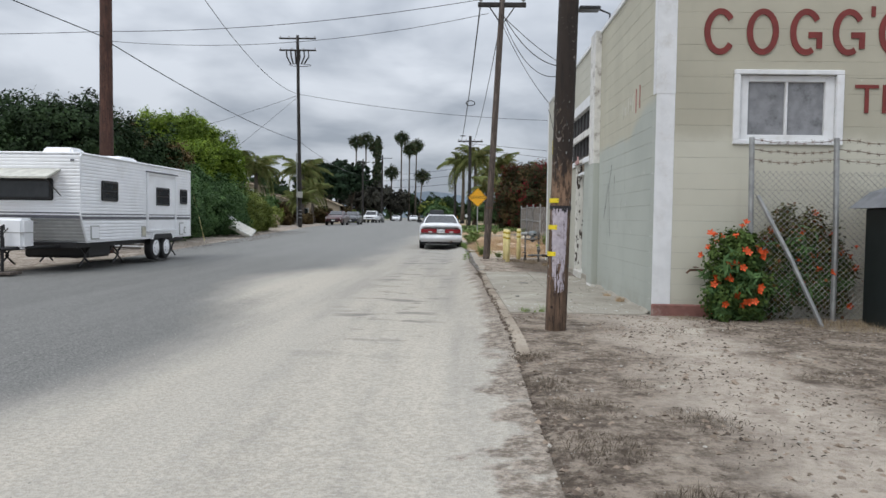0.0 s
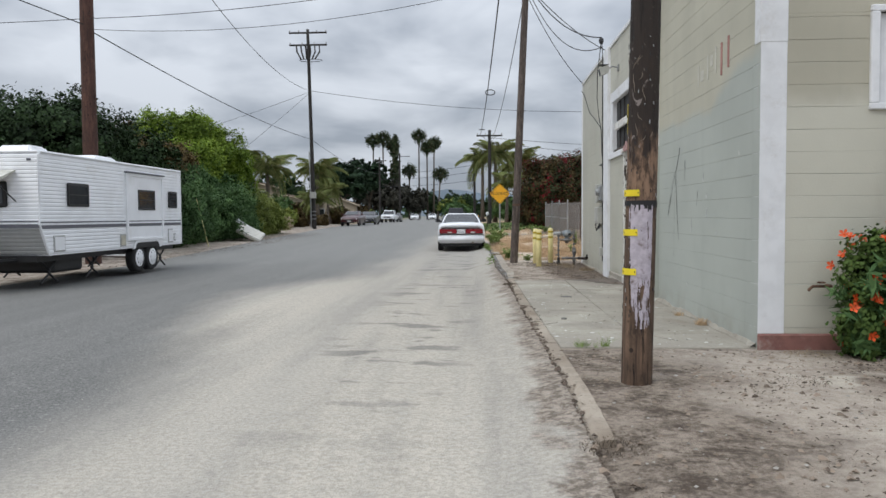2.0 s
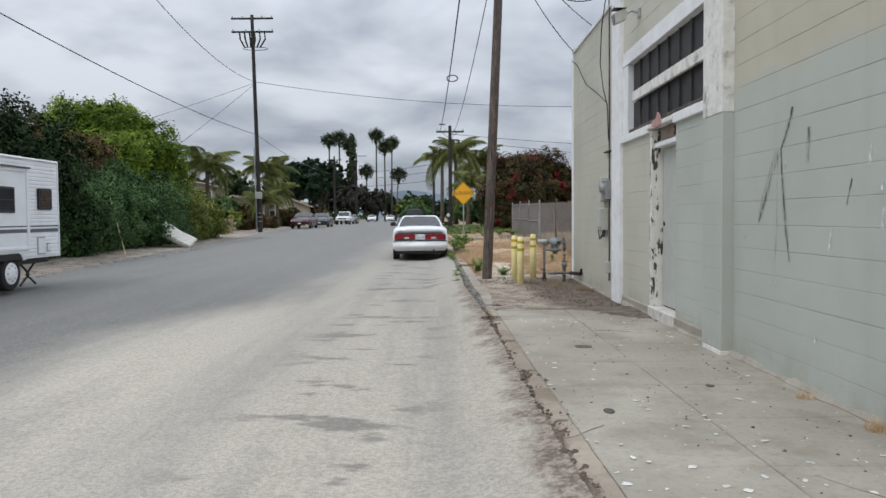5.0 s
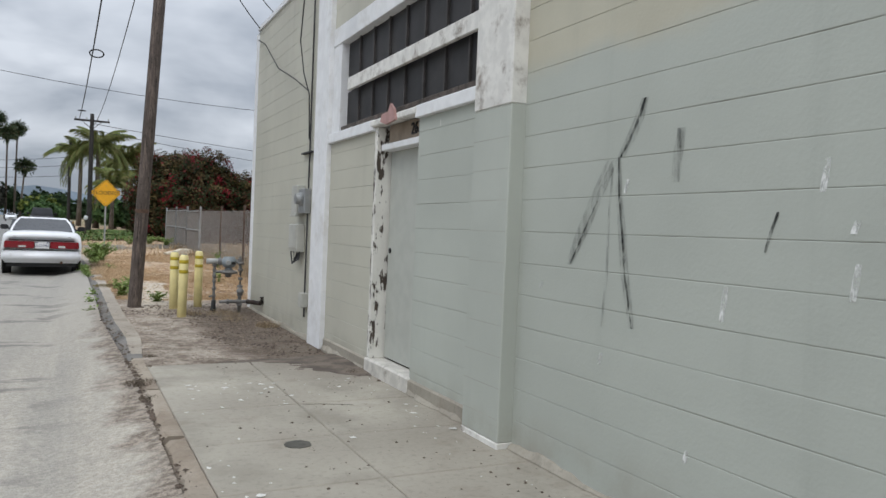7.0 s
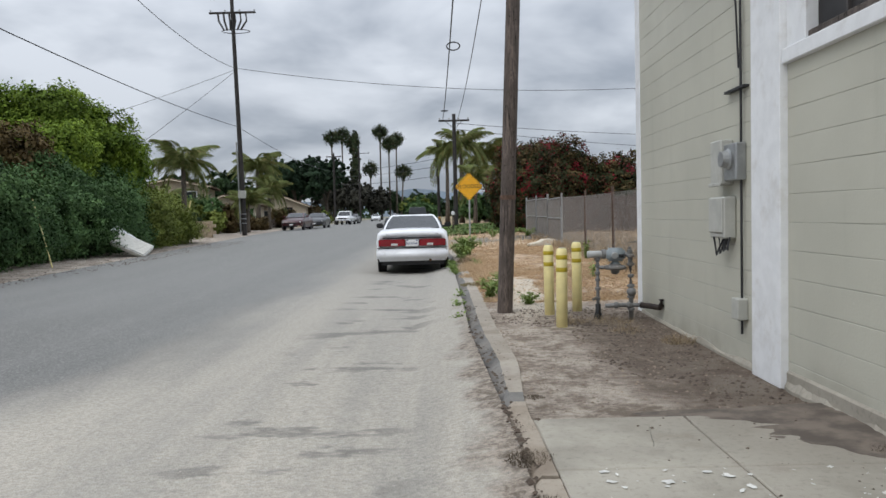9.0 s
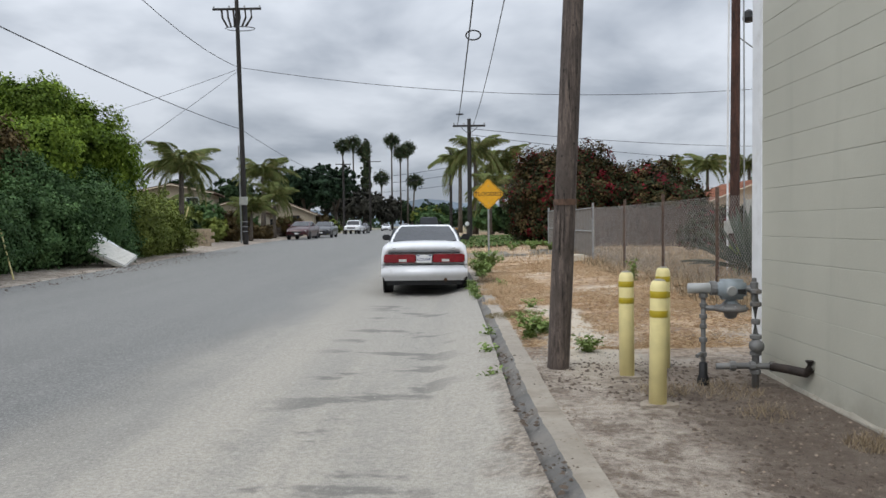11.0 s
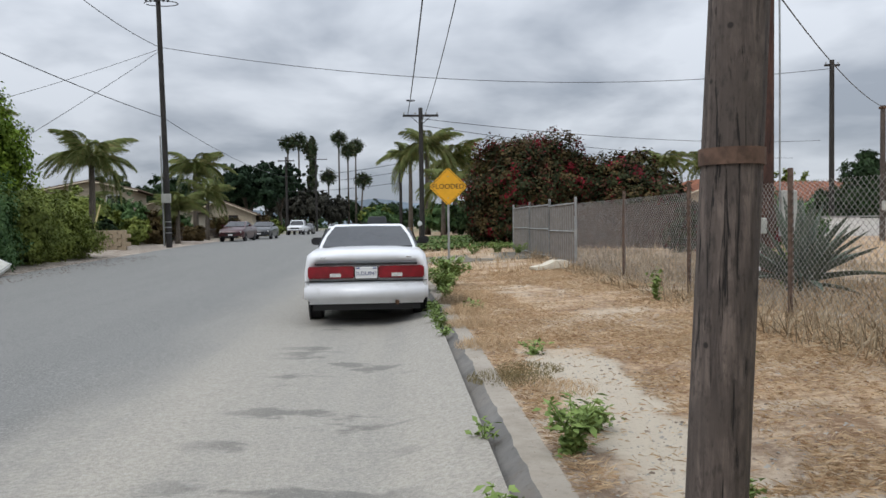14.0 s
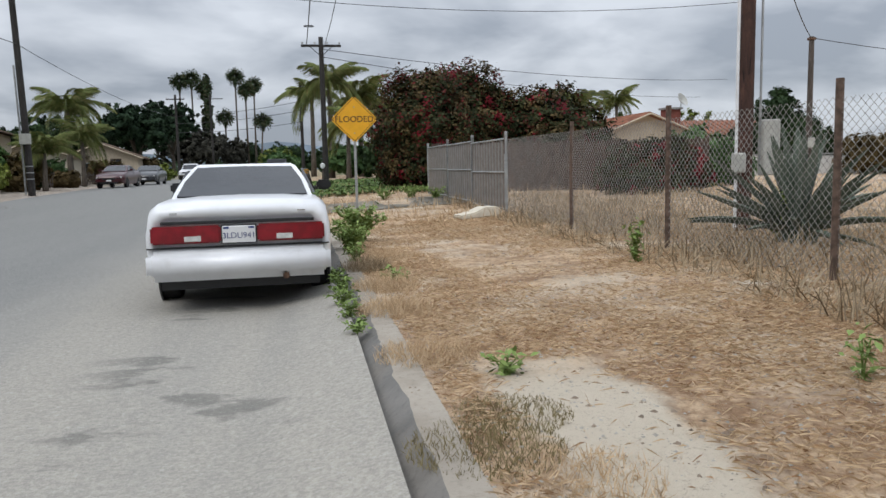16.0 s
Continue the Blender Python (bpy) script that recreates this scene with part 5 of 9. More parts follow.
# ==== cars ====
def paint(name, color, rough=0.28):
    n = Nodes(name)
    c = n.mix(n.ramp(n.noise(2.5, 4.0), 0.3, 0.7), color, tuple(0.9 * v for v in color))
    c = n.mix(n.math("MULTIPLY", n.ramp(n.noise(5.0, 5.0, 0.7), 0.55, 0.8), 0.22), c, (0.30, 0.27, 0.22))
    m = n.done(c, rough, 0.0, 0.5)
    n.b.inputs["Coat Weight"].default_value = 0.4
    n.b.inputs["Coat Roughness"].default_value = 0.12
    return m


M_CARWHITE, M_CARRED, M_CARGREY = paint("car_white", (0.80, 0.81, 0.83)), paint("car_maroon", (0.055, 0.008, 0.012)), paint("car_dark_grey", (0.035, 0.037, 0.042))
M_TINT = plain("tinted_glass", (0.045, 0.048, 0.053), 0.10, var=0.25, scale=1.5)
M_TAIL = plain("tail_lamp_red", (0.24, 0.006, 0.014), 0.18, var=0.3, scale=9)
M_LAMP = plain("clear_lamp", (0.62, 0.62, 0.60), 0.15, var=0.2, scale=20)
M_CHROME = plain("chrome", (0.6, 0.6, 0.6), 0.15, 1.0, var=0.1)
M_PLATE = plain("plate_white", (0.72, 0.72, 0.72), 0.4, var=0.08)
M_PLATEBLUE = plain("plate_blue", (0.03, 0.05, 0.18), 0.4)


def loft(bm, sections):
    rows = [[bm.verts.new(p) for p in s] for s in sections]
    n = len(rows[0])
    for u, v in zip(rows, rows[1:]):
        for k in range(n - 1):
            bm.faces.new((u[k], u[k + 1], v[k + 1], v[k]))
    bm.faces.new(rows[0])
    bm.faces.new(rows[-1][::-1])
    return bm


def body_section(y, w, zb, zm, zt, crown, tuck=0.06):
    half = [(w - tuck, zb), (w - 0.01, zb + 0.10), (w, zb + 0.22), (w, zm), (w - 0.035, zt - 0.06), (w - 0.11, zt), (w * 0.5, zt + crown * 0.8), (0.0, zt + crown)]
    pts = [(x, y, z) for x, z in half] + [(-x, y, z) for x, z in half[-2::-1]]
    return pts


def wheel(t, x, y, r, w):
    s = 1 if x > 0 else -1
    wh = part("wheel", lathe(BM(), [(r * 0.62, -w / 2), (r * 0.92, -w / 2), (r, -w / 2 + 0.03), (r, w / 2 - 0.03), (r * 0.92, w / 2), (r * 0.62, w / 2)], 24, pose(x, y, r, 0, 90, 0)), M_RUBBER, t, "black tyre")
    part("rim", lathe(BM(), [(r * 0.60, -0.01), (r * 0.60, 0.01), (r * 0.45, 0.0), (r * 0.18, 0.02), (r * 0.12, 0.03)], 20, pose(x + s * w * 0.42, y, r, 0, 90 * s, 0)), M_CHROME, wh, "worn metal rim")
    return wh


def sedan(m, mat, label, L=4.75, W=0.865, rear_plate=None, front=False, group=""):
    """A four-door saloon whose tail is at the origin and whose bonnet points to +y."""
    t = thing("car", m, label, "car", group)
    bm = BM()
    loft(bm, [body_section(0.06, W - 0.10, 0.42, 0.68, 0.90, 0.0), body_section(0.0, W - 0.06, 0.44, 0.70, 0.93, 0.012), body_section(0.05, W - 0.02, 0.40, 0.74, 1.00, 0.02),
              body_section(0.28, W, 0.32, 0.78, 1.035, 0.03), body_section(0.95, W, 0.24, 0.80, 1.05, 0.035), body_section(2.2, W, 0.22, 0.80, 1.02, 0.03), body_section(3.35, W, 0.22, 0.78, 0.99, 0.04),
              body_section(4.3, W - 0.02, 0.26, 0.70, 0.88, 0.04), body_section(L - 0.12, W - 0.08, 0.34, 0.62, 0.76, 0.03), body_section(L, W - 0.18, 0.40, 0.58, 0.68, 0.02)])
    bmesh.ops.recalc_face_normals(bm, faces=bm.faces[:])
    part("body", bm, mat, t, smooth=True)
    b = [(-0.72, 0.86, 1.045), (0.72, 0.86, 1.045), (0.74, 3.42, 1.00), (-0.74, 3.42, 1.00)]
    tp = [(-0.56, 1.55, 1.375), (0.56, 1.55, 1.375), (0.56, 2.55, 1.385), (-0.56, 2.55, 1.385)]
    bm = BM()
    rows = []
    for k in range(6):
        u = k / 5
        bulge = 0.025 * math.sin(math.pi * u)
        rows.append([bm.verts.new((p[0] * (1) + (q[0] - p[0]) * u + (bulge if p[0] > 0 else -bulge), p[1] + (q[1] - p[1]) * u, p[2] + (q[2] - p[2]) * u)) for p, q in zip(b, tp)])
    for u, v in zip(rows, rows[1:]):
        for k in range(4):
            bm.faces.new((u[k], u[(k + 1) % 4], v[(k + 1) % 4], v[k]))
    top = rows[-1]
    r2 = [bm.verts.new((v.co.x * 0.9, v.co.y + (0.08 if v.co.y < 2 else -0.08), 1.405)) for v in top]
    for k in range(4):
        bm.faces.new((top[k], top[(k + 1) % 4], r2[(k + 1) % 4], r2[k]))
    bm.faces.new(r2)
    part("roof", bm, mat, t, smooth=False)

    def glass(name, pts, out):
        g = BM()
        o = Vector(out)
        f = [g.verts.new(Vector(p) + o) for p in pts]
        h = [g.verts.new(Vector(p) - o * 0.6) for p in pts]
        n = len(pts)
        g.faces.new(f)
        g.faces.new(h[::-1])
        for k in range(n):
            g.faces.new((f[k], h[k], h[(k + 1) % n], f[(k + 1) % n]))
        bmesh.ops.recalc_face_normals(g, faces=g.faces[:])
        part(name, g, M_TINT, t, "dark tinted glass")

    def between(u, v):
        """A point on the rear slope: u across, v up."""
        x = (0.72 + (0.56 - 0.72) * v + 0.025 * math.sin(math.pi * v)) * u
        return (x, 0.86 + 0.69 * v, 1.045 + 0.33 * v)
    glass("rear_window", [between(-0.93, 0.05), between(-0.3, 0.03), between(0.3, 0.03), between(0.93, 0.05), between(0.92, 0.5), between(0.89, 0.93), between(0, 0.96), between(-0.89, 0.93), between(-0.92, 0.5)], (0, -0.012, 0.018))
    glass("windscreen", [(-0.66, 3.36, 1.03), (0.66, 3.36, 1.03), (0.52, 2.62, 1.36), (-0.52, 2.62, 1.36)], (0, 0.02, 0.022))
    for s in (-1, 1):
        glass("side_window", [(s * 0.745, 1.18, 1.07), (s * 0.75, 2.1, 1.05), (s * 0.70, 2.1, 1.33), (s * 0.635, 1.62, 1.33)], (s * 0.016, 0, 0))
        glass("side_window", [(s * 0.75, 2.18, 1.05), (s * 0.755, 3.15, 1.03), (s * 0.64, 2.5, 1.34), (s * 0.70, 2.18, 1.335)], (s * 0.016, 0, 0))
        mi = part("door_mirror", box(BM(), s * 0.84, s * 1.03, 2.90, 3.02, 1.05, 1.18, 0.025, 2), M_BLACK if not front else mat, t)
        part("mirror_stalk", box(BM(), s * 0.72, s * 0.86, 2.94, 3.0, 1.05, 1.10, 0.01), M_BLACK, mi)
        part("door_seam", box(BM(), s * (W + 0.001), s * (W - 0.01), 2.13, 2.142, 0.35, 1.0), M_BLACK, t)
        part("rub_strip", box(BM(), s * (W + 0.014), s * (W - 0.01), 0.75, 3.9, 0.60, 0.64, 0.004), mat, t)
    r = 0.315
    for x in (-W + 0.095, W - 0.095):
        for yy in (0.98, L - 0.95):
            wheel(t, x, yy, r, 0.2)
            s = 1 if x > 0 else -1
            part("wheel_arch", lathe(BM(), [(r + 0.05, -0.01), (r + 0.06, 0.01)], 24, pose(s * (W - 0.015), yy, r + 0.01, 0, 90, 0)), M_BLACK, t)
    if rear_plate:
        part("bumper", box(BM(), -W + 0.015, W - 0.015, -0.075, 0.30, 0.315, 0.615, 0.07, 3), mat, t, smooth=True)
        part("bumper_groove", box(BM(), -W + 0.03, W - 0.03, -0.02, 0.2, 0.622, 0.632, 0.001), M_BLACK, t)
        part("trunk_gap", box(BM(), -0.70, 0.70, -0.020, 0.02, 0.845, 0.875, 0.004), M_BLACK, t, "black strip under the boot lid")
        for s in (-1, 1):
            tl = part("tail_light", box(BM(), s * 0.165, s * 0.795, -0.028, 0.12, 0.665, 0.832, 0.018, 2), M_TAIL, t, "dark red tail light")
            part("reverse_lamp", box(BM(), s * 0.42 - 0.075, s * 0.42 + 0.075, -0.031, -0.02, 0.685, 0.735, 0.003), M_LAMP, tl, "clear reversing lamp")
            part("boot_badge", box(BM(), s * 0.55, s * 0.62, -0.012, -0.002, 0.945, 0.955), M_CHROME, t)
        pl = part("number_plate", box(BM(), -0.152, 0.152, -0.034, -0.018, 0.662, 0.822, 0.006), M_PLATE, t, "white number plate")
        part("characters", text_bm(rear_plate, 0.077, 0.0008, pose(0, -0.0355, 0.729, 90, 0, 0)), M_PLATEBLUE, pl)
        for s in (-1, 1):
            part("sticker", box(BM(), s * 0.09, s * 0.14, -0.0352, -0.034, 0.795, 0.815), M_PLATEBLUE, pl)
        part("plate_recess", box(BM(), -0.163, 0.163, -0.022, 0.03, 0.655, 0.831), M_BLACK, t)
        part("exhaust", tube(BM(), [(0.42, -0.04, 0.33), (0.42, 0.3, 0.33), (0.42, 0.6, 0.3)], 0.032, 10), M_RUST, t)
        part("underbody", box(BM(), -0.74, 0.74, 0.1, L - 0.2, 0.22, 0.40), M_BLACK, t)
    if front:
        for s in (-1, 1):
            part("headlight", box(BM(), s * 0.42, s * 0.74, L - 0.20, L - 0.02, 0.58, 0.71, 0.03, 2), M_LAMP, t, "clear headlight")
        part("grille", box(BM(), -0.36, 0.36, L - 0.10, L + 0.012, 0.50, 0.62, 0.01), M_BLACK, t)
        part("lower_grille", box(BM(), -0.5, 0.5, L - 0.10, L + 0.005, 0.30, 0.40, 0.01), M_BLACK, t)
        part("number_plate", box(BM(), -0.15, 0.15, L + 0.01, L + 0.025, 0.42, 0.52, 0.004), M_PLATE, t)
        part("front_bumper", box(BM(), -W + 0.08, W - 0.08, L - 0.35, L + 0.008, 0.40, 0.50, 0.03, 2), mat, t)
    return t


white_car = sedan(pose(0.205, 31.05, road_z(33) - 0.0, 0.2, 0, 1.8), M_CARWHITE, "white older saloon car with dark tinted glass parked at the kerb", rear_plate="3LDU941")
sedan(pose(-11.35, 76.4, 0.5, 0, 0, 180), M_CARRED, "maroon saloon car parked facing along the road", front=True, group="far parked cars")
sedan(pose(-11.0, 83.4, 0.5, 0, 0, 182), M_CARGREY, "dark grey saloon car parked behind the maroon one", front=True, group="far parked cars")


def pickup(m, mat, label, facing=True):
    t = thing("pickup_truck", m, label, "pickup truck", "far parked cars")
    bm = BM()
    loft(bm, [body_section(0.0, 0.90, 0.5, 0.75, 0.98, 0.0), body_section(2.0, 0.94, 0.42, 0.78, 1.02, 0.0), body_section(3.9, 0.94, 0.42, 0.78, 1.10, 0.02), body_section(4.9, 0.92, 0.45, 0.78, 1.05, 0.03), body_section(5.2, 0.86, 0.48, 0.75, 0.95, 0.02)])
    bmesh.ops.recalc_face_normals(bm, faces=bm.faces[:])
    part("body", bm, mat, t, smooth=True)
    bm = BM()
    loft(bm, [[(-0.86, 2.0, 1.0), (0.86, 2.0, 1.0), (0.70, 2.15, 1.72), (-0.70, 2.15, 1.72)], [(-0.86, 3.9, 1.08), (0.86, 3.9, 1.08), (0.70, 3.2, 1.74), (-0.70, 3.2, 1.74)]])
    bmesh.ops.recalc_face_normals(bm, faces=bm.faces[:])
    part("cab", bm, mat, t)
    bm = BM()
    loft(bm, [[(-0.76, 3.82, 1.17), (0.76, 3.82, 1.17), (0.66, 3.36, 1.64), (-0.66, 3.36, 1.64)], [(-0.76, 3.86, 1.19), (0.76, 3.86, 1.19), (0.66, 3.40, 1.66), (-0.66, 3.40, 1.66)]])
    part("windscreen", bm, M_TINT, t)
    bm = BM()
    loft(bm, [[(-0.74, 2.0, 1.15), (0.74, 2.0, 1.15), (0.64, 2.10, 1.64), (-0.64, 2.10, 1.64)], [(-0.74, 1.98, 1.15), (0.74, 1.98, 1.15), (0.64, 2.08, 1.64), (-0.64, 2.08, 1.64)]])
    part("rear_window", bm, M_TINT, t)
    for x in (-0.83, 0.83):
        for yy in (0.95, 4.2):
            wheel(t, x, yy, 0.36, 0.22)
        part("headlight", box(BM(), x * 0.62, x * 1.02, 5.1, 5.21, 0.74, 0.88, 0.02), M_LAMP, t)
        part("tail_light", box(BM(), x * 0.92, x * 1.06, -0.02, 0.05, 0.65, 0.92, 0.01), M_TAIL, t)
        part("door_mirror", box(BM(), x * 1.15, x * 1.38, 3.4, 3.5, 1.15, 1.35, 0.02), M_BLACK, t)
    part("grille", box(BM(), -0.5, 0.5, 5.15, 5.23, 0.72, 0.88, 0.01), M_BLACK, t)
    part("bumper", box(BM(), -0.9, 0.9, 5.1, 5.3, 0.48, 0.62, 0.03), M_CHROME, t)
    part("rear_bumper", box(BM(), -0.9, 0.9, -0.15, 0.05, 0.48, 0.62, 0.03), M_CHROME, t)
    return t


pickup(pose(-12.1, 111.0, 0.5, 0, 0, 178), M_CARWHITE, "white pickup truck parked facing along the road")
sedan(pose(-12.3, 118.0, 0.5, 0, 0, 182), M_CARGREY, "dark saloon car parked behind the white pickup", front=True, group="far parked cars")
pickup(pose(-1.72, 80.0, 0.5, 0, 0, 3.7), M_CARGREY, "dark pickup truck parked at the kerb ahead of the white car")
sedan(pose(-9.6, 158.0, 0.5, 0, 0, 184), M_CARWHITE, "distant white car on the road", front=True, group="far parked cars")
sedan(pose(-13.6, 162.0, 0.5, 0, 0, 184), M_CARWHITE, "distant white car on the road", front=True, group="far parked cars")

# ==== caravan ====
cv = thing("caravan", pose(-8.4, 17.25, 0.10), "white travel trailer with grey stripes and ribbed siding on jacks", "caravan")
M_RV = plain("caravan_white", (0.86, 0.87, 0.89), 0.4, var=0.06, scale=2, dirt=0.25, dirt_color=(0.5, 0.47, 0.42))
M_RVSTRIPE = plain("caravan_stripe", (0.12, 0.12, 0.14), 0.45, var=0.2)
RL, RW, Z0, Z1 = 6.45, 1.2, 0.58, 2.53
part("body", prism(BM(), [(0.30, Z0), (RL - 0.02, Z0), (RL - 0.02, Z1), (0.06, Z1), (0.0, Z1 - 0.08), (0.0, 1.18)], -RW, RW - 0.012, "x"), M_RV, cv)


def ribbed(z0, z1, step=0.075, depth=0.010):
    out = []
    z = z0
    while z < z1 - 0.02:
        e = min(z + step, z1)
        out += [(0.002, z), (depth, z + 0.012), (depth, e - 0.02), (0.002, e - 0.004)]
        z += step
    return out


bm = BM()
pts = ribbed(Z0 + 0.03, Z1 - 0.04)
a = [bm.verts.new((RW - 0.01 + d, 0.03 if z > 1.18 else 0.03 + 0.28 * (1.18 - z) / 0.6, z)) for d, z in pts]
b = [bm.verts.new((RW - 0.01 + d, RL - 0.04, z)) for d, z in pts]
for k in range(len(pts) - 1):
    bm.faces.new((a[k], b[k], b[k + 1], a[k + 1]))
part("siding", bm, M_RV, cv, "ribbed white aluminium siding")
bm = BM()
a, b = [], []
for d, z in pts:
    yy = 0.0 if z > 1.18 else 0.30 * (1.18 - z) / 0.6
    a.append(bm.verts.new((-RW, yy - d, z)))
    b.append(bm.verts.new((RW, yy - d, z)))
for k in range(len(pts) - 1):
    bm.faces.new((a[k], a[k + 1], b[k + 1], b[k]))
part("front_siding", bm, M_RV, cv, "ribbed white front siding")
M_RVGREY = plain("caravan_grey_skirt", (0.42, 0.42, 0.41), 0.5, var=0.12)
bm = BM()
a, b = [], []
for d, z in ribbed(0.60, 1.10):
    yy = 0.30 * (1.18 - z) / 0.6
    a.append(bm.verts.new((-RW + 0.02, yy - d - 0.006, z)))
    b.append(bm.verts.new((RW - 0.03, yy - d - 0.006, z)))
for k in range(len(a) - 1):
    bm.faces.new((a[k], a[k + 1], b[k + 1], b[k]))
part("front_skirt", bm, M_RVGREY, cv, "grey ribbed lower front")
for z, h in ((1.09, 0.07), (1.20, 0.025)):
    part("stripe", box(BM(), RW + 0.001, RW + 0.004, 0.02, RL - 0.04, z, z + h), M_RVSTRIPE, cv, "dark grey stripe")
    part("stripe", box(BM(), -RW, RW, -0.016, -0.011, z + 0.02, z + h + 0.02), M_RVSTRIPE, cv)
part("corner_trim", tube(BM(), [(RW, 0.3, Z0), (RW, 0.0, 1.18), (RW, 0.0, Z1 - 0.06), (RW, 0.08, Z1)], 0.022, 8), M_RV, cv)
part("corner_trim", tube(BM(), [(RW, RL - 0.02, Z0), (RW, RL - 0.02, Z1)], 0.022, 8), M_RV, cv)
part("roof_edge", tube(BM(), [(RW, 0.05, Z1), (RW, RL - 0.02, Z1)], 0.026, 8), M_RV, cv)
part("roof_edge", tube(BM(), [(-RW, 0.02, Z1), (RW, 0.02, Z1)], 0.026, 8), M_RV, cv)
for y0, y1, z0, z1 in ((0.92, 1.72, 1.52, 1.99), (3.90, 4.82, 1.46, 1.97), (5.62, 6.15, 1.54, 1.97)):
    w = part("window", box(BM(), RW + 0.002, RW + 0.035, y0, y1, z0, z1, 0.05, 3), M_BLACK, cv, "black rounded window frame")
    part("pane", box(BM(), RW + 0.03, RW + 0.038, y0 + 0.05, y1 - 0.05, z0 + 0.05, z1 - 0.05, 0.004), M_GLASS, w)
    part("window_bar", box(BM(), RW + 0.034, RW + 0.044, y0 + 0.05, y1 - 0.05, (z0 + z1) / 2 - 0.01, (z0 + z1) / 2 + 0.01), M_BLACK, w)
so = part("slide_out", box(BM(), RW - 0.1, RW + 0.02, 3.36, 5.26, 0.80, 2.30, 0.006), M_RV, cv, "slide-out panel with pale frame")
for a in ((3.33, 3.40, 0.76, 2.33), (5.20, 5.28, 0.76, 2.33), (3.40, 5.20, 2.26, 2.33), (3.40, 5.20, 0.76, 0.82)):
    part("slide_frame", box(BM(), RW, RW + 0.045, *a, 0.006), M_RV, so)
part("slide_drip", box(BM(), RW, RW + 0.08, 3.30, 5.30, 2.33, 2.36, 0.004), M_RVSTRIPE, so)
for z, h in ((1.09, 0.07), (1.20, 0.025)):
    part("slide_stripe", box(BM(), RW + 0.02, RW + 0.024, 3.4, 5.2, z, z + h), M_RVSTRIPE, so)
for y0, y1, z0, z1, mt in ((0.45, 0.80, 0.66, 0.94, M_RV), (3.05, 3.28, 0.66, 0.90, plain("cream_hatch", (0.55, 0.52, 0.42), 0.5)), (5.6, 5.85, 0.66, 0.98, M_RV), (5.95, 6.05, 0.70, 0.85, M_RV)):
    hp = part("hatch", box(BM(), RW, RW + 0.022, y0, y1, z0, z1, 0.02, 2), mt, cv)
    part("hatch_rim", box(BM(), RW, RW + 0.012, y0 - 0.02, y1 + 0.02, z0 - 0.02, z1 + 0.02, 0.01), M_RVGREY, hp)
part("vent_grille", box(BM(), RW, RW + 0.02, 5.66, 5.80, 0.84, 0.95), M_RVSTRIPE, cv)
part("marker_lamp", box(BM(), RW - 0.2, RW - 0.12, -0.03, -0.01, 2.36, 2.40, 0.004), M_RVSTRIPE, cv)
fw = part("front_window", box(BM(), -0.95, 0.62, -0.05, -0.012, 1.50, 1.98, 0.06, 3), M_BLACK, cv, "wide dark front window")
part("pane", box(BM(), -0.88, 0.55, -0.056, -0.046, 1.56, 1.92, 0.03, 2), M_GLASS, fw)
aw = BM()
prism(aw, [(-0.01, 2.16), (-0.02, 2.19), (-0.58, 1.99), (-0.58, 1.95), (-0.55, 1.95)], -1.05, 0.78, "x")
part("window_awning", aw, plain("awning_cream", (0.60, 0.59, 0.52), 0.5), cv, "cream metal window awning")
part("awning_stay", tube(BM(), [(0.74, -0.55, 1.95), (0.80, -0.05, 1.60)], 0.012, 6), M_BLACK, cv)
for y0, ln in ((0.5, 0.75), (2.9, 1.1)):
    ac = BM()
    loft(ac, [[(0.05, y0, Z1), (0.75, y0, Z1), (0.7, y0 + 0.1, Z1 + 0.18), (0.1, y0 + 0.1, Z1 + 0.18)], [(0.05, y0 + ln, Z1), (0.75, y0 + ln, Z1), (0.7, y0 + ln - 0.15, Z1 + 0.18), (0.1, y0 + ln - 0.15, Z1 + 0.18)]])
    bmesh.ops.recalc_face_normals(ac, faces=ac.faces[:])
    bmesh.ops.bevel(ac, geom=ac.edges[:], offset=0.04, segments=2, affect="EDGES")
    part("roof_unit", ac, M_RV, cv, "white roof air conditioner")
part("chassis", box(BM(), -1.0, 1.0, 0.2, RL - 0.1, 0.46, 0.585), M_BLACK, cv)
part("water_tank", box(BM(), -0.6, 0.9, 0.9, 2.0, 0.2, 0.5, 0.05), M_BLACK, cv)
for yy in (4.02, 4.72):
    for x in (RW - 0.13, -RW + 0.13):
        w = wheel(cv, x, yy, 0.33, 0.2)
        s = 1 if x > 0 else -1
        part("hub", lathe(BM(), [(0.19, 0), (0.21, 0.01), (0.16, 0.02), (0.06, 0.05)], 16, pose(x + s * 0.095, yy, 0.33, 0, 90 * s, 0)), M_RV, w, "white steel hub")
        for q in range(8):
            part("hub_hole", cyl(BM(), (x + s * 0.110, yy + 0.125 * math.cos(0.785 * q), 0.33 + 0.125 * math.sin(0.785 * q)), (x + s * 0.122, yy + 0.125 * math.cos(0.785 * q), 0.33 + 0.125 * math.sin(0.785 * q)), 0.028, 0.028, 8), M_BLACK, w)
bm = BM()
prism(bm, [(3.62, 0.56), (3.70, 0.72), (3.85, 0.77), (4.9, 0.77), (5.05, 0.72), (5.13, 0.56), (5.05, 0.56), (4.98, 0.67), (4.86, 0.72), (3.9, 0.72), (3.77, 0.67), (3.70, 0.56)], RW, RW + 0.03, "x")
part("wheel_arch", bm, M_RV, cv)
part("arch_shadow_gap", box(BM(), RW - 0.02, RW + 0.014, 3.70, 5.05, 0.57, 0.70, 0.05), M_BLACK, cv)
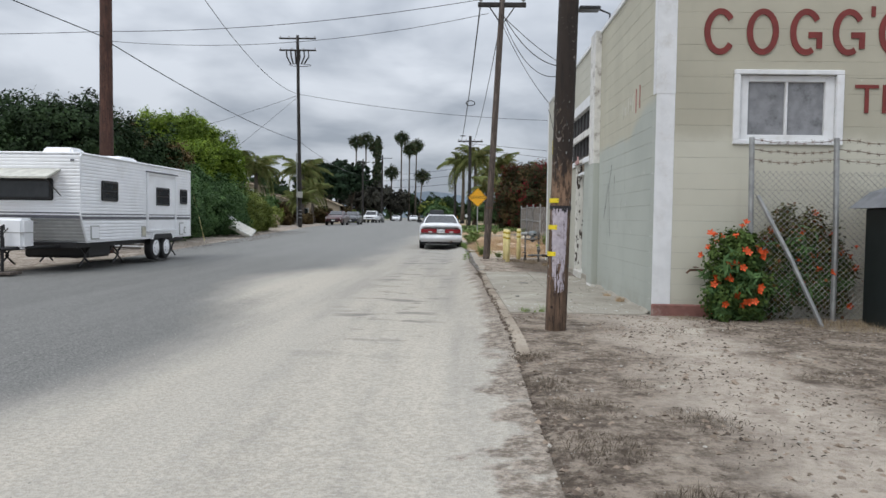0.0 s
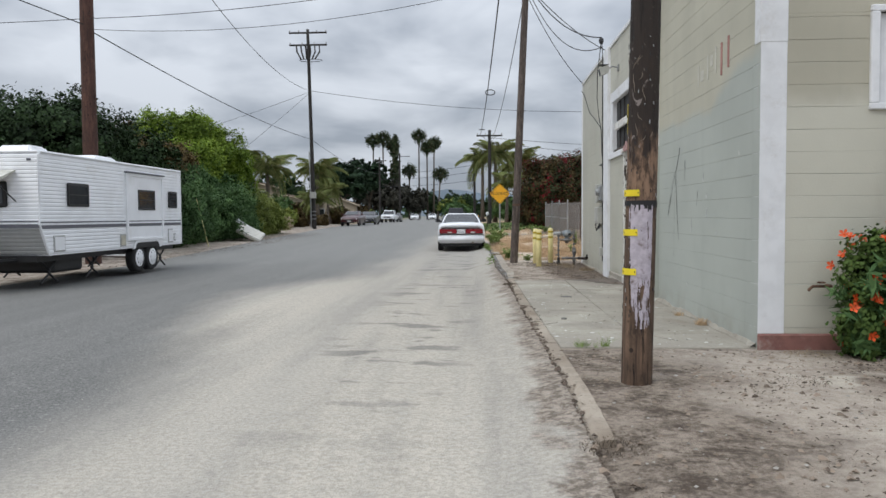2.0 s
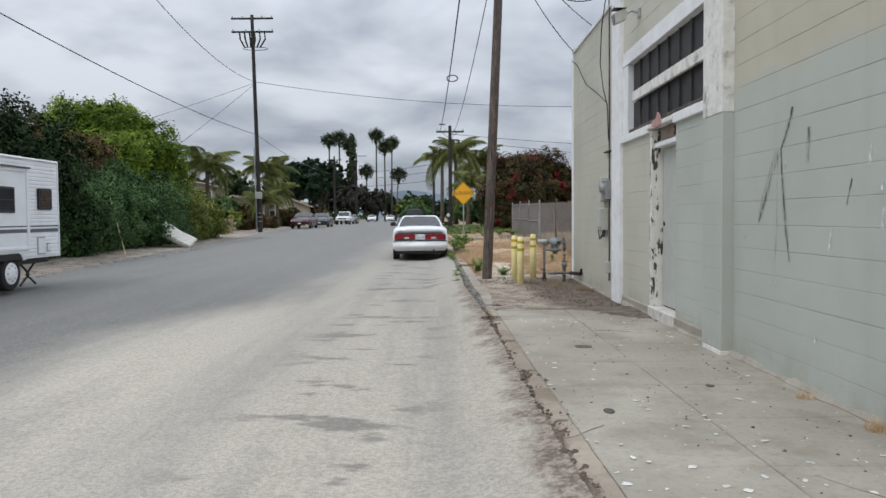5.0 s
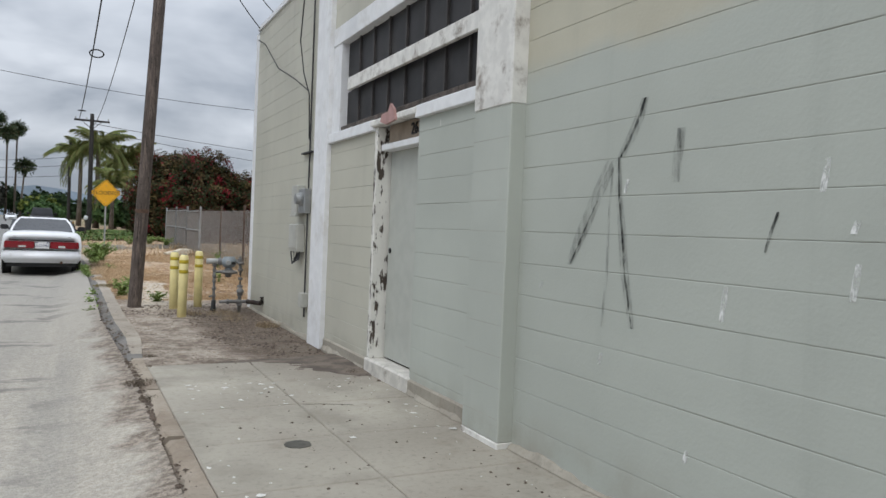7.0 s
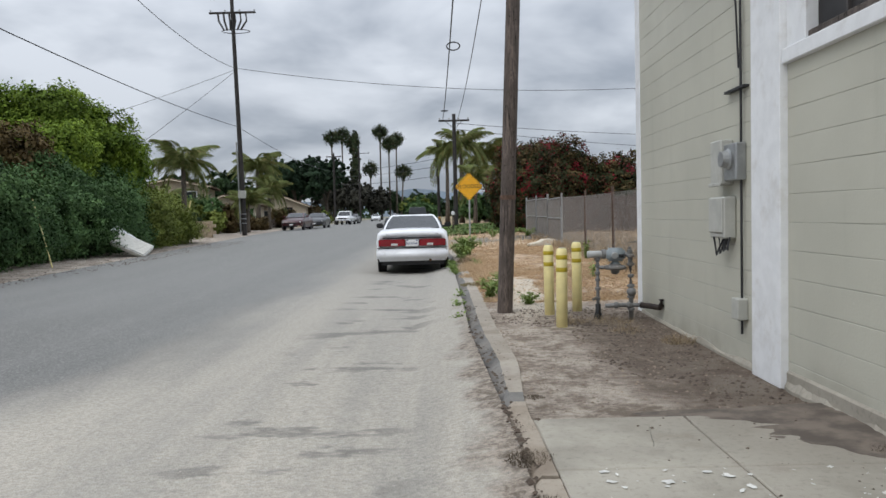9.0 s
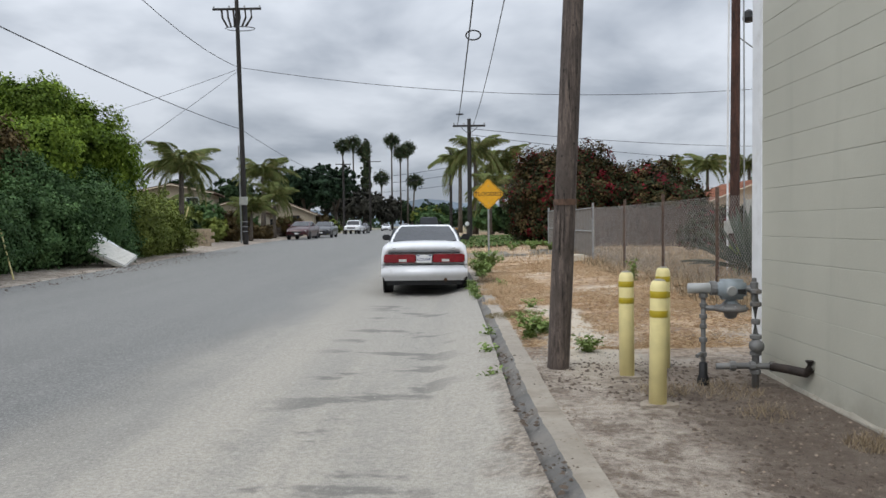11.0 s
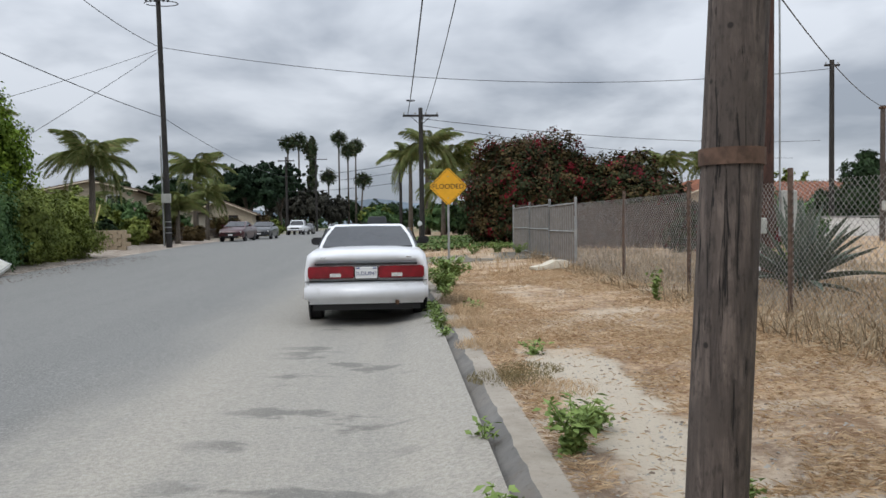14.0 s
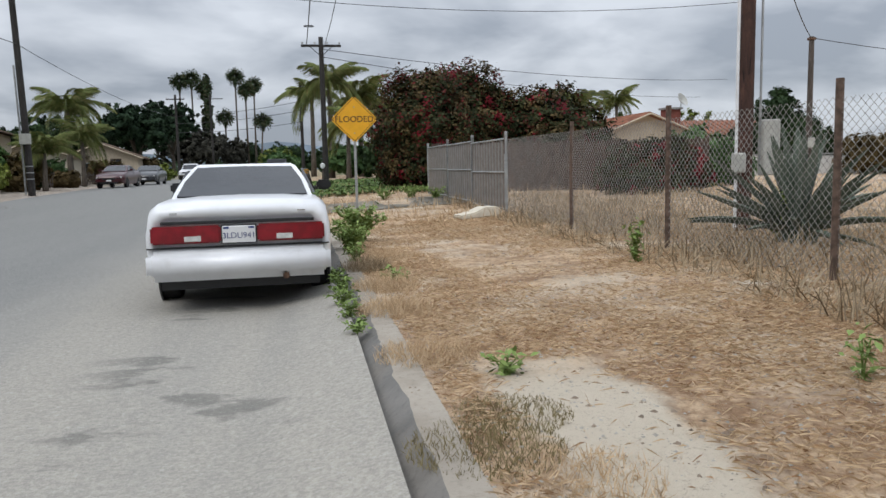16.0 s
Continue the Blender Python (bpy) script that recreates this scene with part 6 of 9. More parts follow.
for yy in (0.75, 2.35, 5.75):
    for x in (RW - 0.3, -RW + 0.3):
        j = BM()
        for a, b in (((-0.28, 0.03), (0.05, 0.24)), ((0.05, 0.24), (-0.25, 0.46)), ((0.28, 0.03), (-0.05, 0.24)), ((-0.05, 0.24), (0.25, 0.46))):
            tube(j, [(x, yy + a[0], a[1]), (x, yy + b[0], b[1])], 0.022, 6)
        part("scissor_jack", j, M_BLACK, cv, "black scissor jack")
part("drawbar", tube(BM(), [(-0.6, 0.2, 0.5), (-0.05, -1.0, 0.47)], 0.045, 6), M_BLACK, cv)
part("drawbar", tube(BM(), [(0.6, 0.2, 0.5), (0.05, -1.0, 0.47)], 0.045, 6), M_BLACK, cv)
part("tongue_jack", tube(BM(), [(0, -0.85, -0.05), (0, -0.85, 0.5), (0, -0.85, 0.95)], 0.035, 8), M_BLACK, cv)
part("jack_crank", tube(BM(), [(0, -0.85, 0.95), (0.08, -0.9, 0.97), (0.1, -0.92, 0.86)], 0.014, 6), M_BLACK, cv)
part("foot_plank", box(BM(), -0.3, 0.3, -1.05, -0.65, -0.06, 0.0, 0.01), M_POLE_GREY, cv)
part("gas_bottle_cover", box(BM(), -0.36, 0.36, -0.72, -0.28, 0.46, 1.12, 0.06, 3), M_RV, cv, "white gas bottle cover")
part("cover_band", box(BM(), -0.366, 0.366, -0.726, -0.274, 0.80, 0.82), M_RVGREY, cv)
part("hose", tube(BM(), [(0.1, -0.8, 0.9), (-0.1, -0.95, 0.6), (-0.05, -0.9, 0.3), (0.08, -0.9, 0.4), (0.02, -0.82, 0.7)], 0.014, 6), M_CABLE, cv)

# ==== dumped things ====
mt = thing("mattress", pose(-11.0, 41.6, 0.58, 20, 27, 10) @ Matrix.Diagonal((0.78, 0.78, 0.9, 1)), "dirty white mattress dumped against the hedge", "mattress")
part("pad", box(BM(), -0.85, 0.85, -0.68, 0.68, -0.11, 0.11, 0.06, 3), plain("mattress_cream", (0.62, 0.60, 0.54), 0.9, var=0.15, dirt=0.4), mt)
part("piping", tube(BM(), [(-0.83, -0.66, 0.09), (0.83, -0.66, 0.09), (0.83, 0.66, 0.09), (-0.83, 0.66, 0.09), (-0.83, -0.66, 0.09)], 0.015, 6), M_WHITE, mt)
bd = thing("board", pose(-11.3, 42.3, 0.78, 20, 36, 10) @ Matrix.Diagonal((0.75, 0.8, 1, 1)), "pale board leaning behind the mattress", "board")
part("plank", box(BM(), -1.1, 1.0, -0.3, 0.35, -0.02, 0.02, 0.004), M_WHITE, bd)
tagged(obj("stake", cyl(BM(), (-11.2, 36.3, 0.05), (-11.73, 36.3, 2.25), 0.024, 0.018, 8), M_YELLOW), "pale bamboo stake leaning in the hedge", "stake")
for k in range(4):
    sc = BM()
    box(sc, -0.5, 0.5, -0.07, 0.07, 0, 0.04, 0.005)
    s = tagged(obj("scrap_board", sc, M_WHITE if k % 2 else M_POLE_GREY), "loose scrap board lying under the hedge", "board", "scrap boards")
    s.matrix_world = pose(-10.6 - 0.25 * k, 26.8 + 0.7 * k, road_z(27) + 0.12 + 0.02 * k, 0, 2, 30 * k)
fm = BM()
prism(fm, [(-0.55, 0.0), (0.5, 0.0), (0.62, 0.10), (0.5, 0.20), (0.1, 0.22), (-0.15, 0.14), (-0.6, 0.10)], -0.28, 0.28, "y")
bmesh.ops.bevel(fm, geom=fm.edges[:], offset=0.03, segments=2, affect="EDGES")
foam = tagged(obj("foam_block", fm, plain("yellowed_foam", (0.66, 0.60, 0.49), 0.95, var=0.12)), "cream foam slab lying on the dry grass", "foam block")
foam.matrix_world = pose(4.2, 38.7, ground_z(4.2, 38.7) - 0.0, 0, -4, 12) @ Matrix.Diagonal((0.78, 0.8, 0.95, 1))
tagged(obj("stake", cyl(BM(), (4.52, 10.72, 0.05), (4.50, 10.70, 0.36), 0.012, 0.012, 8), M_WHITE), "short white plastic stake by the flowers", "stake")
bn = thing("utility_cabinet", pose(6.33, 10.2, 0.10), "black cabinet with a grey sloping lid beside the fence", "cabinet")
part("body", box(BM(), -0.34, 0.5, -0.3, 0.3, -0.05, 1.42, 0.015), plain("black_green_panel", (0.016, 0.022, 0.022), 0.5), bn)
lid = BM()
prism(lid, [(-0.50, 1.42), (0.62, 1.42), (0.62, 1.60), (0.0, 1.70), (-0.25, 1.62)], -0.4, 0.4, "y")
part("lid", lid, plain("grey_lid", (0.20, 0.21, 0.23), 0.6), bn, "grey sloping lid")
part("vent", box(BM(), -0.25, 0.4, -0.312, -0.295, 1.18, 1.34), M_BLACK, bn)


# ==== chain-link ====
M_MESH = plain("dull_zinc_wire", (0.36, 0.35, 0.33), 0.7, 0.0, var=0.3)
M_POST = plain("rusty_fence_post", (0.155, 0.105, 0.08), 0.85, 0.15, var=0.5, scale=12)


def chain_link(name, a, b, h, pitch, label, zs=(0.05, 0.05), r=0.0022, mat=None, skip_mesh=False, posts=(1, 1), post_h=None, rail=False, post_mat=None):
    """A panel of crossed wires from post to post."""
    a, b = Vector((*a, 0)), Vector((*b, 0))
    L = (b - a).length
    d = (b - a).normalized()
    nrm = d.cross(Vector((0, 0, 1)))
    t = thing(name, Matrix.Identity(4), label, "fence", "chain-link fence panels")
    verts, faces = [], []

    def at(u, z):
        return a + d * u + Vector((0, 0, z + zs[0] + (zs[1] - zs[0]) * u / L))
    n = int((L + h) / pitch) + 1
    for s in (1, -1):
        for k in range(n):
            c = k * pitch - h
            u0, z0, u1, z1 = (max(c, 0), max(-c, 0) if c < 0 else 0, min(c + h, L), 0)
            z0 = u0 - c
            z1 = u1 - c
            if u1 - u0 < 0.03:
                continue
            if s < 0:
                u0, u1 = L - u0, L - u1
            p, q = at(u0, z0), at(u1, z1)
            w = (q - p).normalized()
            e1 = nrm * r
            e2 = w.cross(nrm) * r
            i = len(verts)
            for base in (p, q):
                for o in (e1, -0.5 * e1 + 0.87 * e2, -0.5 * e1 - 0.87 * e2):
                    verts.append(tuple(base + o + nrm * (0.003 * s)))
            faces += [(i, i + 1, i + 4, i + 3), (i + 1, i + 2, i + 5, i + 4), (i + 2, i, i + 3, i + 5)]
    if not skip_mesh:
        data_obj("wire_mesh", verts, faces, mat or M_GALV, t)
    ph = post_h or h + 0.1
    for on, p, z in ((posts[0], a, zs[0]), (posts[1], b, zs[1])):
        if on:
            bm = BM()
            tube(bm, [p + Vector((0, 0, z - 0.3)), p + Vector((0, 0, z + ph * 0.5)), p + Vector((random.uniform(-0.03, 0.03), 0, z + ph))], 0.035, 8)
            part("fence_post", bm, post_mat or M_RUST, t, "rusty steel post" if post_mat is None else "")
    if rail:
        part("top_rail", tube(BM(), [at(0, h), at(L, h)], 0.022, 8), M_GALV, t)
    return t


FP = [(6.3, 23.9), (5.85, 26.9), (5.46, 29.7), (5.27, 32.5), (5.15, 35.7), (5.02, 39.5)]
for k, (p, q) in enumerate(zip(FP, FP[1:])):
    chain_link("chain_link_fence", p, q, 1.62, 0.085, "rusty chain-link fence panel over dry grass", (ground_z(*p), ground_z(*q)), posts=(1, k == len(FP) - 2), post_h=1.78, r=0.0028, post_mat=M_POST, mat=M_MESH)
for k, (p, q) in enumerate((((5.02, 39.5), (4.95, 42.6)), ((4.95, 42.6), (4.88, 45.8)), ((4.88, 45.8), (4.81, 49.2)))):
    t = thing("slatted_gate_panel", Matrix.Identity(4), "grey chain-link gate panel filled with upright slats", "gate", "slatted gate panels")
    a, b = Vector((*p, 0)), Vector((*q, 0))
    L = (b - a).length
    zz = ground_z(*p)
    n = 24
    mats = (plain("grey_slat", (0.25, 0.245, 0.235), 0.6, var=0.25), plain("grey_slat_b", (0.20, 0.165, 0.14), 0.6, var=0.3))
    for i in range(n):
        u = a.lerp(b, (i + 0.5) / n)
        hw = L / n * 0.42
        bm = box(BM(), u.x - 0.006, u.x + 0.006, u.y - hw, u.y + hw, zz + 0.08, zz + 1.60 + random.uniform(-0.03, 0.03))
        part("slat", bm, mats[(i * 7 + k) % 2], t)
    for u in (a, b):
        part("gate_post", tube(BM(), [u + Vector((0, 0, zz - 0.2)), u + Vector((0, 0, zz + 1.78))], 0.04, 8), M_GALV, t, "pale steel post")
    for z in (0.1, 0.9, 1.62):
        part("rail", tube(BM(), [a + Vector((-0.02, 0, zz + z)), b + Vector((-0.02, 0, zz + z))], 0.022, 6), M_GALV, t)

# fence and barbed wire beside the gable
GF = [(4.68, 10.66), (5.71, 10.64), (6.9, 10.6), (9.2, 10.3)]
for k, (p, q) in enumerate(zip(GF, GF[1:])):
    t = chain_link("chain_link_fence", p, q, 1.85, 0.075, "galvanised chain-link fence topped with barbed wire", (0.12, 0.12), posts=(1, k == 2), post_h=2.26, post_mat=M_GALV, r=0.0030, mat=M_MESH)
    for z in (2.0, 2.12, 2.24):
        pts = [(p[0] + (q[0] - p[0]) * i / 10, p[1] + (q[1] - p[1]) * i / 10, 0.12 + z - 0.05 * math.sin(math.pi * i / 10) + random.uniform(-0.012, 0.012)) for i in range(11)]
        part("barbed_wire", tube(BM(), pts, 0.004, 5), M_RUST, t)
        for i in range(1, 10):
            x, yy, zz = pts[i]
            bb = BM()
            tube(bb, [(x - 0.02, yy, zz - 0.025), (x + 0.02, yy, zz + 0.025)], 0.003, 4)
            tube(bb, [(x + 0.02, yy, zz - 0.025), (x - 0.02, yy, zz + 0.025)], 0.003, 4)
            part("barb", bb, M_RUST, t)
tagged(obj("fence_brace", tube(BM(), [(4.74, 10.62, 1.66), (5.08, 10.42, 0.9), (5.39, 10.20, 0.08)], 0.028, 8), M_GALV), "galvanised diagonal brace leaning on the fence post", "brace")

# ==== plants ====
RNG = np.random.default_rng(7)


def leaf_mesh(centres, normals, size, stretch=1.7, fold=0.25, rng=None):
    """Small folded diamond leaves; one pair of triangles each."""
    rng = rng or RNG
    n = len(centres)
    a = rng.normal(size=(n, 3))
    nn = normals / np.linalg.norm(normals, axis=1, keepdims=True)
    t = np.cross(nn, a)
    t /= np.linalg.norm(t, axis=1, keepdims=True) + 1e-9
    b = np.cross(nn, t)
    s = (size * rng.uniform(0.6, 1.35, n))[:, None]
    v = np.empty((n, 4, 3))
    v[:, 0] = centres - t * s * stretch * 0.5
    v[:, 1] = centres + b * s * 0.5 + nn * s * fold
    v[:, 2] = centres + t * s * stretch * 0.5
    v[:, 3] = centres - b * s * 0.5 + nn * s * fold
    return v.reshape(-1, 3)


def quads_obj(name, v, mat, parent=None):
    n = len(v) // 4
    me = bpy.data.meshes.new(name)
    me.vertices.add(4 * n)
    me.vertices.foreach_set("co", v.astype(np.float32).ravel())
    me.loops.add(4 * n)
    me.loops.foreach_set("vertex_index", np.arange(4 * n, dtype=np.int32))
    me.polygons.add(n)
    me.polygons.foreach_set("loop_start", np.arange(0, 4 * n, 4, dtype=np.int32))
    me.polygons.foreach_set("loop_total", np.full(n, 4, dtype=np.int32))
    me.materials.append(mat)
    me.update(calc_edges=True)
    ob = new(name, me)
    if parent:
        ob.parent = parent
    return ob


def blob_points(blobs, n, rng=None, shell=0.35):
    """Points in clumps over ellipsoids (x, y, z, rx, ry, rz), most of them near the skin."""
    rng = rng or RNG
    w = np.array([b[3] * b[4] + b[4] * b[5] + b[3] * b[5] for b in blobs])
    counts = rng.multinomial(n, w / w.sum())
    P, N = [], []
    for b, k in zip(blobs, counts):
        tufts = max(14, k // 26)
        d = rng.normal(size=(tufts, 3))
        d /= np.linalg.norm(d, axis=1, keepdims=True)
        rad = rng.uniform(1 - shell, 1.03, (tufts, 1)) * (1 + 0.24 * np.sin(d[:, :1] * 5 + b[0]) * np.cos(d[:, 1:2] * 4 + b[1]) + 0.10 * np.sin(d[:, 2:] * 7 + b[2] * 3))
        c = np.array(b[:3]) + d * rad * np.array(b[3:6])
        pick = rng.integers(0, tufts, k)
        p = c[pick] + rng.normal(size=(k, 3)) * 0.085 * np.mean(b[3:6]) ** 0.6
        P.append(p)
        N.append(d[pick] + rng.normal(size=(k, 3)) * 0.55 + np.array([0, 0, 0.35]))
    return np.vstack(P), np.vstack(N)


M_BARK = weathered_wood("bark", (0.04, 0.03, 0.022), (0.13, 0.10, 0.075))
M_DARKLEAF = foliage("leaf_dark", (0.012, 0.026, 0.010), (0.038, 0.066, 0.024))
M_HEDGELEAF = foliage("leaf_hedge", (0.034, 0.074, 0.026), (0.105, 0.178, 0.062))
M_BRIGHTLEAF = foliage("leaf_bright", (0.058, 0.105, 0.012), (0.205, 0.285, 0.034))
M_LIGHTHEDGE = foliage("leaf_light_hedge", (0.095, 0.125, 0.026), (0.235, 0.27, 0.065))
M_PINE = foliage("pine_needles", (0.012, 0.026, 0.014), (0.032, 0.058, 0.028))
M_BROWNTREE = foliage("bare_brown_tree", (0.028, 0.028, 0.022), (0.06, 0.058, 0.045))
M_BOUG = foliage("bougainvillea_leaf", (0.016, 0.024, 0.009), (0.048, 0.050, 0.018), (0.080, 0.018, 0.013))
M_BOUGRED = foliage("bougainvillea_bract", (0.09, 0.007, 0.012), (0.20, 0.015, 0.022))
M_BOUGBR = foliage("bougainvillea_brown", (0.050, 0.036, 0.015), (0.115, 0.080, 0.032))
M_WEED = foliage("weed_leaf", (0.11, 0.165, 0.045), (0.26, 0.34, 0.11))
M_FROND = foliage("palm_frond", (0.08, 0.105, 0.034), (0.21, 0.24, 0.08), (0.28, 0.24, 0.10))
M_FANPALM = foliage("fan_palm_leaf", (0.024, 0.040, 0.020), (0.066, 0.090, 0.042), (0.11, 0.095, 0.055))
M_TRUNK = weathered_wood("palm_trunk", (0.085, 0.07, 0.055), (0.21, 0.175, 0.14))
M_NAST = foliage("nasturtium_leaf", (0.035, 0.065, 0.014), (0.10, 0.15, 0.04))
M_FLOWER = plain("orange_flower", (0.72, 0.09, 0.01), 0.6, var=0.25)
M_STRAW = straw("dry_straw", (0.44, 0.31, 0.185), (0.68, 0.52, 0.345))
M_REDSTRAW = straw("reddish_dead_grass", (0.27, 0.16, 0.085), (0.48, 0.315, 0.185))
M_DEADTWIG = foliage("dead_twig", (0.07, 0.055, 0.042), (0.20, 0.165, 0.125), rough=0.9)
M_DRYWEED = straw("dry_weed", (0.20, 0.15, 0.098), (0.42, 0.335, 0.225))


def limbs(t, base, tops, r):
    """A tapered trunk that forks into limbs."""
    fork = (base[0], base[1], base[2] + 0.35 * (max(p[2] for p in tops) - base[2]))
    part("trunk", tube(BM(), [(base[0], base[1], base[2] - 0.2), (base[0] + 0.05, base[1], (base[2] + fork[2]) / 2), fork], [r * 1.25, r, r * 0.8], 10), M_BARK, t, smooth=True)
    for p in tops:
        mid = [(fork[i] * 0.5 + p[i] * 0.5) + (0.12 if i < 2 else 0.1) for i in range(3)]
        part("limb", tube(BM(), [fork, mid, p], [r * 0.6, r * 0.4, r * 0.15], 7), M_BARK, t, smooth=True)


def tree(name, base, blobs, n, size, mat, label, category="tree", trunk_r=0.18, group="", extra=()):
    t = thing(name, pose(*base), label, category, group)
    loc = np.array(base)
    bl = [(b[0] - loc[0], b[1] - loc[1], b[2] - loc[2], *b[3:]) for b in blobs]
    if trunk_r:
        limbs(t, (0, 0, 0), [b[:3] for b in bl[:7]], trunk_r)
    P, N = blob_points(bl, n)
    quads_obj("crown", leaf_mesh(P, N, size), mat, t)
    P, N = blob_points([(*b[:3], *(0.72 * v for v in b[3:6])) for b in bl], max(500, n // 9), shell=0.5)
    tagged(quads_obj("inner_leaves", leaf_mesh(P, N, 2.6 * size, 1.3), mat, t), kind="stuff")
    for m, k, s, nm in extra:
        P, N = blob_points(bl, k, shell=0.12)
        if nm == "blossom":
            ok = np.array([noise.noise(Vector((p[0] * 0.9 + loc[0], p[1] * 0.9, p[2] * 0.9))) > 0.0 for p in P])
            P, N = P[ok], N[ok]
        tagged(quads_obj(nm, leaf_mesh(P, N, s), m, t), kind="stuff")
    return t


GL = ground_z
# left side: trees and hedge behind the caravan
tree("tree", (-13.6, 29.5, 0.2), [(-13.4, 29, 3.9, 2.1, 2.2, 1.9), (-15.6, 29.5, 4.1, 2.2, 2.2, 1.8), (-17.9, 28, 3.9, 2.0, 2.0, 1.7), (-14.4, 27, 2.2, 2.8, 2.2, 1.9), (-17.0, 25.5, 2.4, 2.4, 2.2, 2.0), (-12.4, 31.5, 3.0, 1.7, 1.9, 2.0), (-19.5, 25, 3.2, 2.2, 2.2, 2.3)], 100000, 0.085, M_DARKLEAF, "dense dark green broadleaf tree behind the caravan", trunk_r=0.25)
tree("tree", (-15.8, 45.5, 0.3), [(-15.8, 45.2, 5.9, 2.0, 2.0, 1.5), (-14.6, 46.5, 5.0, 1.7, 1.8, 1.6), (-17.2, 44.5, 5.2, 1.9, 1.8, 1.7), (-15.4, 43.8, 4.2, 2.2, 1.8, 1.8), (-18.6, 46, 4.4, 2.0, 2.0, 1.8), (-14.3, 48, 4.0, 1.5, 1.7, 1.6)], 95000, 0.085, M_BRIGHTLEAF, "bright yellow-green broadleaf tree above the hedge", trunk_r=0.22)
tree("tree", (-16.5, 37.0, 0.3), [(-15.6, 37, 4.0, 2.0, 2.3, 1.6), (-17.6, 36, 4.3, 2.2, 2.2, 1.8), (-15.0, 40, 3.6, 1.8, 2.0, 1.6)], 36000, 0.095, M_BOUGBR, "brownish-green shrubby tree between hedge and bright tree", trunk_r=0.2)
hedge = [(-13.3, 34 + 2.1 * k, 1.45 + 0.25 * math.sin(k * 1.9), 1.75 + 0.2 * math.sin(k * 2.7), 1.7, 1.75 + 0.35 * math.cos(k * 1.3)) for k in range(6)]
tree("hedge", (-13.3, 39.0, 0.2), hedge + [(-13.9, 36, 2.6, 1.5, 1.6, 1.2), (-14.1, 41, 2.9, 1.5, 1.7, 1.2), (-13.9, 44.5, 2.7, 1.4, 1.5, 1.1)], 170000, 0.068, M_HEDGELEAF, "dense blue-green oleander hedge along the road", "hedge", 0.1)
tree("bush", (-13.2, 48.8, 0.25), [(-13.1, 47.0, 1.5, 1.6, 1.5, 1.5), (-13.2, 49.2, 1.35, 1.6, 1.7, 1.4), (-13.3, 51.2, 1.1, 1.4, 1.5, 1.15), (-14.6, 49.5, 1.6, 1.5, 1.7, 1.4)], 76000, 0.066, M_LIGHTHEDGE, "rounded yellow-green bush at the end of the hedge", "bush", 0.08)
tree("bush", (-17.5, 52.5, 0.3), [(-17.5, 52.5, 2.6, 1.8, 1.8, 1.7), (-19, 53, 3.0, 1.8, 1.8, 1.8), (-20.8, 54, 3.2, 2, 2, 2)], 16000, 0.13, M_DARKLEAF, "dark green tree behind the hedge", "tree", 0.12)
tree("bush", (-17.2, 64.0, 0.4), [(-17.2, 64, 1.7, 1.4, 1.3, 1.2), (-19.0, 65, 1.9, 1.6, 1.5, 1.4), (-15.4, 65.0, 1.2, 0.9, 0.9, 0.8)], 14000, 0.12, M_LIGHTHEDGE, "olive garden shrub behind the low wall", "bush", 0.07)
tree("bush", (-14.8, 67.0, 0.5), [(-14.8, 67, 1.1, 0.8, 0.8, 0.6), (-16.0, 71, 1.4, 1.0, 1.0, 0.9)], 6000, 0.1, M_BOUGBR, "reddish garden shrub beside the pole", "bush", 0.05)
tree("bush", (-18.2, 100.0, 0.5), [(-18.2, 100, 1.8, 2.6, 2.2, 1.5), (-15.8, 101, 1.6, 1.8, 2, 1.3)], 9000, 0.2, M_BOUGBR, "olive-brown bush at the roadside", "bush", 0.08)
tree("bush", (-15.0, 106.0, 0.5), [(-15.0, 106, 1.2, 1.4, 1.4, 1.0), (-17, 107, 1.5, 1.6, 1.6, 1.2)], 6000, 0.2, M_LIGHTHEDGE, "light green bush at the roadside", "bush", 0.06)
for k, (x, y, r) in enumerate(((-18.8, 70.8, 1.3), (-17.2, 75.5, 1.2), (-15.6, 87.0, 1.3), (-19.5, 84.5, 1.5), (-23.5, 70.5, 1.6), (-16.4, 90.5, 1.0), (-14.9, 75.0, 0.7), (-19.4, 58.5, 1.5), (-18.0, 60.5, 1.2), (-16.6, 62.6, 1.0), (-21.5, 61.0, 1.7), (-18.2, 67.5, 2.1), (-20.6, 65.5, 2.4), (-23.5, 66.0, 2.6), (-16.2, 70.0, 1.5), (-25.5, 60.0, 2.6))):
    tree("bush", (x, y, 0.45), [(x + 0.6 * r * math.cos(a * 2.2), y + 0.5 * r * math.sin(a * 2.2), 0.5 + 0.75 * r + 0.2 * math.sin(a * 3 + k), 0.7 * r, 0.7 * r, 0.65 * r) for a in range(4)], 5200, 0.13, (M_LIGHTHEDGE, M_DARKLEAF, M_BOUGBR, M_HEDGELEAF)[k % 4], "leafy garden shrub before the houses", "bush", 0.06, "garden shrubs")
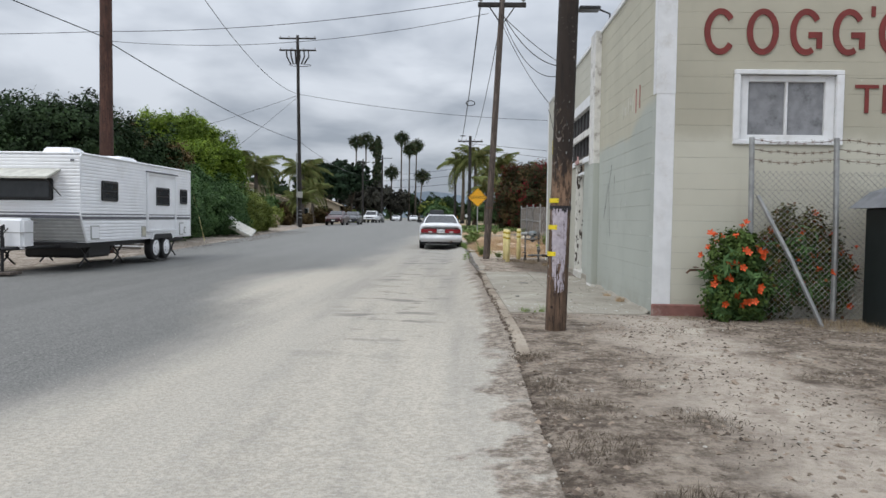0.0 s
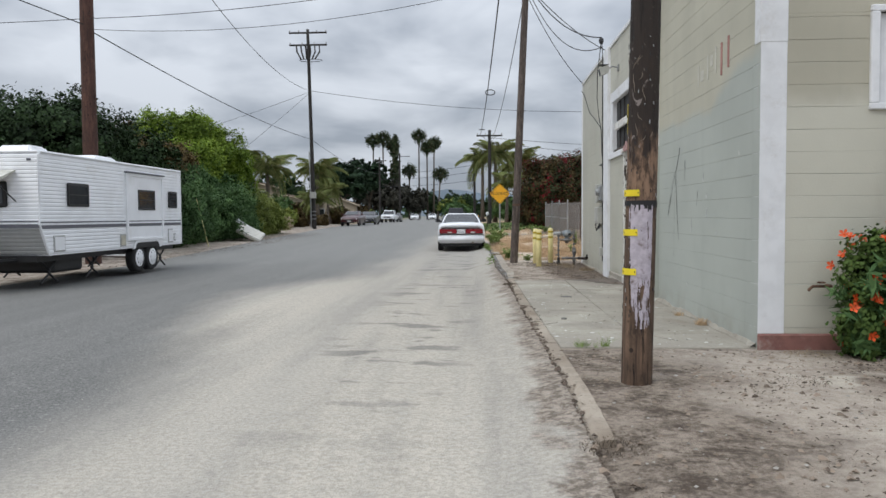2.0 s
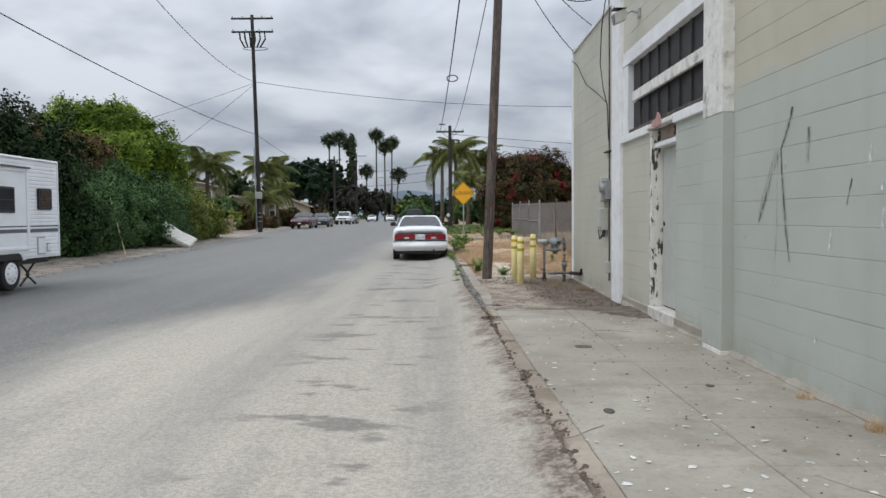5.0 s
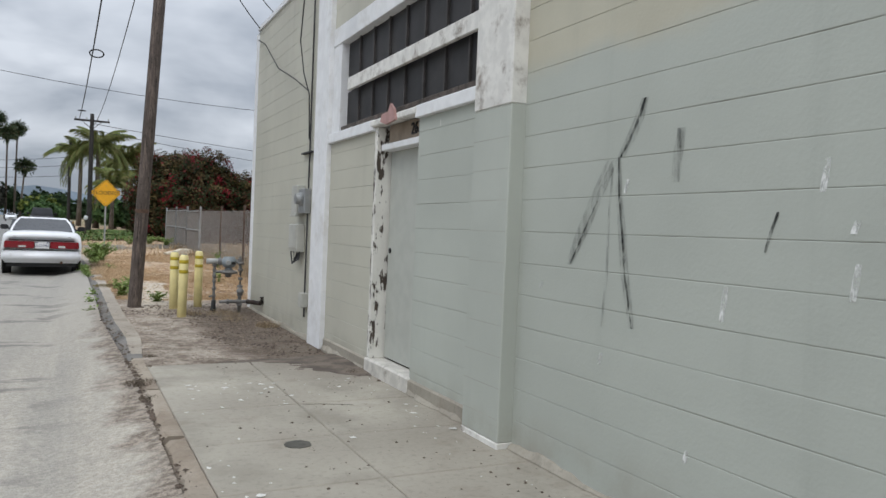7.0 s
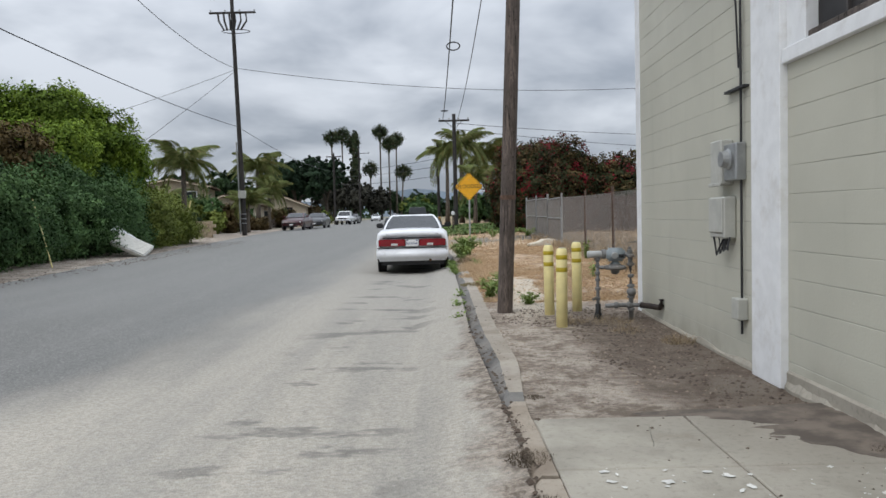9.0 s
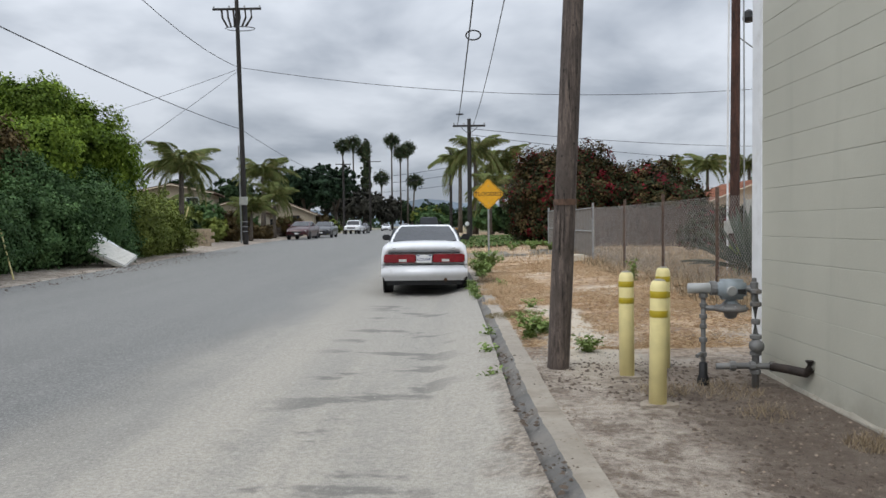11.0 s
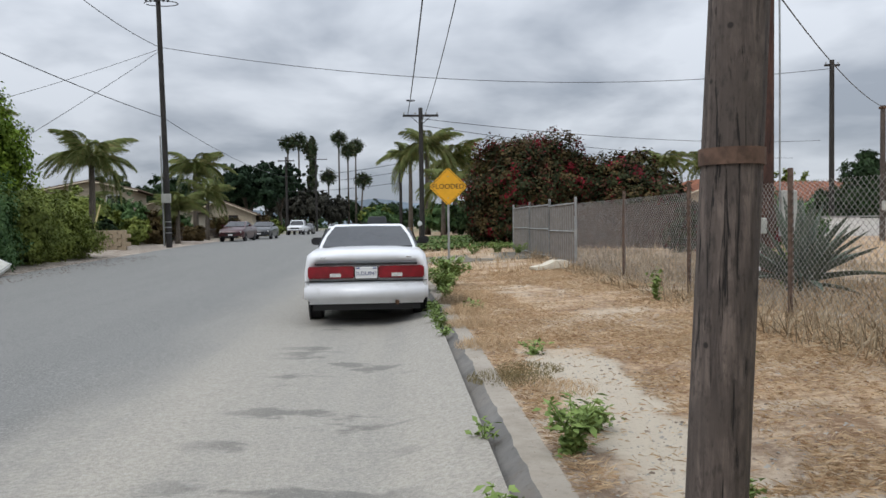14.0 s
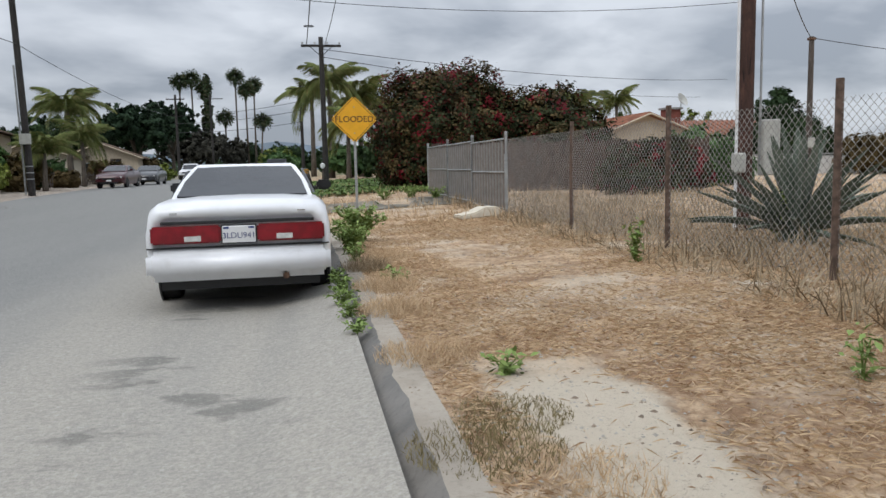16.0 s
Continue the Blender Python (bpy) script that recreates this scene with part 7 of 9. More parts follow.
# far trees down the road
for k, (x, y, zc, r, mat, label) in enumerate((
        (-27.0, 150, 8.5, 4.6, M_PINE, "broad dark pine tree"), (-22.5, 156, 9.8, 4.2, M_PINE, "broad dark pine tree"), (-31, 158, 8.0, 4.5, M_PINE, "broad dark pine tree"),
        (-21.5, 188, 7.0, 4.8, M_BROWNTREE, "dark leafless-looking tree under the palms"), (-26.5, 186, 6.5, 4.6, M_BROWNTREE, "dark leafless-looking tree under the palms"), (-16.8, 190, 5.6, 4.0, M_BROWNTREE, "dark leafless-looking tree under the palms"),
        (-13.0, 205, 4.5, 3.2, M_DARKLEAF, "dark tree at the roadside"), (-9.5, 330, 6.5, 7.0, M_DARKLEAF, "distant green tree beyond the road"), (-24, 345, 7, 8.0, M_DARKLEAF, "distant green tree beyond the road"), (-2, 320, 5.5, 6.0, M_DARKLEAF, "distant green tree beyond the road"), (-36, 140, 6.5, 4.5, M_DARKLEAF, "dark green garden tree behind houses"), (-33, 110, 4.8, 3.4, M_DARKLEAF, "dark green garden tree behind houses"), (-27, 92, 4.0, 2.6, M_DARKLEAF, "dark green garden tree behind houses"))):
    bl = [(x + r * 0.55 * math.cos(a * 2.1 + k), y + r * 0.4 * math.sin(a * 2.1 + k), zc + r * 0.35 * math.sin(a * 1.7 + k), r * 0.62, r * 0.6, r * 0.5) for a in range(6)]
    tree("tree", (x, y, 0.5), bl, 9000 if y < 250 else 5000, 0.045 * r + 0.12, mat, label, trunk_r=0.3, group="far trees")
tree("tree", (-22.0, 198, 0.5), [(-22, 198, 6 + 3.0 * k, 1.7 - 0.18 * k, 1.7 - 0.18 * k, 2.2) for k in range(6)], 9000, 0.32, M_FANPALM, "slim tall dark conifer among the palms", trunk_r=0.3)

# bougainvillea and right-hand trees
boug = [(6.3, 54.4, 2.9, 2.75, 2.4, 2.3), (4.8, 54.0, 1.7, 1.35, 1.7, 1.7), (8.2, 54.4, 2.2, 1.7, 2.0, 2.2), (6.4, 54.2, 3.9, 1.9, 1.8, 1.25), (5.0, 53.6, 2.9, 1.5, 1.5, 1.5), (6.6, 53.0, 1.2, 2.4, 1.5, 1.3), (7.9, 53.8, 3.2, 1.3, 1.4, 1.2)]
tree("bougainvillea", (7.2, 54, 0.35), boug, 90000, 0.085, M_BOUG, "huge rounded bougainvillea with dull red bracts", "bougainvillea", 0.2, extra=((M_BOUGRED, 22000, 0.085, "blossom"), (M_BOUGBR, 24000, 0.085, "dry_foliage")))
boug2 = [(10.2, 53, 2.6, 1.8, 1.7, 1.8), (11.6, 52.8, 2.0, 1.5, 1.6, 1.6), (10.0, 52, 1.5, 1.8, 1.5, 1.4), (9.2, 53.4, 3.0, 1.3, 1.3, 1.2)]
tree("bougainvillea", (11.8, 52.8, 0.35), boug2, 34000, 0.10, M_BOUG, "olive-green bougainvillea with a few red bracts", "bougainvillea", 0.14, extra=((M_BOUGRED, 3500, 0.09, "blossom"), (M_BOUGBR, 9000, 0.09, "green_foliage")))
tree("bush", (10.8, 45.0, 0.3), [(10.8, 45.5, 1.0, 1.2, 0.9, 0.9), (12.2, 45.8, 1.1, 1.1, 0.9, 0.9)], 8000, 0.1, M_BOUG, "low bougainvillea bush with red bracts by the fence", "bougainvillea", 0.06, extra=((M_BOUGRED, 1800, 0.1, "blossom"),))
tree("bush", (14.6, 49.0, 0.3), [(14.6, 49, 1.3, 1.3, 1.2, 1.2), (16.0, 49.5, 1.1, 1.1, 1.1, 1.0)], 9000, 0.11, M_HEDGELEAF, "rounded dark green garden shrub", "bush", 0.07)
tree("tree", (28.5, 56.0, 0.3), [(28, 56, 1.5, 1.8, 1.6, 1.0), (31, 56.5, 1.6, 2.0, 1.6, 1.1), (34, 57, 1.6, 2.2, 2.0, 1.1), (37, 56, 1.6, 2.2, 2.0, 1.1)], 20000, 0.14, M_BOUGBR, "long olive-brown hedge behind the white wall", "hedge", 0.12)
tree("tree", (29.5, 66.0, 0.3), [(29.2, 66, 3.4, 1.5, 1.4, 1.7), (28.2, 65.5, 2.2, 1.6, 1.4, 1.5), (30.6, 66, 2.6, 1.7, 1.5, 1.7), (26.4, 65.0, 2.0, 1.4, 1.3, 1.3), (29.6, 66.2, 4.8, 0.8, 0.8, 1.0)], 26000, 0.12, M_DARKLEAF, "dark green garden tree beside the tiled house", trunk_r=0.16)
for k, (x, y, r) in enumerate(((5.5, 72, 1.6), (3.6, 78, 1.9), (7.6, 86, 2.5), (4.0, 98, 2.4), (12, 92, 3.4), (18, 104, 4), (27, 112, 4.2), (38, 108, 4.4), (50, 112, 4.6), (62, 110, 4.6), (-3.2, 128, 2.6), (-4.6, 150, 3.0), (-6.5, 175, 3.4))):
    bl = [(x + r * 0.5 * math.cos(a * 2.4 + k), y + r * 0.4 * math.sin(a * 2.4 + k), 0.5 + r * (0.75 + 0.22 * math.sin(a * 1.9 + k)), r * 0.62, r * 0.6, r * 0.52) for a in range(5)]
    tree("tree" if r > 2 else "bush", (x, y, 0.45), bl, 5200, 0.05 * r + 0.08, (M_DARKLEAF, M_HEDGELEAF, M_LIGHTHEDGE)[k % 3], "leafy green garden tree in the distance" if r > 2 else "leafy green garden bush beside houses", "tree" if r > 2 else "bush", 0.1 * r ** 0.5, "right-hand garden trees")


# ---- palms ----
def frond_mesh(name, length, droop, pairs, leaf, width=0.05, rng=None):
    """A feathered frond along +x that arches and droops."""
    rng = rng or RNG
    v, f = [], []
    prev = None
    for i in range(pairs + 1):
        u = i / pairs
        p = np.array([length * (u - 0.18 * droop * u ** 2), 0, length * (0.42 * u - droop * u ** 2.1)])
        w = width * (1 - 0.85 * u)
        j = len(v)
        v += [tuple(p + (0, -w * 0.5, 0)), tuple(p + (0, w * 0.5, 0)), tuple(p + (0, 0, -w * 0.6))]
        if prev is not None:
            f += [(prev, prev + 1, j + 1, j), (prev + 1, prev + 2, j + 2, j + 1), (prev + 2, prev, j, j + 2)]
        prev = j
        if i > 1:
            ll = leaf * math.sin(math.pi * min(u * 0.95 + 0.12, 1.0)) ** 0.6
            for s in (-1, 1):
                for rep in range(3):
                    a = rng.uniform(0.2, 0.65)
                    hang = rng.uniform(0.55, 1.15)
                    q = p + np.array([ll * a, s * ll * 0.8, -ll * hang])
                    m = p + np.array([ll * a * 0.5, s * ll * 0.5, -ll * hang * 0.25])
                    k = len(v)
                    ww = 0.020 * length / 2.4
                    v += [tuple(p), tuple(m + (ww, 0, 0.0)), tuple(q), tuple(m - (ww, 0, 0.0))]
                    f.append((k, k + 1, k + 2, k + 3))
    me = bpy.data.meshes.new(name)
    me.from_pydata(v, [], f)
    me.materials.append(M_FROND)
    return me


FRONDS = [frond_mesh("frond", 2.5, d, 40, 0.66) for d in (0.78, 1.12, 1.5)]


def queen_palm(base, crown_z, label, s=1.0, n=22, group="feather palms"):
    t = thing("palm_tree", pose(*base), label, "palm tree", group)
    h = crown_z - base[2]
    bm = tube(BM(), [(0, 0, -0.2), (0.03, 0, h * 0.3), (0.06, 0.02, h * 0.7), (0.05, 0.02, h)], [0.24 * s, 0.17 * s, 0.15 * s, 0.13 * s], 10)
    part("trunk", bm, M_TRUNK, t, smooth=True)
    for k in range(n):
        a = 137.5 * k + random.uniform(-14, 14)
        lift = random.uniform(-8, 40) if k % 3 else random.uniform(35, 62)
        o = new("frond", FRONDS[2 if lift < 8 else (1 if lift < 34 else 0)])
        o.parent = t
        sc = s * random.uniform(0.85, 1.2)
        o.matrix_basis = Matrix.Translation((0.05, 0.02, h)) @ pose(0, 0, 0, 0, -lift, a) @ Matrix.Diagonal((sc, sc, sc, 1))
    return t


queen_palm((-15.3, 59.2, 0.4), 4.9, "queen palm with arching yellow-green fronds")
queen_palm((-16.7, 82.4, 0.5), 6.1, "queen palm with arching yellow-green fronds", 1.25)
queen_palm((-15.0, 79.5, 0.5), 3.9, "short yellow-green queen palm", 0.9)
queen_palm((-13.9, 68.5, 0.5), 2.6, "short bushy queen palm beside the pole", 0.8)
queen_palm((-19.5, 56.0, 0.4), 6.3, "dark feather palm behind the hedge", 1.0)
queen_palm((-21.5, 72.0, 0.5), 3.0, "short feather palm in the garden", 0.9)
queen_palm((2.2, 79.0, 0.5), 7.6, "tall queen palm beside the pole", 1.2)
queen_palm((4.6, 83.0, 0.5), 6.7, "tall queen palm beside the pole", 1.2)
queen_palm((0.9, 92.0, 0.5), 7.8, "tall queen palm beside the road", 1.2)
queen_palm((6.6, 88.0, 0.5), 6.0, "queen palm in a garden", 1.2)
queen_palm((3.2, 74.0, 0.5), 4.2, "short queen palm with hanging fronds", 0.9)
queen_palm((10.5, 90.0, 0.5), 6.6, "queen palm in a garden", 1.1)
queen_palm((28.5, 100.0, 0.5), 7.6, "queen palm above the tiled roofs", 1.2)
queen_palm((33.5, 101.0, 0.5), 7.8, "queen palm above the tiled roofs", 1.2)
queen_palm((24.5, 99.0, 0.5), 7.2, "queen palm above the tiled roofs", 1.1)


def fan_palm(x, y, top, lean=0.0, s=1.0):
    t = thing("palm_tree", pose(x, y, 0.4), "very tall slim fan palm with a shaggy crown", "palm tree", "fan palms")
    h = top - 0.4
    part("trunk", tube(BM(), [(-lean * h, 0, -0.2), (-lean * h * 0.5, 0, h * 0.5), (0, 0, h)], [0.30, 0.19, 0.17], 8), M_TRUNK if lean else M_BARK, t, smooth=True)
    n = 900
    a = RNG.uniform(0, 6.28, n)
    el = np.clip(RNG.normal(0.05, 0.7, n), -1.4, 1.4)
    d = np.stack([np.cos(a) * np.cos(el), np.sin(a) * np.cos(el), np.sin(el)], 1)
    r = RNG.uniform(0.35, 1.0, (n, 1)) * (0.75 + 0.35 * np.sin(a * 3 + x)[:, None] ** 2)
    c = d * r * np.array([2.2, 2.2, 2.0]) * s + np.array([0, 0, h])
    # long pleated blades that point outwards
    t1 = d / np.linalg.norm(d, axis=1, keepdims=True)
    w1 = np.cross(t1, RNG.normal(size=(n, 3)))
    w1 /= np.linalg.norm(w1, axis=1, keepdims=True)
    L, W = 0.85 * s * RNG.uniform(0.6, 1.2, (n, 1)), 0.11 * s
    v = np.stack([c - t1 * L * 0.5, c + w1 * W, c + t1 * L * 0.5 - np.array([0, 0, 0.15]), c - w1 * W], 1)
    quads_obj("crown", v.reshape(-1, 3), M_FANPALM, t)
    k = 130
    z = RNG.uniform(-2.4, 0.0, k)
    a = RNG.uniform(0, 6.28, k)
    q = 0.42 * s * (1 + z / 4)
    quads_obj("dead_skirt", leaf_mesh(np.stack([q * np.cos(a), q * np.sin(a), h + z], 1), np.stack([np.cos(a), np.sin(a), 0.2 + 0 * a], 1), 0.22, 3.0), M_FANPALM, t)
    return t


for x, y, top, lean in ((-28.2, 201, 21.6, 0), (-25.3, 199, 22.0, 0), (-23.2, 203, 20.5, 0), (-15.9, 200, 22.6, 0), (-13.6, 198, 19.5, 0), (-12.0, 202, 20.8, 0.01), (-10.2, 200, 12.6, 0.07), (-18.5, 200, 13.5, 0)):
    fan_palm(x, y, top, lean)

# ---- agave ----
M_AGAVE = Nodes("agave_leaf")
M_AGAVE = M_AGAVE.done(M_AGAVE.mix(M_AGAVE.ramp(M_AGAVE.noise(2.2, 4.0, 0.6, (0.6, 3, 3)), 0.3, 0.7), (0.05, 0.072, 0.052), (0.125, 0.15, 0.115)), 0.65, 0.0, 0.2)


def agave_leaf(length, w, curve):
    bm = BM()
    rows = []
    for i in range(9):
        u = i / 8
        ww = w * (0.55 + 1.1 * u) * (1 - u ** 2.2) + 0.004
        c = Vector((length * u, 0, -curve * length * u * u))
        rows.append([bm.verts.new(c + Vector((0, -ww, 0.35 * ww))), bm.verts.new(c + Vector((0, 0, -0.12 * ww))), bm.verts.new(c + Vector((0, ww, 0.35 * ww))), bm.verts.new(c + Vector((0, 0, -0.55 * ww - 0.01)))])
    for p, q in zip(rows, rows[1:]):
        for k in range(4):
            bm.faces.new((p[k], p[(k + 1) % 4], q[(k + 1) % 4], q[k]))
    me = bpy.data.meshes.new("agave_leaf")
    bm.to_mesh(me)
    bm.free()
    me.materials.append(M_AGAVE)
    return me


AG = [agave_leaf(1.45, 0.085, c) for c in (0.03, 0.14, 0.30)]
ag = thing("agave", pose(7.08, 32.5, ground_z(7.08, 32.5)), "large spiky grey-green agave behind the chain-link fence", "agave")
for k in range(54):
    u = k / 53
    o = new("leaf", AG[0 if u < 0.4 else (1 if u < 0.75 else 2)])
    o.parent = ag
    s = random.uniform(0.66, 1.02)
    o.matrix_basis = pose(0, 0, 0.10, 0, -(82 - 68 * u ** 1.05 + random.uniform(-9, 9)), 137.5 * k + random.uniform(-12, 12)) @ Matrix.Diagonal((s, s, s, 1)) @ Matrix.Translation((0.05, 0, 0))
part("heart", lathe(BM(), [(0.22, -0.1), (0.25, 0.15), (0.10, 0.4)], 12), M_AGAVE, ag)


# ---- flowers by the gable ----
def nasturtium(base, blobs, nleaf, nflower, label, leaf=M_NAST):
    t = thing("flowering_bush", pose(*base), label, "flower bush", "nasturtiums")
    P, N = blob_points(blobs, nleaf, shell=0.6)
    quads_obj("foliage", leaf_mesh(P, N, 0.040, 1.1, 0.1), leaf, t)
    P, N = blob_points(blobs, nleaf // 2, shell=0.9)
    quads_obj("greenery", leaf_mesh(P * np.array([1, 1, 0.8]), N, 0.03, 6.0, 0.1), M_HEDGELEAF, t)
    P, N = blob_points(blobs, nflower, shell=0.05)
    for i in range(nflower):
        if P[i][2] < 0.1:
            continue
        bm = BM()
        for k in range(5):
            a = 1.257 * k
            lathe_pts = [(0, 0, 0), (0.036 * math.cos(a - 0.5), 0.036 * math.sin(a - 0.5), 0.014), (0.05 * math.cos(a), 0.05 * math.sin(a), 0.02), (0.036 * math.cos(a + 0.5), 0.036 * math.sin(a + 0.5), 0.014)]
            bm.faces.new([bm.verts.new(p) for p in lathe_pts])
        cyl(bm, (0, 0, -0.03), (0, 0, 0.012), 0.006, 0.014, 6)
        f = part("flower", bm, M_FLOWER, t, "orange-red flower")
        f.matrix_basis = Matrix.Translation(Vector(P[i]) + Vector((0, -0.05, 0.02))) @ Vector((N[i][0], N[i][1] - 0.9, N[i][2])).to_track_quat("Z", "Y").to_matrix().to_4x4()
    return t


nasturtium((4.47, 10.60, 0.10), [(0.0, 0, 0.78, 0.33, 0.2, 0.32), (-0.12, -0.02, 0.35, 0.22, 0.2, 0.35), (0.18, 0.0, 0.45, 0.25, 0.2, 0.4), (0.1, 0, 0.98, 0.22, 0.15, 0.18)], 10000, 70, "nasturtium bush with orange-red flowers by the fence post")
M_DRYNAST = foliage("half_dry_leaf", (0.05, 0.062, 0.02), (0.145, 0.135, 0.055), (0.16, 0.07, 0.03))
nasturtium((5.38, 10.79, 0.10), [(-0.05, 0.0, 1.05, 0.48, 0.08, 0.38), (0.3, 0.0, 0.6, 0.38, 0.08, 0.55), (-0.3, 0.0, 0.6, 0.36, 0.08, 0.55)], 11000, 34, "large half-dry nasturtium bush with orange flowers behind the chain-link", M_DRYNAST)


# ---- weeds, straw and litter ----
def weed(x, y, r, h, stems, label):
    """A few branching stems with loose leaves along them."""
    z = ground_z(x, y) if x > kerb_x(y) + kerb_w(y) or x < kerb_x(y) - 0.02 else road_z(y) + kerb_h(y)
    t = thing("weed", pose(x, y, z - 0.01), label, "weed", "kerbside weeds")
    P, N = [], []
    for k in range(stems):
        a = 2.4 * k + random.uniform(-0.4, 0.4)
        q, hh = r * random.uniform(0.35, 1.0), h * random.uniform(0.55, 1.0)
        tip = Vector((q * math.cos(a), q * math.sin(a), hh))
        mid = Vector((tip.x * 0.35, tip.y * 0.35, hh * 0.55))
        part("stem", tube(BM(), [(0, 0, -0.03), mid, tip], 0.0035 + 0.004 * h, 5), M_WEED, t)
        m = int(8 + 46 * h)
        for i in range(m):
            u = random.uniform(0.12, 1.0)
            c = mid.lerp(tip, u) if random.random() < 0.6 else Vector((0, 0, 0)).lerp(mid, u)
            P.append(tuple(c + Vector((random.gauss(0, 0.035), random.gauss(0, 0.035), random.gauss(0, 0.025)))))
            N.append((random.gauss(0, 0.5), random.gauss(0, 0.5), 1.0))
    P = np.array(P)
    P[:, 2] = np.maximum(P[:, 2], 0.01)
    tagged(quads_obj("foliage", leaf_mesh(P, np.array(N), 0.022 + 0.03 * min(h, 0.7), 2.3), M_WEED, t), kind="stuff")
    return t


for x, y, r, h, n in ((1.60, 35.9, 0.48, 0.62, 44), (1.40, 34.9, 0.34, 0.42, 30), (1.40, 33.4, 0.2, 0.3, 9), (1.72, 31.6, 0.2, 0.16, 8), (1.10, 31.9, 0.14, 0.16, 8), (1.15, 31.2, 0.14, 0.2, 9), (1.13, 30.5, 0.14, 0.16, 9), (1.17, 29.9, 0.12, 0.14, 8), (1.19, 29.3, 0.10, 0.12, 6),
                      (1.70, 24.9, 0.15, 0.32, 14), (1.90, 25.35, 0.17, 0.19, 16), (2.21, 24.05, 0.15, 0.18, 12), (1.21, 24.25, 0.08, 0.2, 10), (1.22, 23.1, 0.10, 0.16, 12), (1.24, 25.3, 0.06, 0.1, 4), (3.9, 47.0, 0.5, 0.45, 20), (4.5, 46.0, 0.4, 0.4, 18), (3.0, 46.5, 0.35, 0.35, 14), (4.4, 31.5, 0.08, 0.5, 5), (6.9, 32.6, 0.25, 0.8, 8), (3.72, 27.2, 0.07, 0.26, 4), (2.0, 28.0, 0.14, 0.14, 6)):
    weed(x, y, r, h, n, "leafy green weed growing at the kerb" if x < 2.2 else "leafy green weed on the dry lot")


def tuft(x, y, r, h, n, mat, label):
    """A low tuft of dry stalks."""
    z = litter_z(x, y)
    t = thing("grass_tuft", pose(x, y, z - 0.005), label, "grass tuft", "dry tufts")
    a, q = RNG.uniform(0, 6.28, n), r * np.sqrt(RNG.uniform(0, 1, n))
    p = np.stack([q * np.cos(a), q * np.sin(a), 0 * a], 1)
    lean = RNG.normal(size=(n, 2)) * 0.5
    L = h * RNG.uniform(0.4, 1.2, n) * (1 - 0.5 * q / r)
    d = np.stack([lean[:, 0] * L, lean[:, 1] * L, L], 1)
    b = RNG.uniform(0, 6.28, n)
    s = np.stack([np.cos(b), np.sin(b), 0 * b], 1) * 0.0028
    v = np.empty((n, 4, 3))
    v[:, 0], v[:, 1], v[:, 2], v[:, 3] = p - s, p + s, p + d * 0.6 + s * 0.7, p + d
    tagged(quads_obj("dry_grass", v.reshape(-1, 3), mat, t), kind="stuff")
    return t


def litter_z(x, y):
    k = kerb_x(y)
    if x < k + kerb_w(y):
        return road_z(y) + (0.05 * math.sin(math.pi * (x - left_x(y)) / (k - left_x(y))) if x < k else kerb_h(y) + 0.006)
    if 10.96 < y < 18.25 and x < WX:
        return 0.137
    return ground_z(x, y)


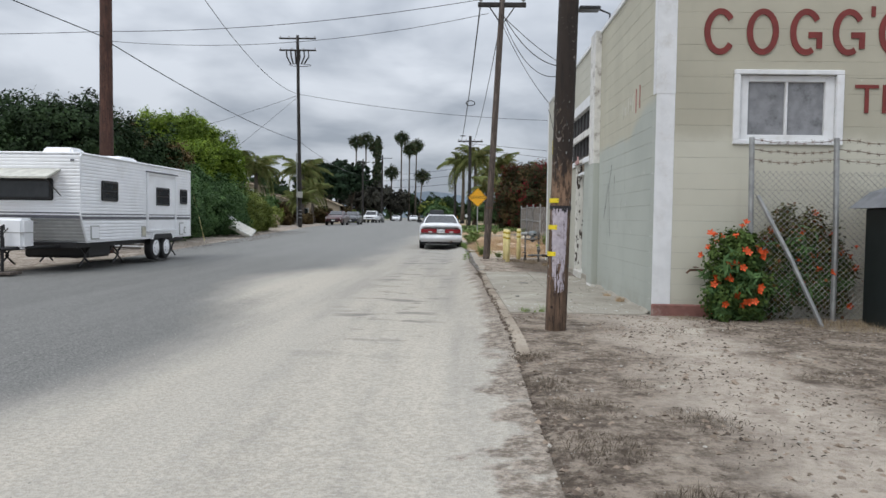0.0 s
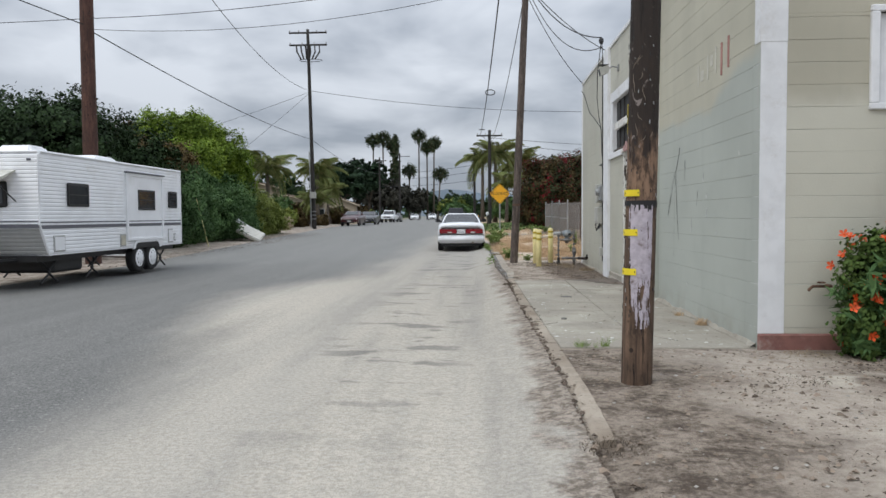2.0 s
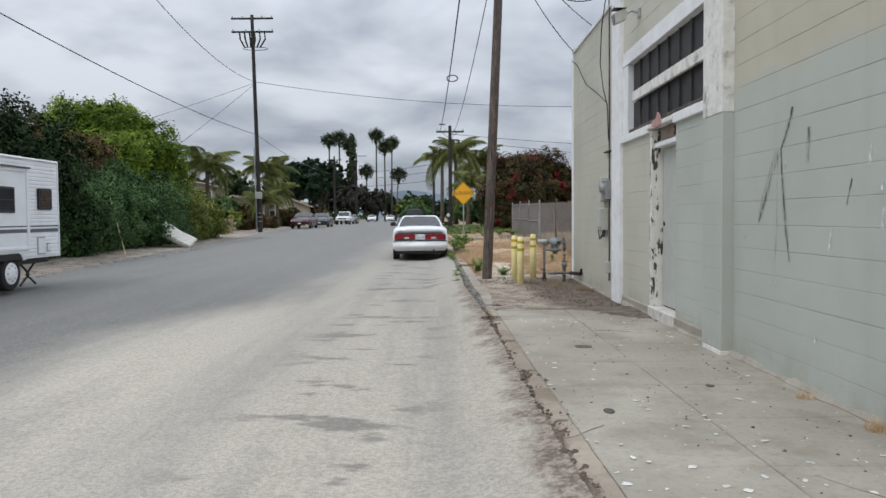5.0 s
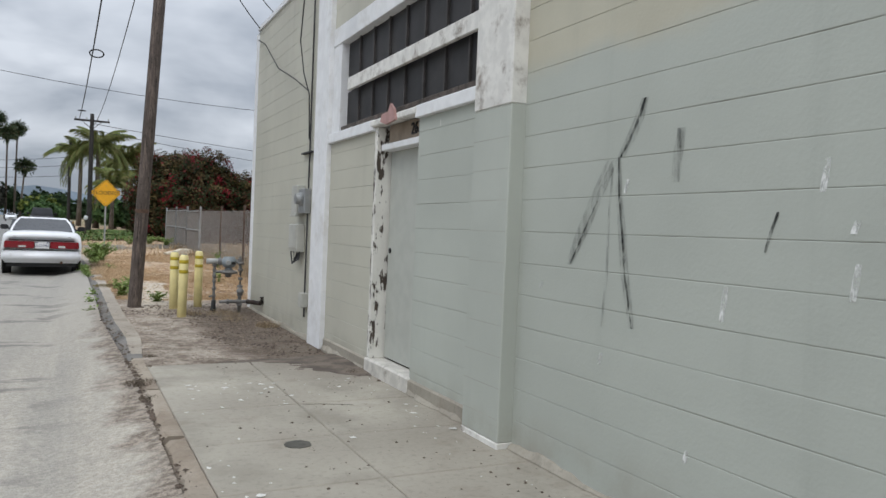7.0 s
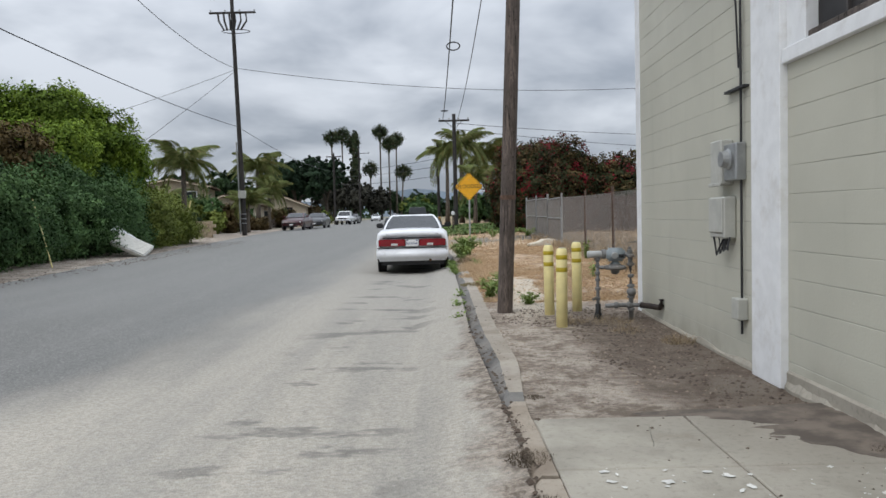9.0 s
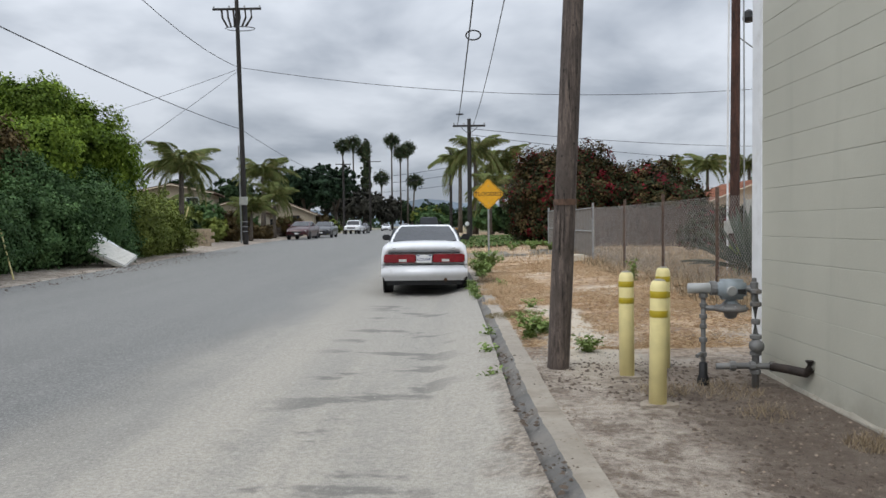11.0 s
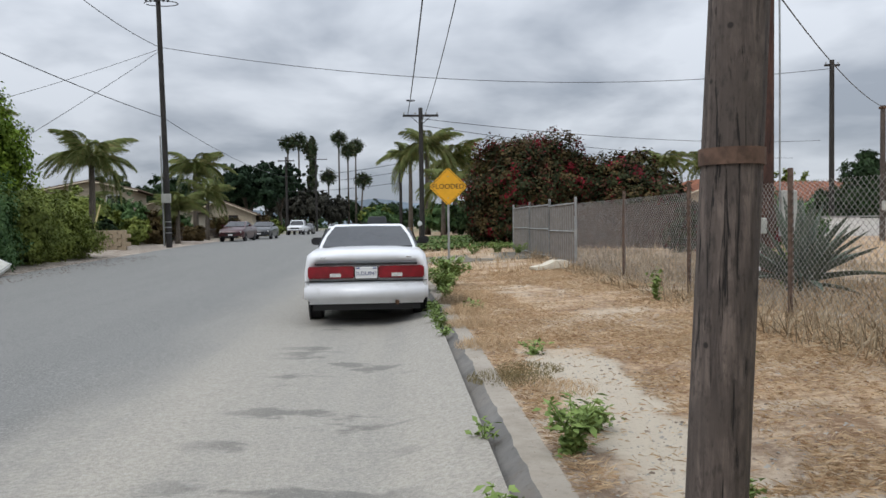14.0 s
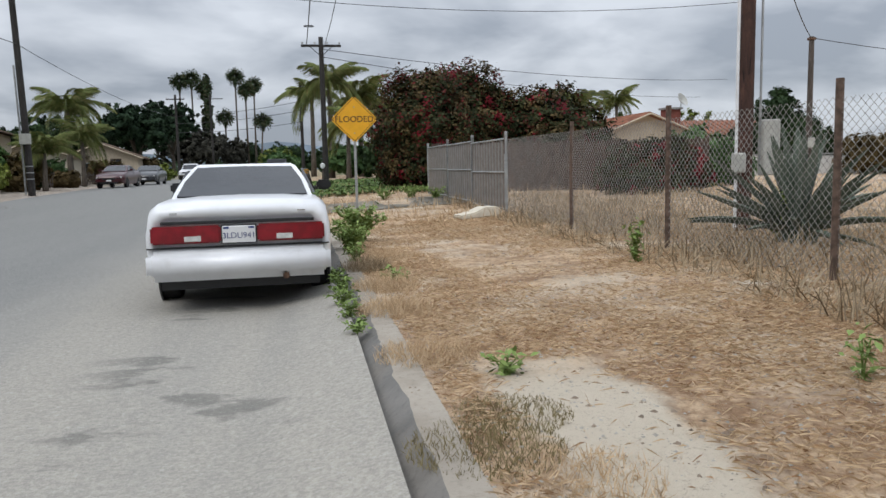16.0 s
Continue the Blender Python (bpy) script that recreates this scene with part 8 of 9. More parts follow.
for x, r, h in ((1.93, 0.06, 0.13), (2.16, 0.04, 0.17), (2.02, 0.10, 0.07)):
    tuft(x, 11.0, r, h, 46, M_WEED, "thin green grass tuft at the edge of the pavement")
M_GREENTUFT = straw("dull_green_stalk", (0.15, 0.12, 0.06), (0.30, 0.25, 0.13))
for x, y, r, h, n, mat in ((1.62, 26.9, 0.36, 0.075, 1300, M_GREENTUFT), (1.95, 26.5, 0.3, 0.10, 600, M_STRAW), (1.85, 27.3, 0.30, 0.065, 900, M_GREENTUFT), (1.6, 28.5, 0.34, 0.14, 900, M_STRAW), (1.55, 30.0, 0.35, 0.2, 1000, M_STRAW), (1.6, 31.2, 0.35, 0.2, 1000, M_STRAW), (1.5, 32.6, 0.3, 0.25, 900, M_DRYWEED), (1.9, 33.6, 0.4, 0.2, 800, M_STRAW),
                           (1.50, 17.5, 0.13, 0.05, 420, M_DEADTWIG), (1.52, 16.9, 0.08, 0.04, 200, M_DEADTWIG), (1.40, 15.6, 0.10, 0.05, 260, M_DEADTWIG), (1.42, 14.6, 0.09, 0.04, 220, M_DEADTWIG), (1.45, 13.2, 0.08, 0.04, 180, M_DEADTWIG), (1.68, 18.85, 0.08, 0.035, 220, M_DEADTWIG), (3.0, 19.0, 0.3, 0.03, 260, M_DEADTWIG), (3.3, 18.2, 0.15, 0.03, 200, M_DEADTWIG), (3.42, 17.5, 0.09, 0.04, 200, M_DEADTWIG), (2.5, 22.3, 0.2, 0.12, 300, M_DRYWEED), (2.95, 22.3, 0.3, 0.12, 260, M_DRYWEED), (3.35, 20.9, 0.16, 0.14, 300, M_DRYWEED), (3.0, 21.6, 0.2, 0.14, 120, M_DRYWEED), (3.47, 12.4, 0.07, 0.12, 160, M_STRAW), (3.42, 13.2, 0.06, 0.08, 90, M_STRAW), (1.95, 5.6, 0.3, 0.07, 420, M_DEADTWIG), (2.25, 4.7, 0.26, 0.10, 420, M_DEADTWIG), (1.8, 7.2, 0.25, 0.06, 300, M_DEADTWIG), (2.7, 6.2, 0.3, 0.05, 300, M_DEADTWIG), (2.0, 6.5, 0.3, 0.06, 340, M_DEADTWIG), (1.75, 8.1, 0.2, 0.05, 220, M_DEADTWIG), (2.5, 7.3, 0.22, 0.05, 240, M_DEADTWIG), (4.2, 7.6, 0.3, 0.05, 300, M_DEADTWIG), (4.9, 8.6, 0.35, 0.05, 320, M_DEADTWIG), (3.4, 9.6, 0.2, 0.04, 160, M_DEADTWIG), (5.6, 10.2, 0.5, 0.10, 900, M_DRYWEED), (6.2, 10.3, 0.4, 0.10, 600, M_DRYWEED), (3.9, 10.7, 0.2, 0.05, 200, M_DRYWEED), (2.8, 25.3, 0.3, 0.08, 300, M_STRAW)):
    tuft(x, y, r, h, n, mat, "low dry grass tuft on bare earth")


def blades(name, n, region, length, mat, label, flat=0.75, width=0.006):
    """Straw and dry grass lying and standing on the ground of a region x0, x1, y0, y1."""
    x0, x1, y0, y1 = region
    u = RNG.uniform(0, 1, n) ** 1.25
    y = y0 + (y1 - y0) * u
    x = RNG.uniform(x0, x1, n)
    keep = np.array([noise.noise(Vector((a * 0.55, b * 0.55, 1.7))) + 0.5 * noise.noise(Vector((a * 1.9, b * 1.9, 4.2))) > RNG.uniform(-0.5, 0.4) for a, b in zip(x, y)])
    k = np.array([a > kerb_x(b) + kerb_w(b) + 0.05 for a, b in zip(x, y)])
    sandy = np.array([abs(a - 2.22) + 0.5 * noise.noise(Vector((a * 2, b * 2, 8))) < 0.42 and b < 28.2 for a, b in zip(x, y)]) & (RNG.uniform(0, 1, n) < 0.93)
    x, y = x[keep & k & ~sandy], y[keep & k & ~sandy]
    z = np.array([ground_z(a, b) for a, b in zip(x, y)])
    n = len(x)
    a = RNG.uniform(0, 2 * math.pi, n)
    el = np.where(RNG.uniform(0, 1, n) < flat, RNG.uniform(0.0, 0.3, n), RNG.uniform(0.5, 1.4, n))
    L = length * RNG.uniform(0.4, 1.4, n)
    d = np.stack([np.cos(a) * np.cos(el), np.sin(a) * np.cos(el), np.sin(el)], 1) * L[:, None]
    s = np.stack([-np.sin(a), np.cos(a), 0 * a], 1) * width
    p = np.stack([x, y, z + 0.004], 1)
    v = np.empty((n, 4, 3))
    v[:, 0], v[:, 1], v[:, 2], v[:, 3] = p - s, p + s, p + d * 0.6 + s * 0.8 + np.array([0, 0, 0.008]), p + d
    return tagged(quads_obj(name, v.reshape(-1, 3), mat), label, "dry grass", kind="stuff")


blades("dry_grass", 170000, (1.4, 9.0, 24.2, 40.0), 0.085, M_STRAW, "dry straw and cut grass over the empty lot", 0.93, 0.0010)
blades("brown_grass", 52000, (1.4, 9.0, 24.2, 40.0), 0.06, M_REDSTRAW, "short reddish-brown dead grass over the empty lot", 0.9, 0.0011)
blades("dry_grass_tall", 26000, (4.4, 12.0, 26.0, 46.0), 0.30, M_DRYWEED, "taller dry grass along the fence", 0.25, 0.006)
blades("dry_grass_far", 16000, (1.0, 20.0, 38.0, 60.0), 0.22, M_STRAW, "dry grass towards the far fence", 0.4, 0.012)
blades("dead_twigs", 9000, (1.5, 9.0, 2.5, 10.8), 0.034, M_DEADTWIG, "dead stalks scattered on the bare earth", 0.92, 0.0022)


def litter(name, n, region, smin, smax, mat, label, fence=None):
    """Pebbles and clods strewn over a region; one joined mesh."""
    x0, x1, y0, y1 = region
    base = [(1, 0, -0.2), (-0.5, 0.87, -0.2), (-0.5, -0.87, -0.2), (0.1, 0.1, 0.75), (0.7, 0.6, 0.35)]
    tri = [(0, 1, 4), (1, 3, 4), (4, 3, 0), (1, 2, 3), (2, 0, 3), (0, 2, 1)]
    verts, faces = [], []
    for k in range(n):
        x, yy = RNG.uniform(x0, x1), RNG.uniform(y0, y1)
        if fence and not fence(x, yy):
            continue
        s = smin + (smax - smin) * RNG.uniform() ** 3
        a = RNG.uniform(0, 6.28)
        z = litter_z(x, yy)
        i = len(verts)
        verts += [(x + s * (p[0] * math.cos(a) - p[1] * math.sin(a)), yy + s * (p[0] * math.sin(a) + p[1] * math.cos(a)), z + s * 0.7 * p[2]) for p in base]
        faces += [tuple(i + j for j in f) for f in tri]
    return tagged(data_obj(name, verts, faces, mat), label, "litter", kind="stuff")


M_SOIL = plain("dark_soil", (0.175, 0.142, 0.115), 0.95, var=0.5, scale=5, bump=0.7, grain=40, dirt=0.6, dirt_color=(0.09, 0.068, 0.052))
M_CLOD = plain("earth_clod", (0.32, 0.25, 0.19), 0.95, var=0.5, scale=3)
M_CLODD = plain("dark_clod", (0.13, 0.098, 0.075), 0.95, var=0.4, scale=3)
M_PEBBLE = plain("pale_pebble", (0.46, 0.43, 0.38), 0.85, var=0.4, scale=3)
verts, faces = [], []
for k in range(480):
    x, yy = RNG.uniform(1.66, 3.48), 11.1 + 6.2 * RNG.uniform() ** 0.9
    if noise.noise(Vector((x * 1.1, yy * 1.1, 6.6))) < RNG.uniform(-0.5, 0.35):
        continue
    q = 0.007 + 0.030 * RNG.uniform() ** 2.4
    i, a0, st = len(verts), RNG.uniform(0, 6.28), RNG.uniform(0.45, 1.0)
    for j in range(9):
        a, rr = 2 * math.pi * j / 9, q * RNG.uniform(0.45, 1.15)
        u, v = rr * math.cos(a), rr * st * math.sin(a)
        verts.append((x + u * math.cos(a0) - v * math.sin(a0), yy + u * math.sin(a0) + v * math.cos(a0), 0.1402))
    verts.append((x, yy, 0.1408))
    faces += [(i + j, i + (j + 1) % 9, i + 9) for j in range(9)]
tagged(data_obj("bird_droppings", verts, faces, plain("chalky_white", (0.72, 0.71, 0.67), 0.9, var=0.25, scale=9)), "chalky white bird droppings on the pavement", "droppings", kind="stuff")
litter("pavement_crumbs", 420, (1.68, 3.5, 11.0, 18.2), 0.003, 0.016, M_CLODD, "dark leaf crumbs on the pavement", lambda x, y: x > 2.2 or noise.noise(Vector((x, y, 2))) > 0.1)
sheet_v, sheet_f = [], []
NU, NV = 26, 22
for a in range(NU + 1):
    for b in range(NV + 1):
        u, v = a / NU, b / NV
        yy = 17.15 + 1.25 * u
        reach = (0.16 + 1.25 * u) * (1 + 0.3 * noise.noise(Vector((u * 5, 1.3, 2))) + 0.2 * noise.noise(Vector((u * 19, 4.3, 2))))
        x = WX - 0.01 - reach * v
        sheet_v.append((x, yy, 0.132 + 0.028 * (1 - v) ** 1.3 * min(1, 3 * u) + 0.006 * noise.noise(Vector((x * 9, yy * 9, 1))) - 0.006 * v))
for a in range(NU):
    for b in range(NV):
        i = a * (NV + 1) + b
        sheet_f.append((i, i + NV + 1, i + NV + 2, i + 1))
tagged(data_obj("spilled_soil", sheet_v, sheet_f, M_SOIL, smooth=True), "dark soil spilled over the pavement along the wall", "soil", kind="structure")
litter("earth_clods", 5200, (1.35, 9.0, 2.2, 10.9), 0.006, 0.036, M_CLOD, "earth clods and grit on the bare verge")
litter("dark_clods", 3600, (1.3, 9.0, 2.2, 10.9), 0.006, 0.03, M_CLODD, "dark mulch crumbs on the bare verge", lambda x, y: noise.noise(Vector((x * 0.8, y * 0.8, 9))) > -0.05)
litter("pale_pebbles", 2600, (1.6, 9.0, 2.2, 11.2), 0.004, 0.02, M_PEBBLE, "pale pebbles on the bare verge")
litter("gutter_dirt", 11000, (0.9, 1.85, 3.0, 24.0), 0.004, 0.028, M_CLODD, "dark crumbs of dirt in the gutter", lambda x, y: abs(x - kerb_x(y) + 0.12) < 0.42 * (0.3 + abs(noise.noise(Vector((y * 0.9, 0, 3))))))
litter("wall_dirt", 6000, (1.5, 3.5, 16.6, 23.5), 0.004, 0.03, M_CLODD, "dark soil spilled over the end of the pavement", lambda x, y: x > 3.5 - 0.42 * (y - 17.0) * (0.5 + abs(noise.noise(Vector((y, x, 5))))))
litter("wall_soil", 2600, (1.5, 3.5, 18.4, 24.5), 0.004, 0.02, M_CLOD, "loose soil beyond the pavement")
litter("lot_pebbles", 5200, (1.45, 4.5, 23.5, 31.0), 0.004, 0.02, M_PEBBLE, "pale grit at the edge of the dry lot")
litter("lot_clods", 5200, (1.5, 7.5, 23.6, 36.0), 0.005, 0.026, M_CLOD, "brown clods among the straw", lambda x, y: x > kerb_x(y) + kerb_w(y) and noise.noise(Vector((x * 0.9, y * 0.9, 5))) > -0.15)
litter("kerb_crumbs", 3800, (1.2, 1.85, 19.0, 31.0), 0.004, 0.016, M_CLOD, "dirt crumbs on the kerb edge", lambda x, y: x > kerb_x(y) + 0.2)
litter("gutter_soil", 5000, (1.0, 1.85, 8.2, 18.6), 0.006, 0.036, M_CLODD, "clumps of dark soil against the broken kerb", lambda x, y: abs(x - kerb_x(y) - 0.01) < 0.02 + 0.16 * max(0.0, noise.noise(Vector((y * 1.3, 2, 3)))))
litter("road_grit", 3500, (-2.0, 1.5, 2.0, 24.0), 0.003, 0.010, M_PEBBLE, "fine grit on the dusty road")
litter("hedge_litter", 3500, (-13.0, -9.0, 24.0, 52.0), 0.01, 0.05, M_CLODD, "dead leaves and dark soil under the hedge")

# ==== houses, walls and distance ====
M_STUCCO = plain("cream_stucco", (0.52, 0.44, 0.33), 0.9, var=0.12)
M_STUCCO2 = plain("pale_stucco", (0.58, 0.53, 0.43), 0.9, var=0.1)
M_PINK = plain("peach_stucco", (0.55, 0.37, 0.24), 0.9, var=0.12)
M_TILE = plain("terracotta_roof", (0.30, 0.125, 0.075), 0.85, var=0.4, scale=2, bump=0.3)
M_BROWNROOF = plain("brown_shingle", (0.14, 0.095, 0.065), 0.9, var=0.35, scale=2)
M_WHITEWALL = plain("white_garden_wall", (0.70, 0.70, 0.68), 0.85, var=0.1)
M_BLOCKGREY = plain("grey_block", (0.30, 0.30, 0.29), 0.9, var=0.2)
M_BLOCKTAN = plain("tan_block", (0.40, 0.32, 0.22), 0.9, var=0.2)
M_DARKWOOD = weathered_wood("dark_fence_board", (0.050, 0.032, 0.024), (0.145, 0.095, 0.072))
M_LAWN = foliage("lawn_blade", (0.05, 0.09, 0.02), (0.12, 0.17, 0.05))


def house(m, w, d, h, rise, wall, roof, label, openings, chimney=None, eave=0.5):
    """A house with a gable towards -y; openings are rows of u, z, width, height, kind."""
    t = thing("house", m, label, "house")
    part("wall", box(BM(), -w / 2, w / 2, 0, d, -0.3, h), wall, t)
    g = BM()
    prism(g, [(-w / 2, h), (w / 2, h), (0, h + rise)], 0.003, d, "y")
    part("gable", g, wall, t)
    for s in (-1, 1):
        r = BM()
        e = (w / 2 + eave)
        zz = h - rise * eave / (w / 2)
        loft(r, [[(s * e, -eave, zz), (0, -eave, h + rise), (0, -eave, h + rise + 0.14), (s * e, -eave, zz + 0.14)], [(s * e, d + eave, zz), (0, d + eave, h + rise), (0, d + eave, h + rise + 0.14), (s * e, d + eave, zz + 0.14)]])
        n = int((d + 2 * eave) / 0.45)
        bmesh.ops.recalc_face_normals(r, faces=r.faces[:])
        rf = part("roof", r, roof, t)
        for k in range(n):
            yy = -eave + (k + 0.5) * (d + 2 * eave) / n
            part("roof_rib", tube(BM(), [(s * (e + 0.02), yy, zz + 0.15), (0, yy, h + rise + 0.15)], 0.07, 5), roof, rf)
        part("fascia", tube(BM(), [(s * e, -eave - 0.02, zz + 0.06), (0, -eave - 0.02, h + rise + 0.06)], 0.055, 4), M_STUCCO, t)
    for u, z, ww, hh, kind in openings:
        f = part("door" if kind == "door" else "window", box(BM(), u - ww / 2, u + ww / 2, -0.06, 0.02, z, z + hh, 0.01), M_WHITE if kind != "door" else M_DARKWOOD, t)
        part("pane", box(BM(), u - ww / 2 + 0.08, u + ww / 2 - 0.08, -0.07, -0.05, z + 0.08, z + hh - 0.08), M_GLASS, f)
    if chimney:
        c = part("chimney", box(BM(), chimney[0] - 0.5, chimney[0] + 0.5, chimney[1], chimney[1] + 0.8, h, chimney[2], 0.03), plain("brick_red", (0.22, 0.07, 0.05), 0.9), t, "red brick chimney")
        part("chimney_cap", box(BM(), chimney[0] - 0.6, chimney[0] + 0.6, chimney[1] - 0.1, chimney[1] + 0.9, chimney[2], chimney[2] + 0.12), M_BLOCKGREY, c)
        dish = part("satellite_dish", lathe(BM(), [(0.05, 0.0), (0.3, 0.05), (0.45, 0.16), (0.44, 0.17), (0.05, 0.03)], 14, pose(chimney[0] + 0.5, chimney[1], chimney[2] + 0.55, 60, 0, 30)), M_GREYBOX, t)
        part("dish_arm", tube(BM(), [(chimney[0] + 0.5, chimney[1], chimney[2] + 0.1), (chimney[0] + 0.5, chimney[1], chimney[2] + 0.5)], 0.03, 6), M_GALV, dish)
    return t


house(pose(21.4, 67.5, 0.3, 0, 0, 0), 6.4, 7, 2.7, 1.25, M_STUCCO, M_TILE, "single-storey house with terracotta tiled gable roof", [(-1.8, 0.9, 1.4, 1.2, "w"), (1.6, 0.9, 1.2, 1.2, "w")], (2.2, 0.9, 4.35))
h2 = house(pose(38.0, 78.5, 0.3, 0, 0, 90), 7.5, 14, 2.6, 1.45, M_STUCCO, M_TILE, "long wing of a house under terracotta tiles", [(-1, 0.9, 1.4, 1.2, "w")])
house(pose(-22.4, 76.0, 0.4, 0, 0, 12), 5.6, 8, 3.9, 0.6, M_STUCCO, M_BROWNROOF, "two-storey cream house with low brown roof", [(1.6, 2.4, 1.1, 1.2, "w"), (-1.5, 2.4, 1.1, 1.2, "w"), (0.2, 0.5, 1.3, 1.2, "w")])
house(pose(-17.6, 94.0, 0.5, 0, 0, 8), 6.0, 7, 2.3, 1.2, M_STUCCO, M_BROWNROOF, "small tan house with a brown shingle gable", [(1.2, 0.2, 0.9, 2.0, "door"), (-1.4, 0.8, 1.2, 1.1, "w")])
house(pose(-21.5, 88.0, 0.5, 0, 0, 5), 6.0, 8, 2.4, 0.9, M_STUCCO2, M_BROWNROOF, "low cream bungalow behind palms", [(0.5, 0.8, 1.4, 1.1, "w")])
house(pose(8.2, 66.5, 0.4, 0, 0, -4), 5.0, 8, 2.5, 0.8, M_PINK, M_TILE, "peach stucco bungalow beside the bougainvillea", [(-1.5, 0.8, 1.0, 1.2, "w")])

# low block wall by the tall pole
bw = tagged(new("garden_wall"), "low grey and tan block garden wall", "wall", kind="structure")
for r in range(5):
    for k in range(12):
        u = -18.3 + 0.41 * k + (0.2 if r % 2 else 0)
        part("block", box(BM(), u + 0.005, u + 0.40, 58.0 + 0.05 * k, 58.2 + 0.05 * k, 0.42 + 0.2 * r + 0.004, 0.42 + 0.2 * (r + 1) - 0.004, 0.008), M_BLOCKGREY if k < 7 else M_BLOCKTAN, bw)
tagged(obj("stake", cyl(BM(), (-15.4, 58.9, 0.3), (-14.7, 58.8, 2.7), 0.05, 0.04, 8), M_YELLOW), "pale leaning pole beside the garden wall", "stake")
pf = thing("picket_fence", pose(-15.2, 72.0, 0.48, 0, 0, 93), "weathered low picket fence before the gardens", "fence")
for k in range(44):
    part("picket", box(BM(), 0.5 * k, 0.5 * k + 0.10, -0.02, 0.02, -0.1, 1.0 + 0.08 * math.sin(k * 1.7)), M_POLE_GREY, pf)
for z in (0.3, 0.8):
    part("rail", box(BM(), 0, 22, 0.02, 0.06, z, z + 0.08), M_POLE_GREY, pf)

# dark board fence running off behind the gate
bf = thing("board_fence", pose(4.95, 49.3, ground_z(6, 49) - 0.02, 0, 0, -10), "dark brown weathered board fence behind the chain-link", "fence")
for k in range(58):
    part("board", box(BM(), 0.165 * k, 0.165 * k + 0.155, -0.012, 0.012, -0.1, 1.72 + 0.05 * math.sin(k * 2.9) + 0.03 * math.sin(k * 0.7), 0.003), M_DARKWOOD, bf)
for z in (0.35, 1.35):
    part("rail", box(BM(), 0, 9.6, 0.014, 0.06, z, z + 0.09), M_DARKWOOD, bf)
# white garden wall before the tiled house
ww = tagged(new("white_wall"), "long white rendered garden wall", "wall", kind="structure")
part("panel", box(BM(), 16.5, 24.0, 58.0, 58.2, 0.2, 1.55, 0.01), M_WHITEWALL, ww)
part("panel", box(BM(), 24.01, 40.0, 58.02, 58.22, 0.2, 1.5, 0.01), M_WHITEWALL, ww)
part("coping", box(BM(), 16.4, 40.0, 57.95, 58.27, 1.555, 1.63, 0.01), M_BLOCKGREY, ww)
rb = BM()
for k in range(60):
    a, q = random.uniform(0, 6.28), random.uniform(0, 1) ** 0.6
    s = random.uniform(0.12, 0.35)
    bmesh.ops.create_icosphere(rb, subdivisions=1, radius=s, matrix=pose(15.4 + 1.5 * q * math.cos(a), 52 + q * math.sin(a), 0.3 + 0.75 * (1 - q) + s * 0.2, 20 * k, 40 * k, 0) @ Matrix.Diagonal((1, 0.7, 0.6, 1)))
tagged(obj("rubble_heap", rb, M_BLOCKGREY), "heap of grey broken concrete before the white wall", "rubble", kind="stuff")
# driveway and lawn past the sign
dv = BM()
f = [dv.verts.new(p) for p in ((kerb_x(42.5) + 0.2, 42.5, road_z(42.5) + 0.10), (kerb_x(46) + 0.2, 46.0, road_z(46) + 0.10), (5.0, 47.0, ground_z(5, 47) + 0.05), (5.0, 43.2, ground_z(5, 43) + 0.05))]
dv.faces.new(f)
bmesh.ops.solidify(dv, geom=dv.faces[:], thickness=0.1)
tagged(obj("driveway", dv, M_SLAB), "pale concrete driveway crossing the verge", kind="structure")
lw = []
x = RNG.uniform(0.2, 7.5, 9000)
yv = RNG.uniform(50, 66, 9000)
ok = np.array([a > kerb_x(b) + 0.5 for a, b in zip(x, yv)])
x, yv = x[ok], yv[ok]
z = np.array([ground_z(a, b) for a, b in zip(x, yv)])
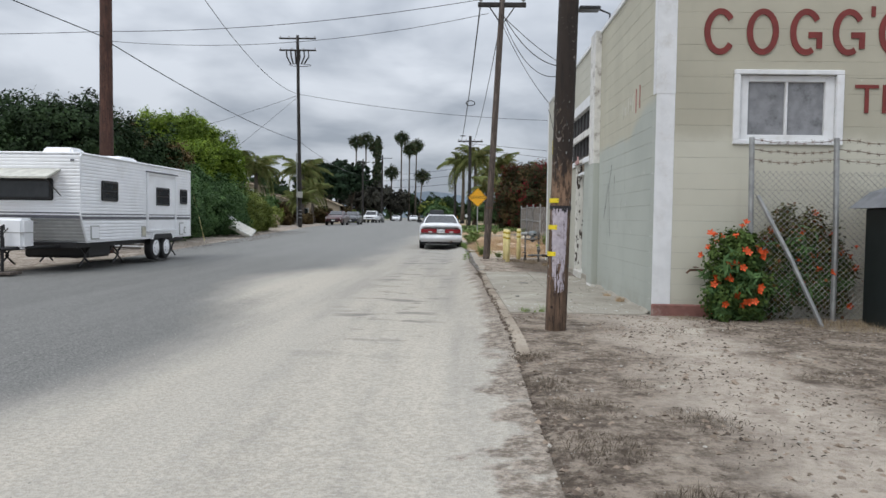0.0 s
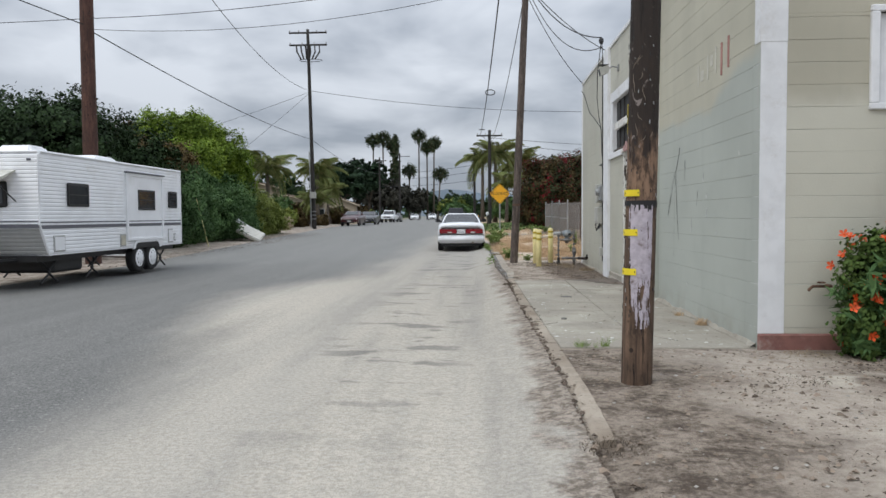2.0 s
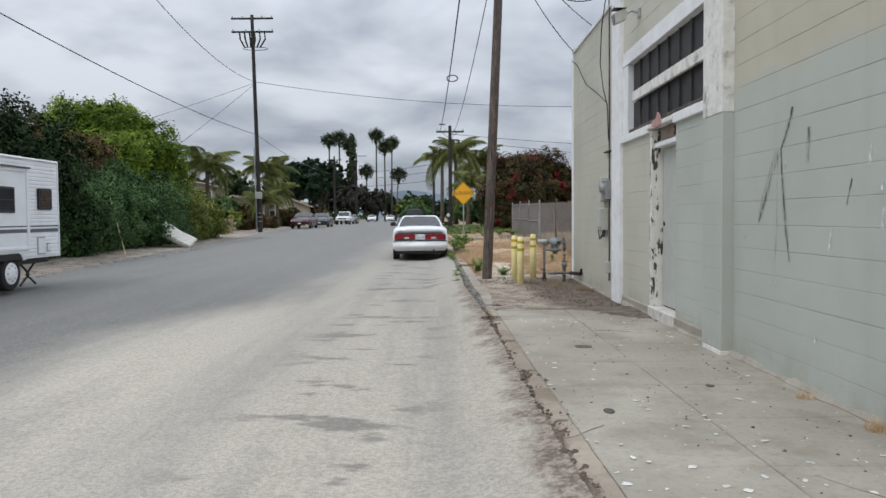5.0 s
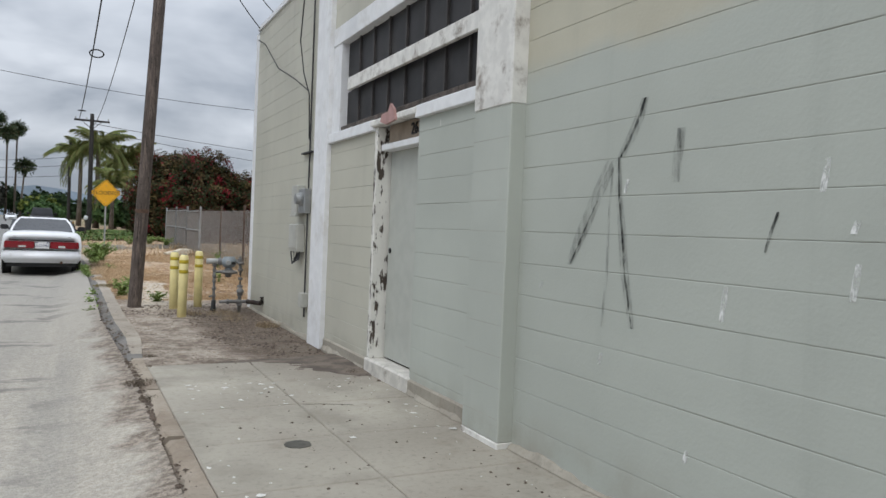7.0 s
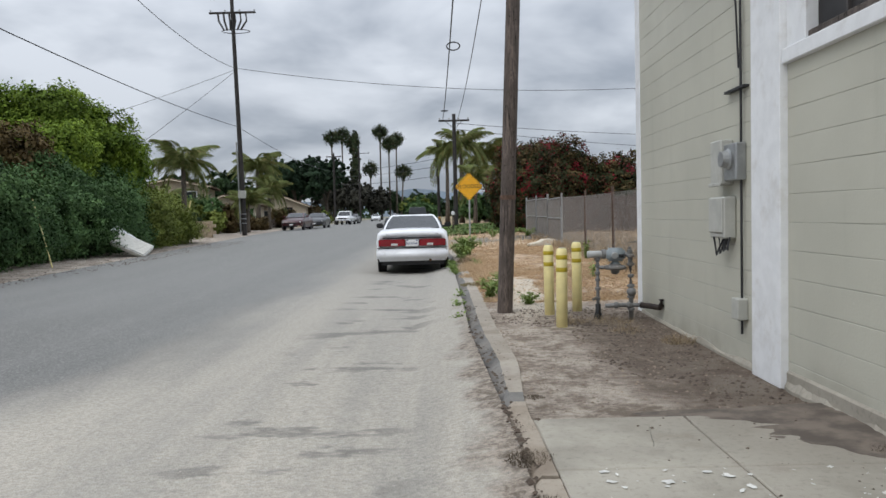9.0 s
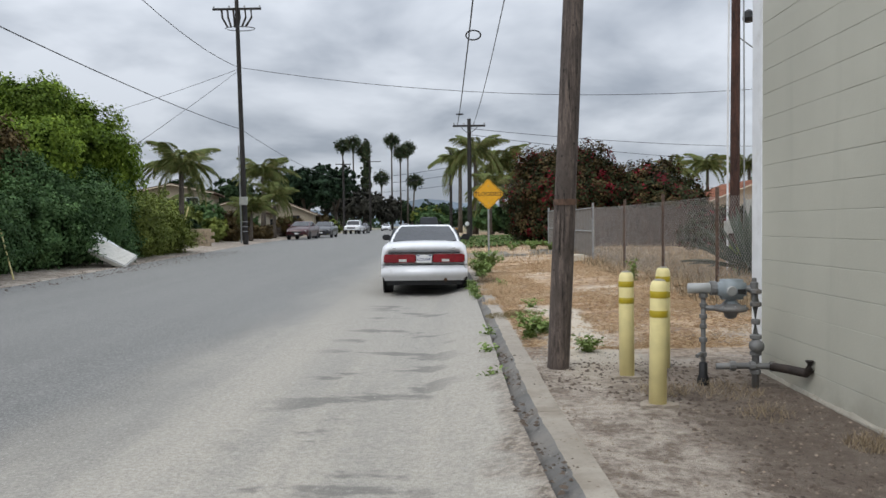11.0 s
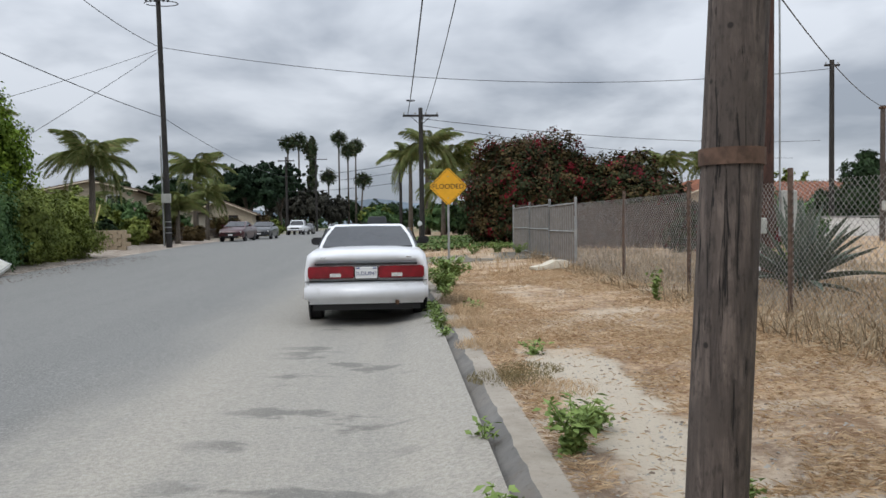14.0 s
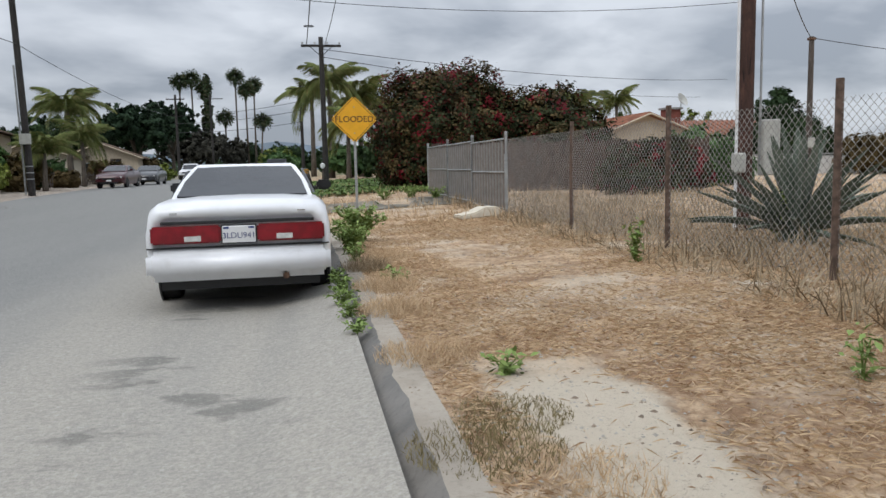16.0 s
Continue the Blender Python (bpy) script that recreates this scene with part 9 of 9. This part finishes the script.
p = np.stack([x, yv, z + 0.05], 1)
nn = np.stack([RNG.normal(size=len(x)) * 0.3, RNG.normal(size=len(x)) * 0.3, np.ones(len(x))], 1)
tagged(quads_obj("lawn", leaf_mesh(p, nn, 0.16, 1.6, 0.5), M_LAWN), "green lawn beyond the driveway", "grass", kind="stuff")
mail = thing("mailbox", pose(1.3, 57.0, 0.36, 0, 0, 0), "small white mailbox on a post", "mailbox")
part("post", box(BM(), -0.04, 0.04, -0.04, 0.04, -0.2, 1.05), M_POLE_GREY, mail)
part("box", box(BM(), -0.1, 0.1, -0.22, 0.22, 1.05, 1.3, 0.05, 3), M_WHITE, mail)

# hills
hv, hf = [], []
for j in range(90):
    x = -1800 + 40 * j
    hgt = 40 + 34 * max(0.0, noise.noise(Vector((x * 0.0016, 3.3, 0)))) + 14 * noise.noise(Vector((x * 0.006, 1, 0))) + 26 * math.exp(-((x + 40) / 120) ** 2)
    hv += [(x, 1700, -5), (x, 1900 + 200 * math.sin(j), hgt)]
for j in range(89):
    hf.append((2 * j, 2 * j + 2, 2 * j + 3, 2 * j + 1))
nh = Nodes("far_hill")
M_HILL = nh.done(nh.mix(nh.ramp(nh.noise(0.01, 5.0), 0.35, 0.65), (0.16, 0.20, 0.24), (0.22, 0.26, 0.30)), 1.0, 0.0, 0.0)
tagged(data_obj("backdrop", hv, hf, M_HILL, smooth=True), "low blue-grey hills on the horizon", kind="structure")
tl = np.stack([RNG.uniform(-420, 420, 9000), RNG.uniform(380, 520, 9000), RNG.uniform(0, 1, 9000) ** 1.4], 1)
tl = tl[(np.abs(tl[:, 0] + 0.065 * tl[:, 1] - 3) > 14)]
tl[:, 2] = 0.3 + tl[:, 2] * (8 + 4 * np.sin(tl[:, 0] * 0.11) + 2 * np.sin(tl[:, 0] * 0.37))
tagged(quads_obj("far_woods", leaf_mesh(tl, RNG.normal(size=tl.shape) + np.array([0, -0.6, 0.4]), 2.6, 1.3), M_DARKLEAF), "far belt of dark green trees", "trees", kind="stuff")
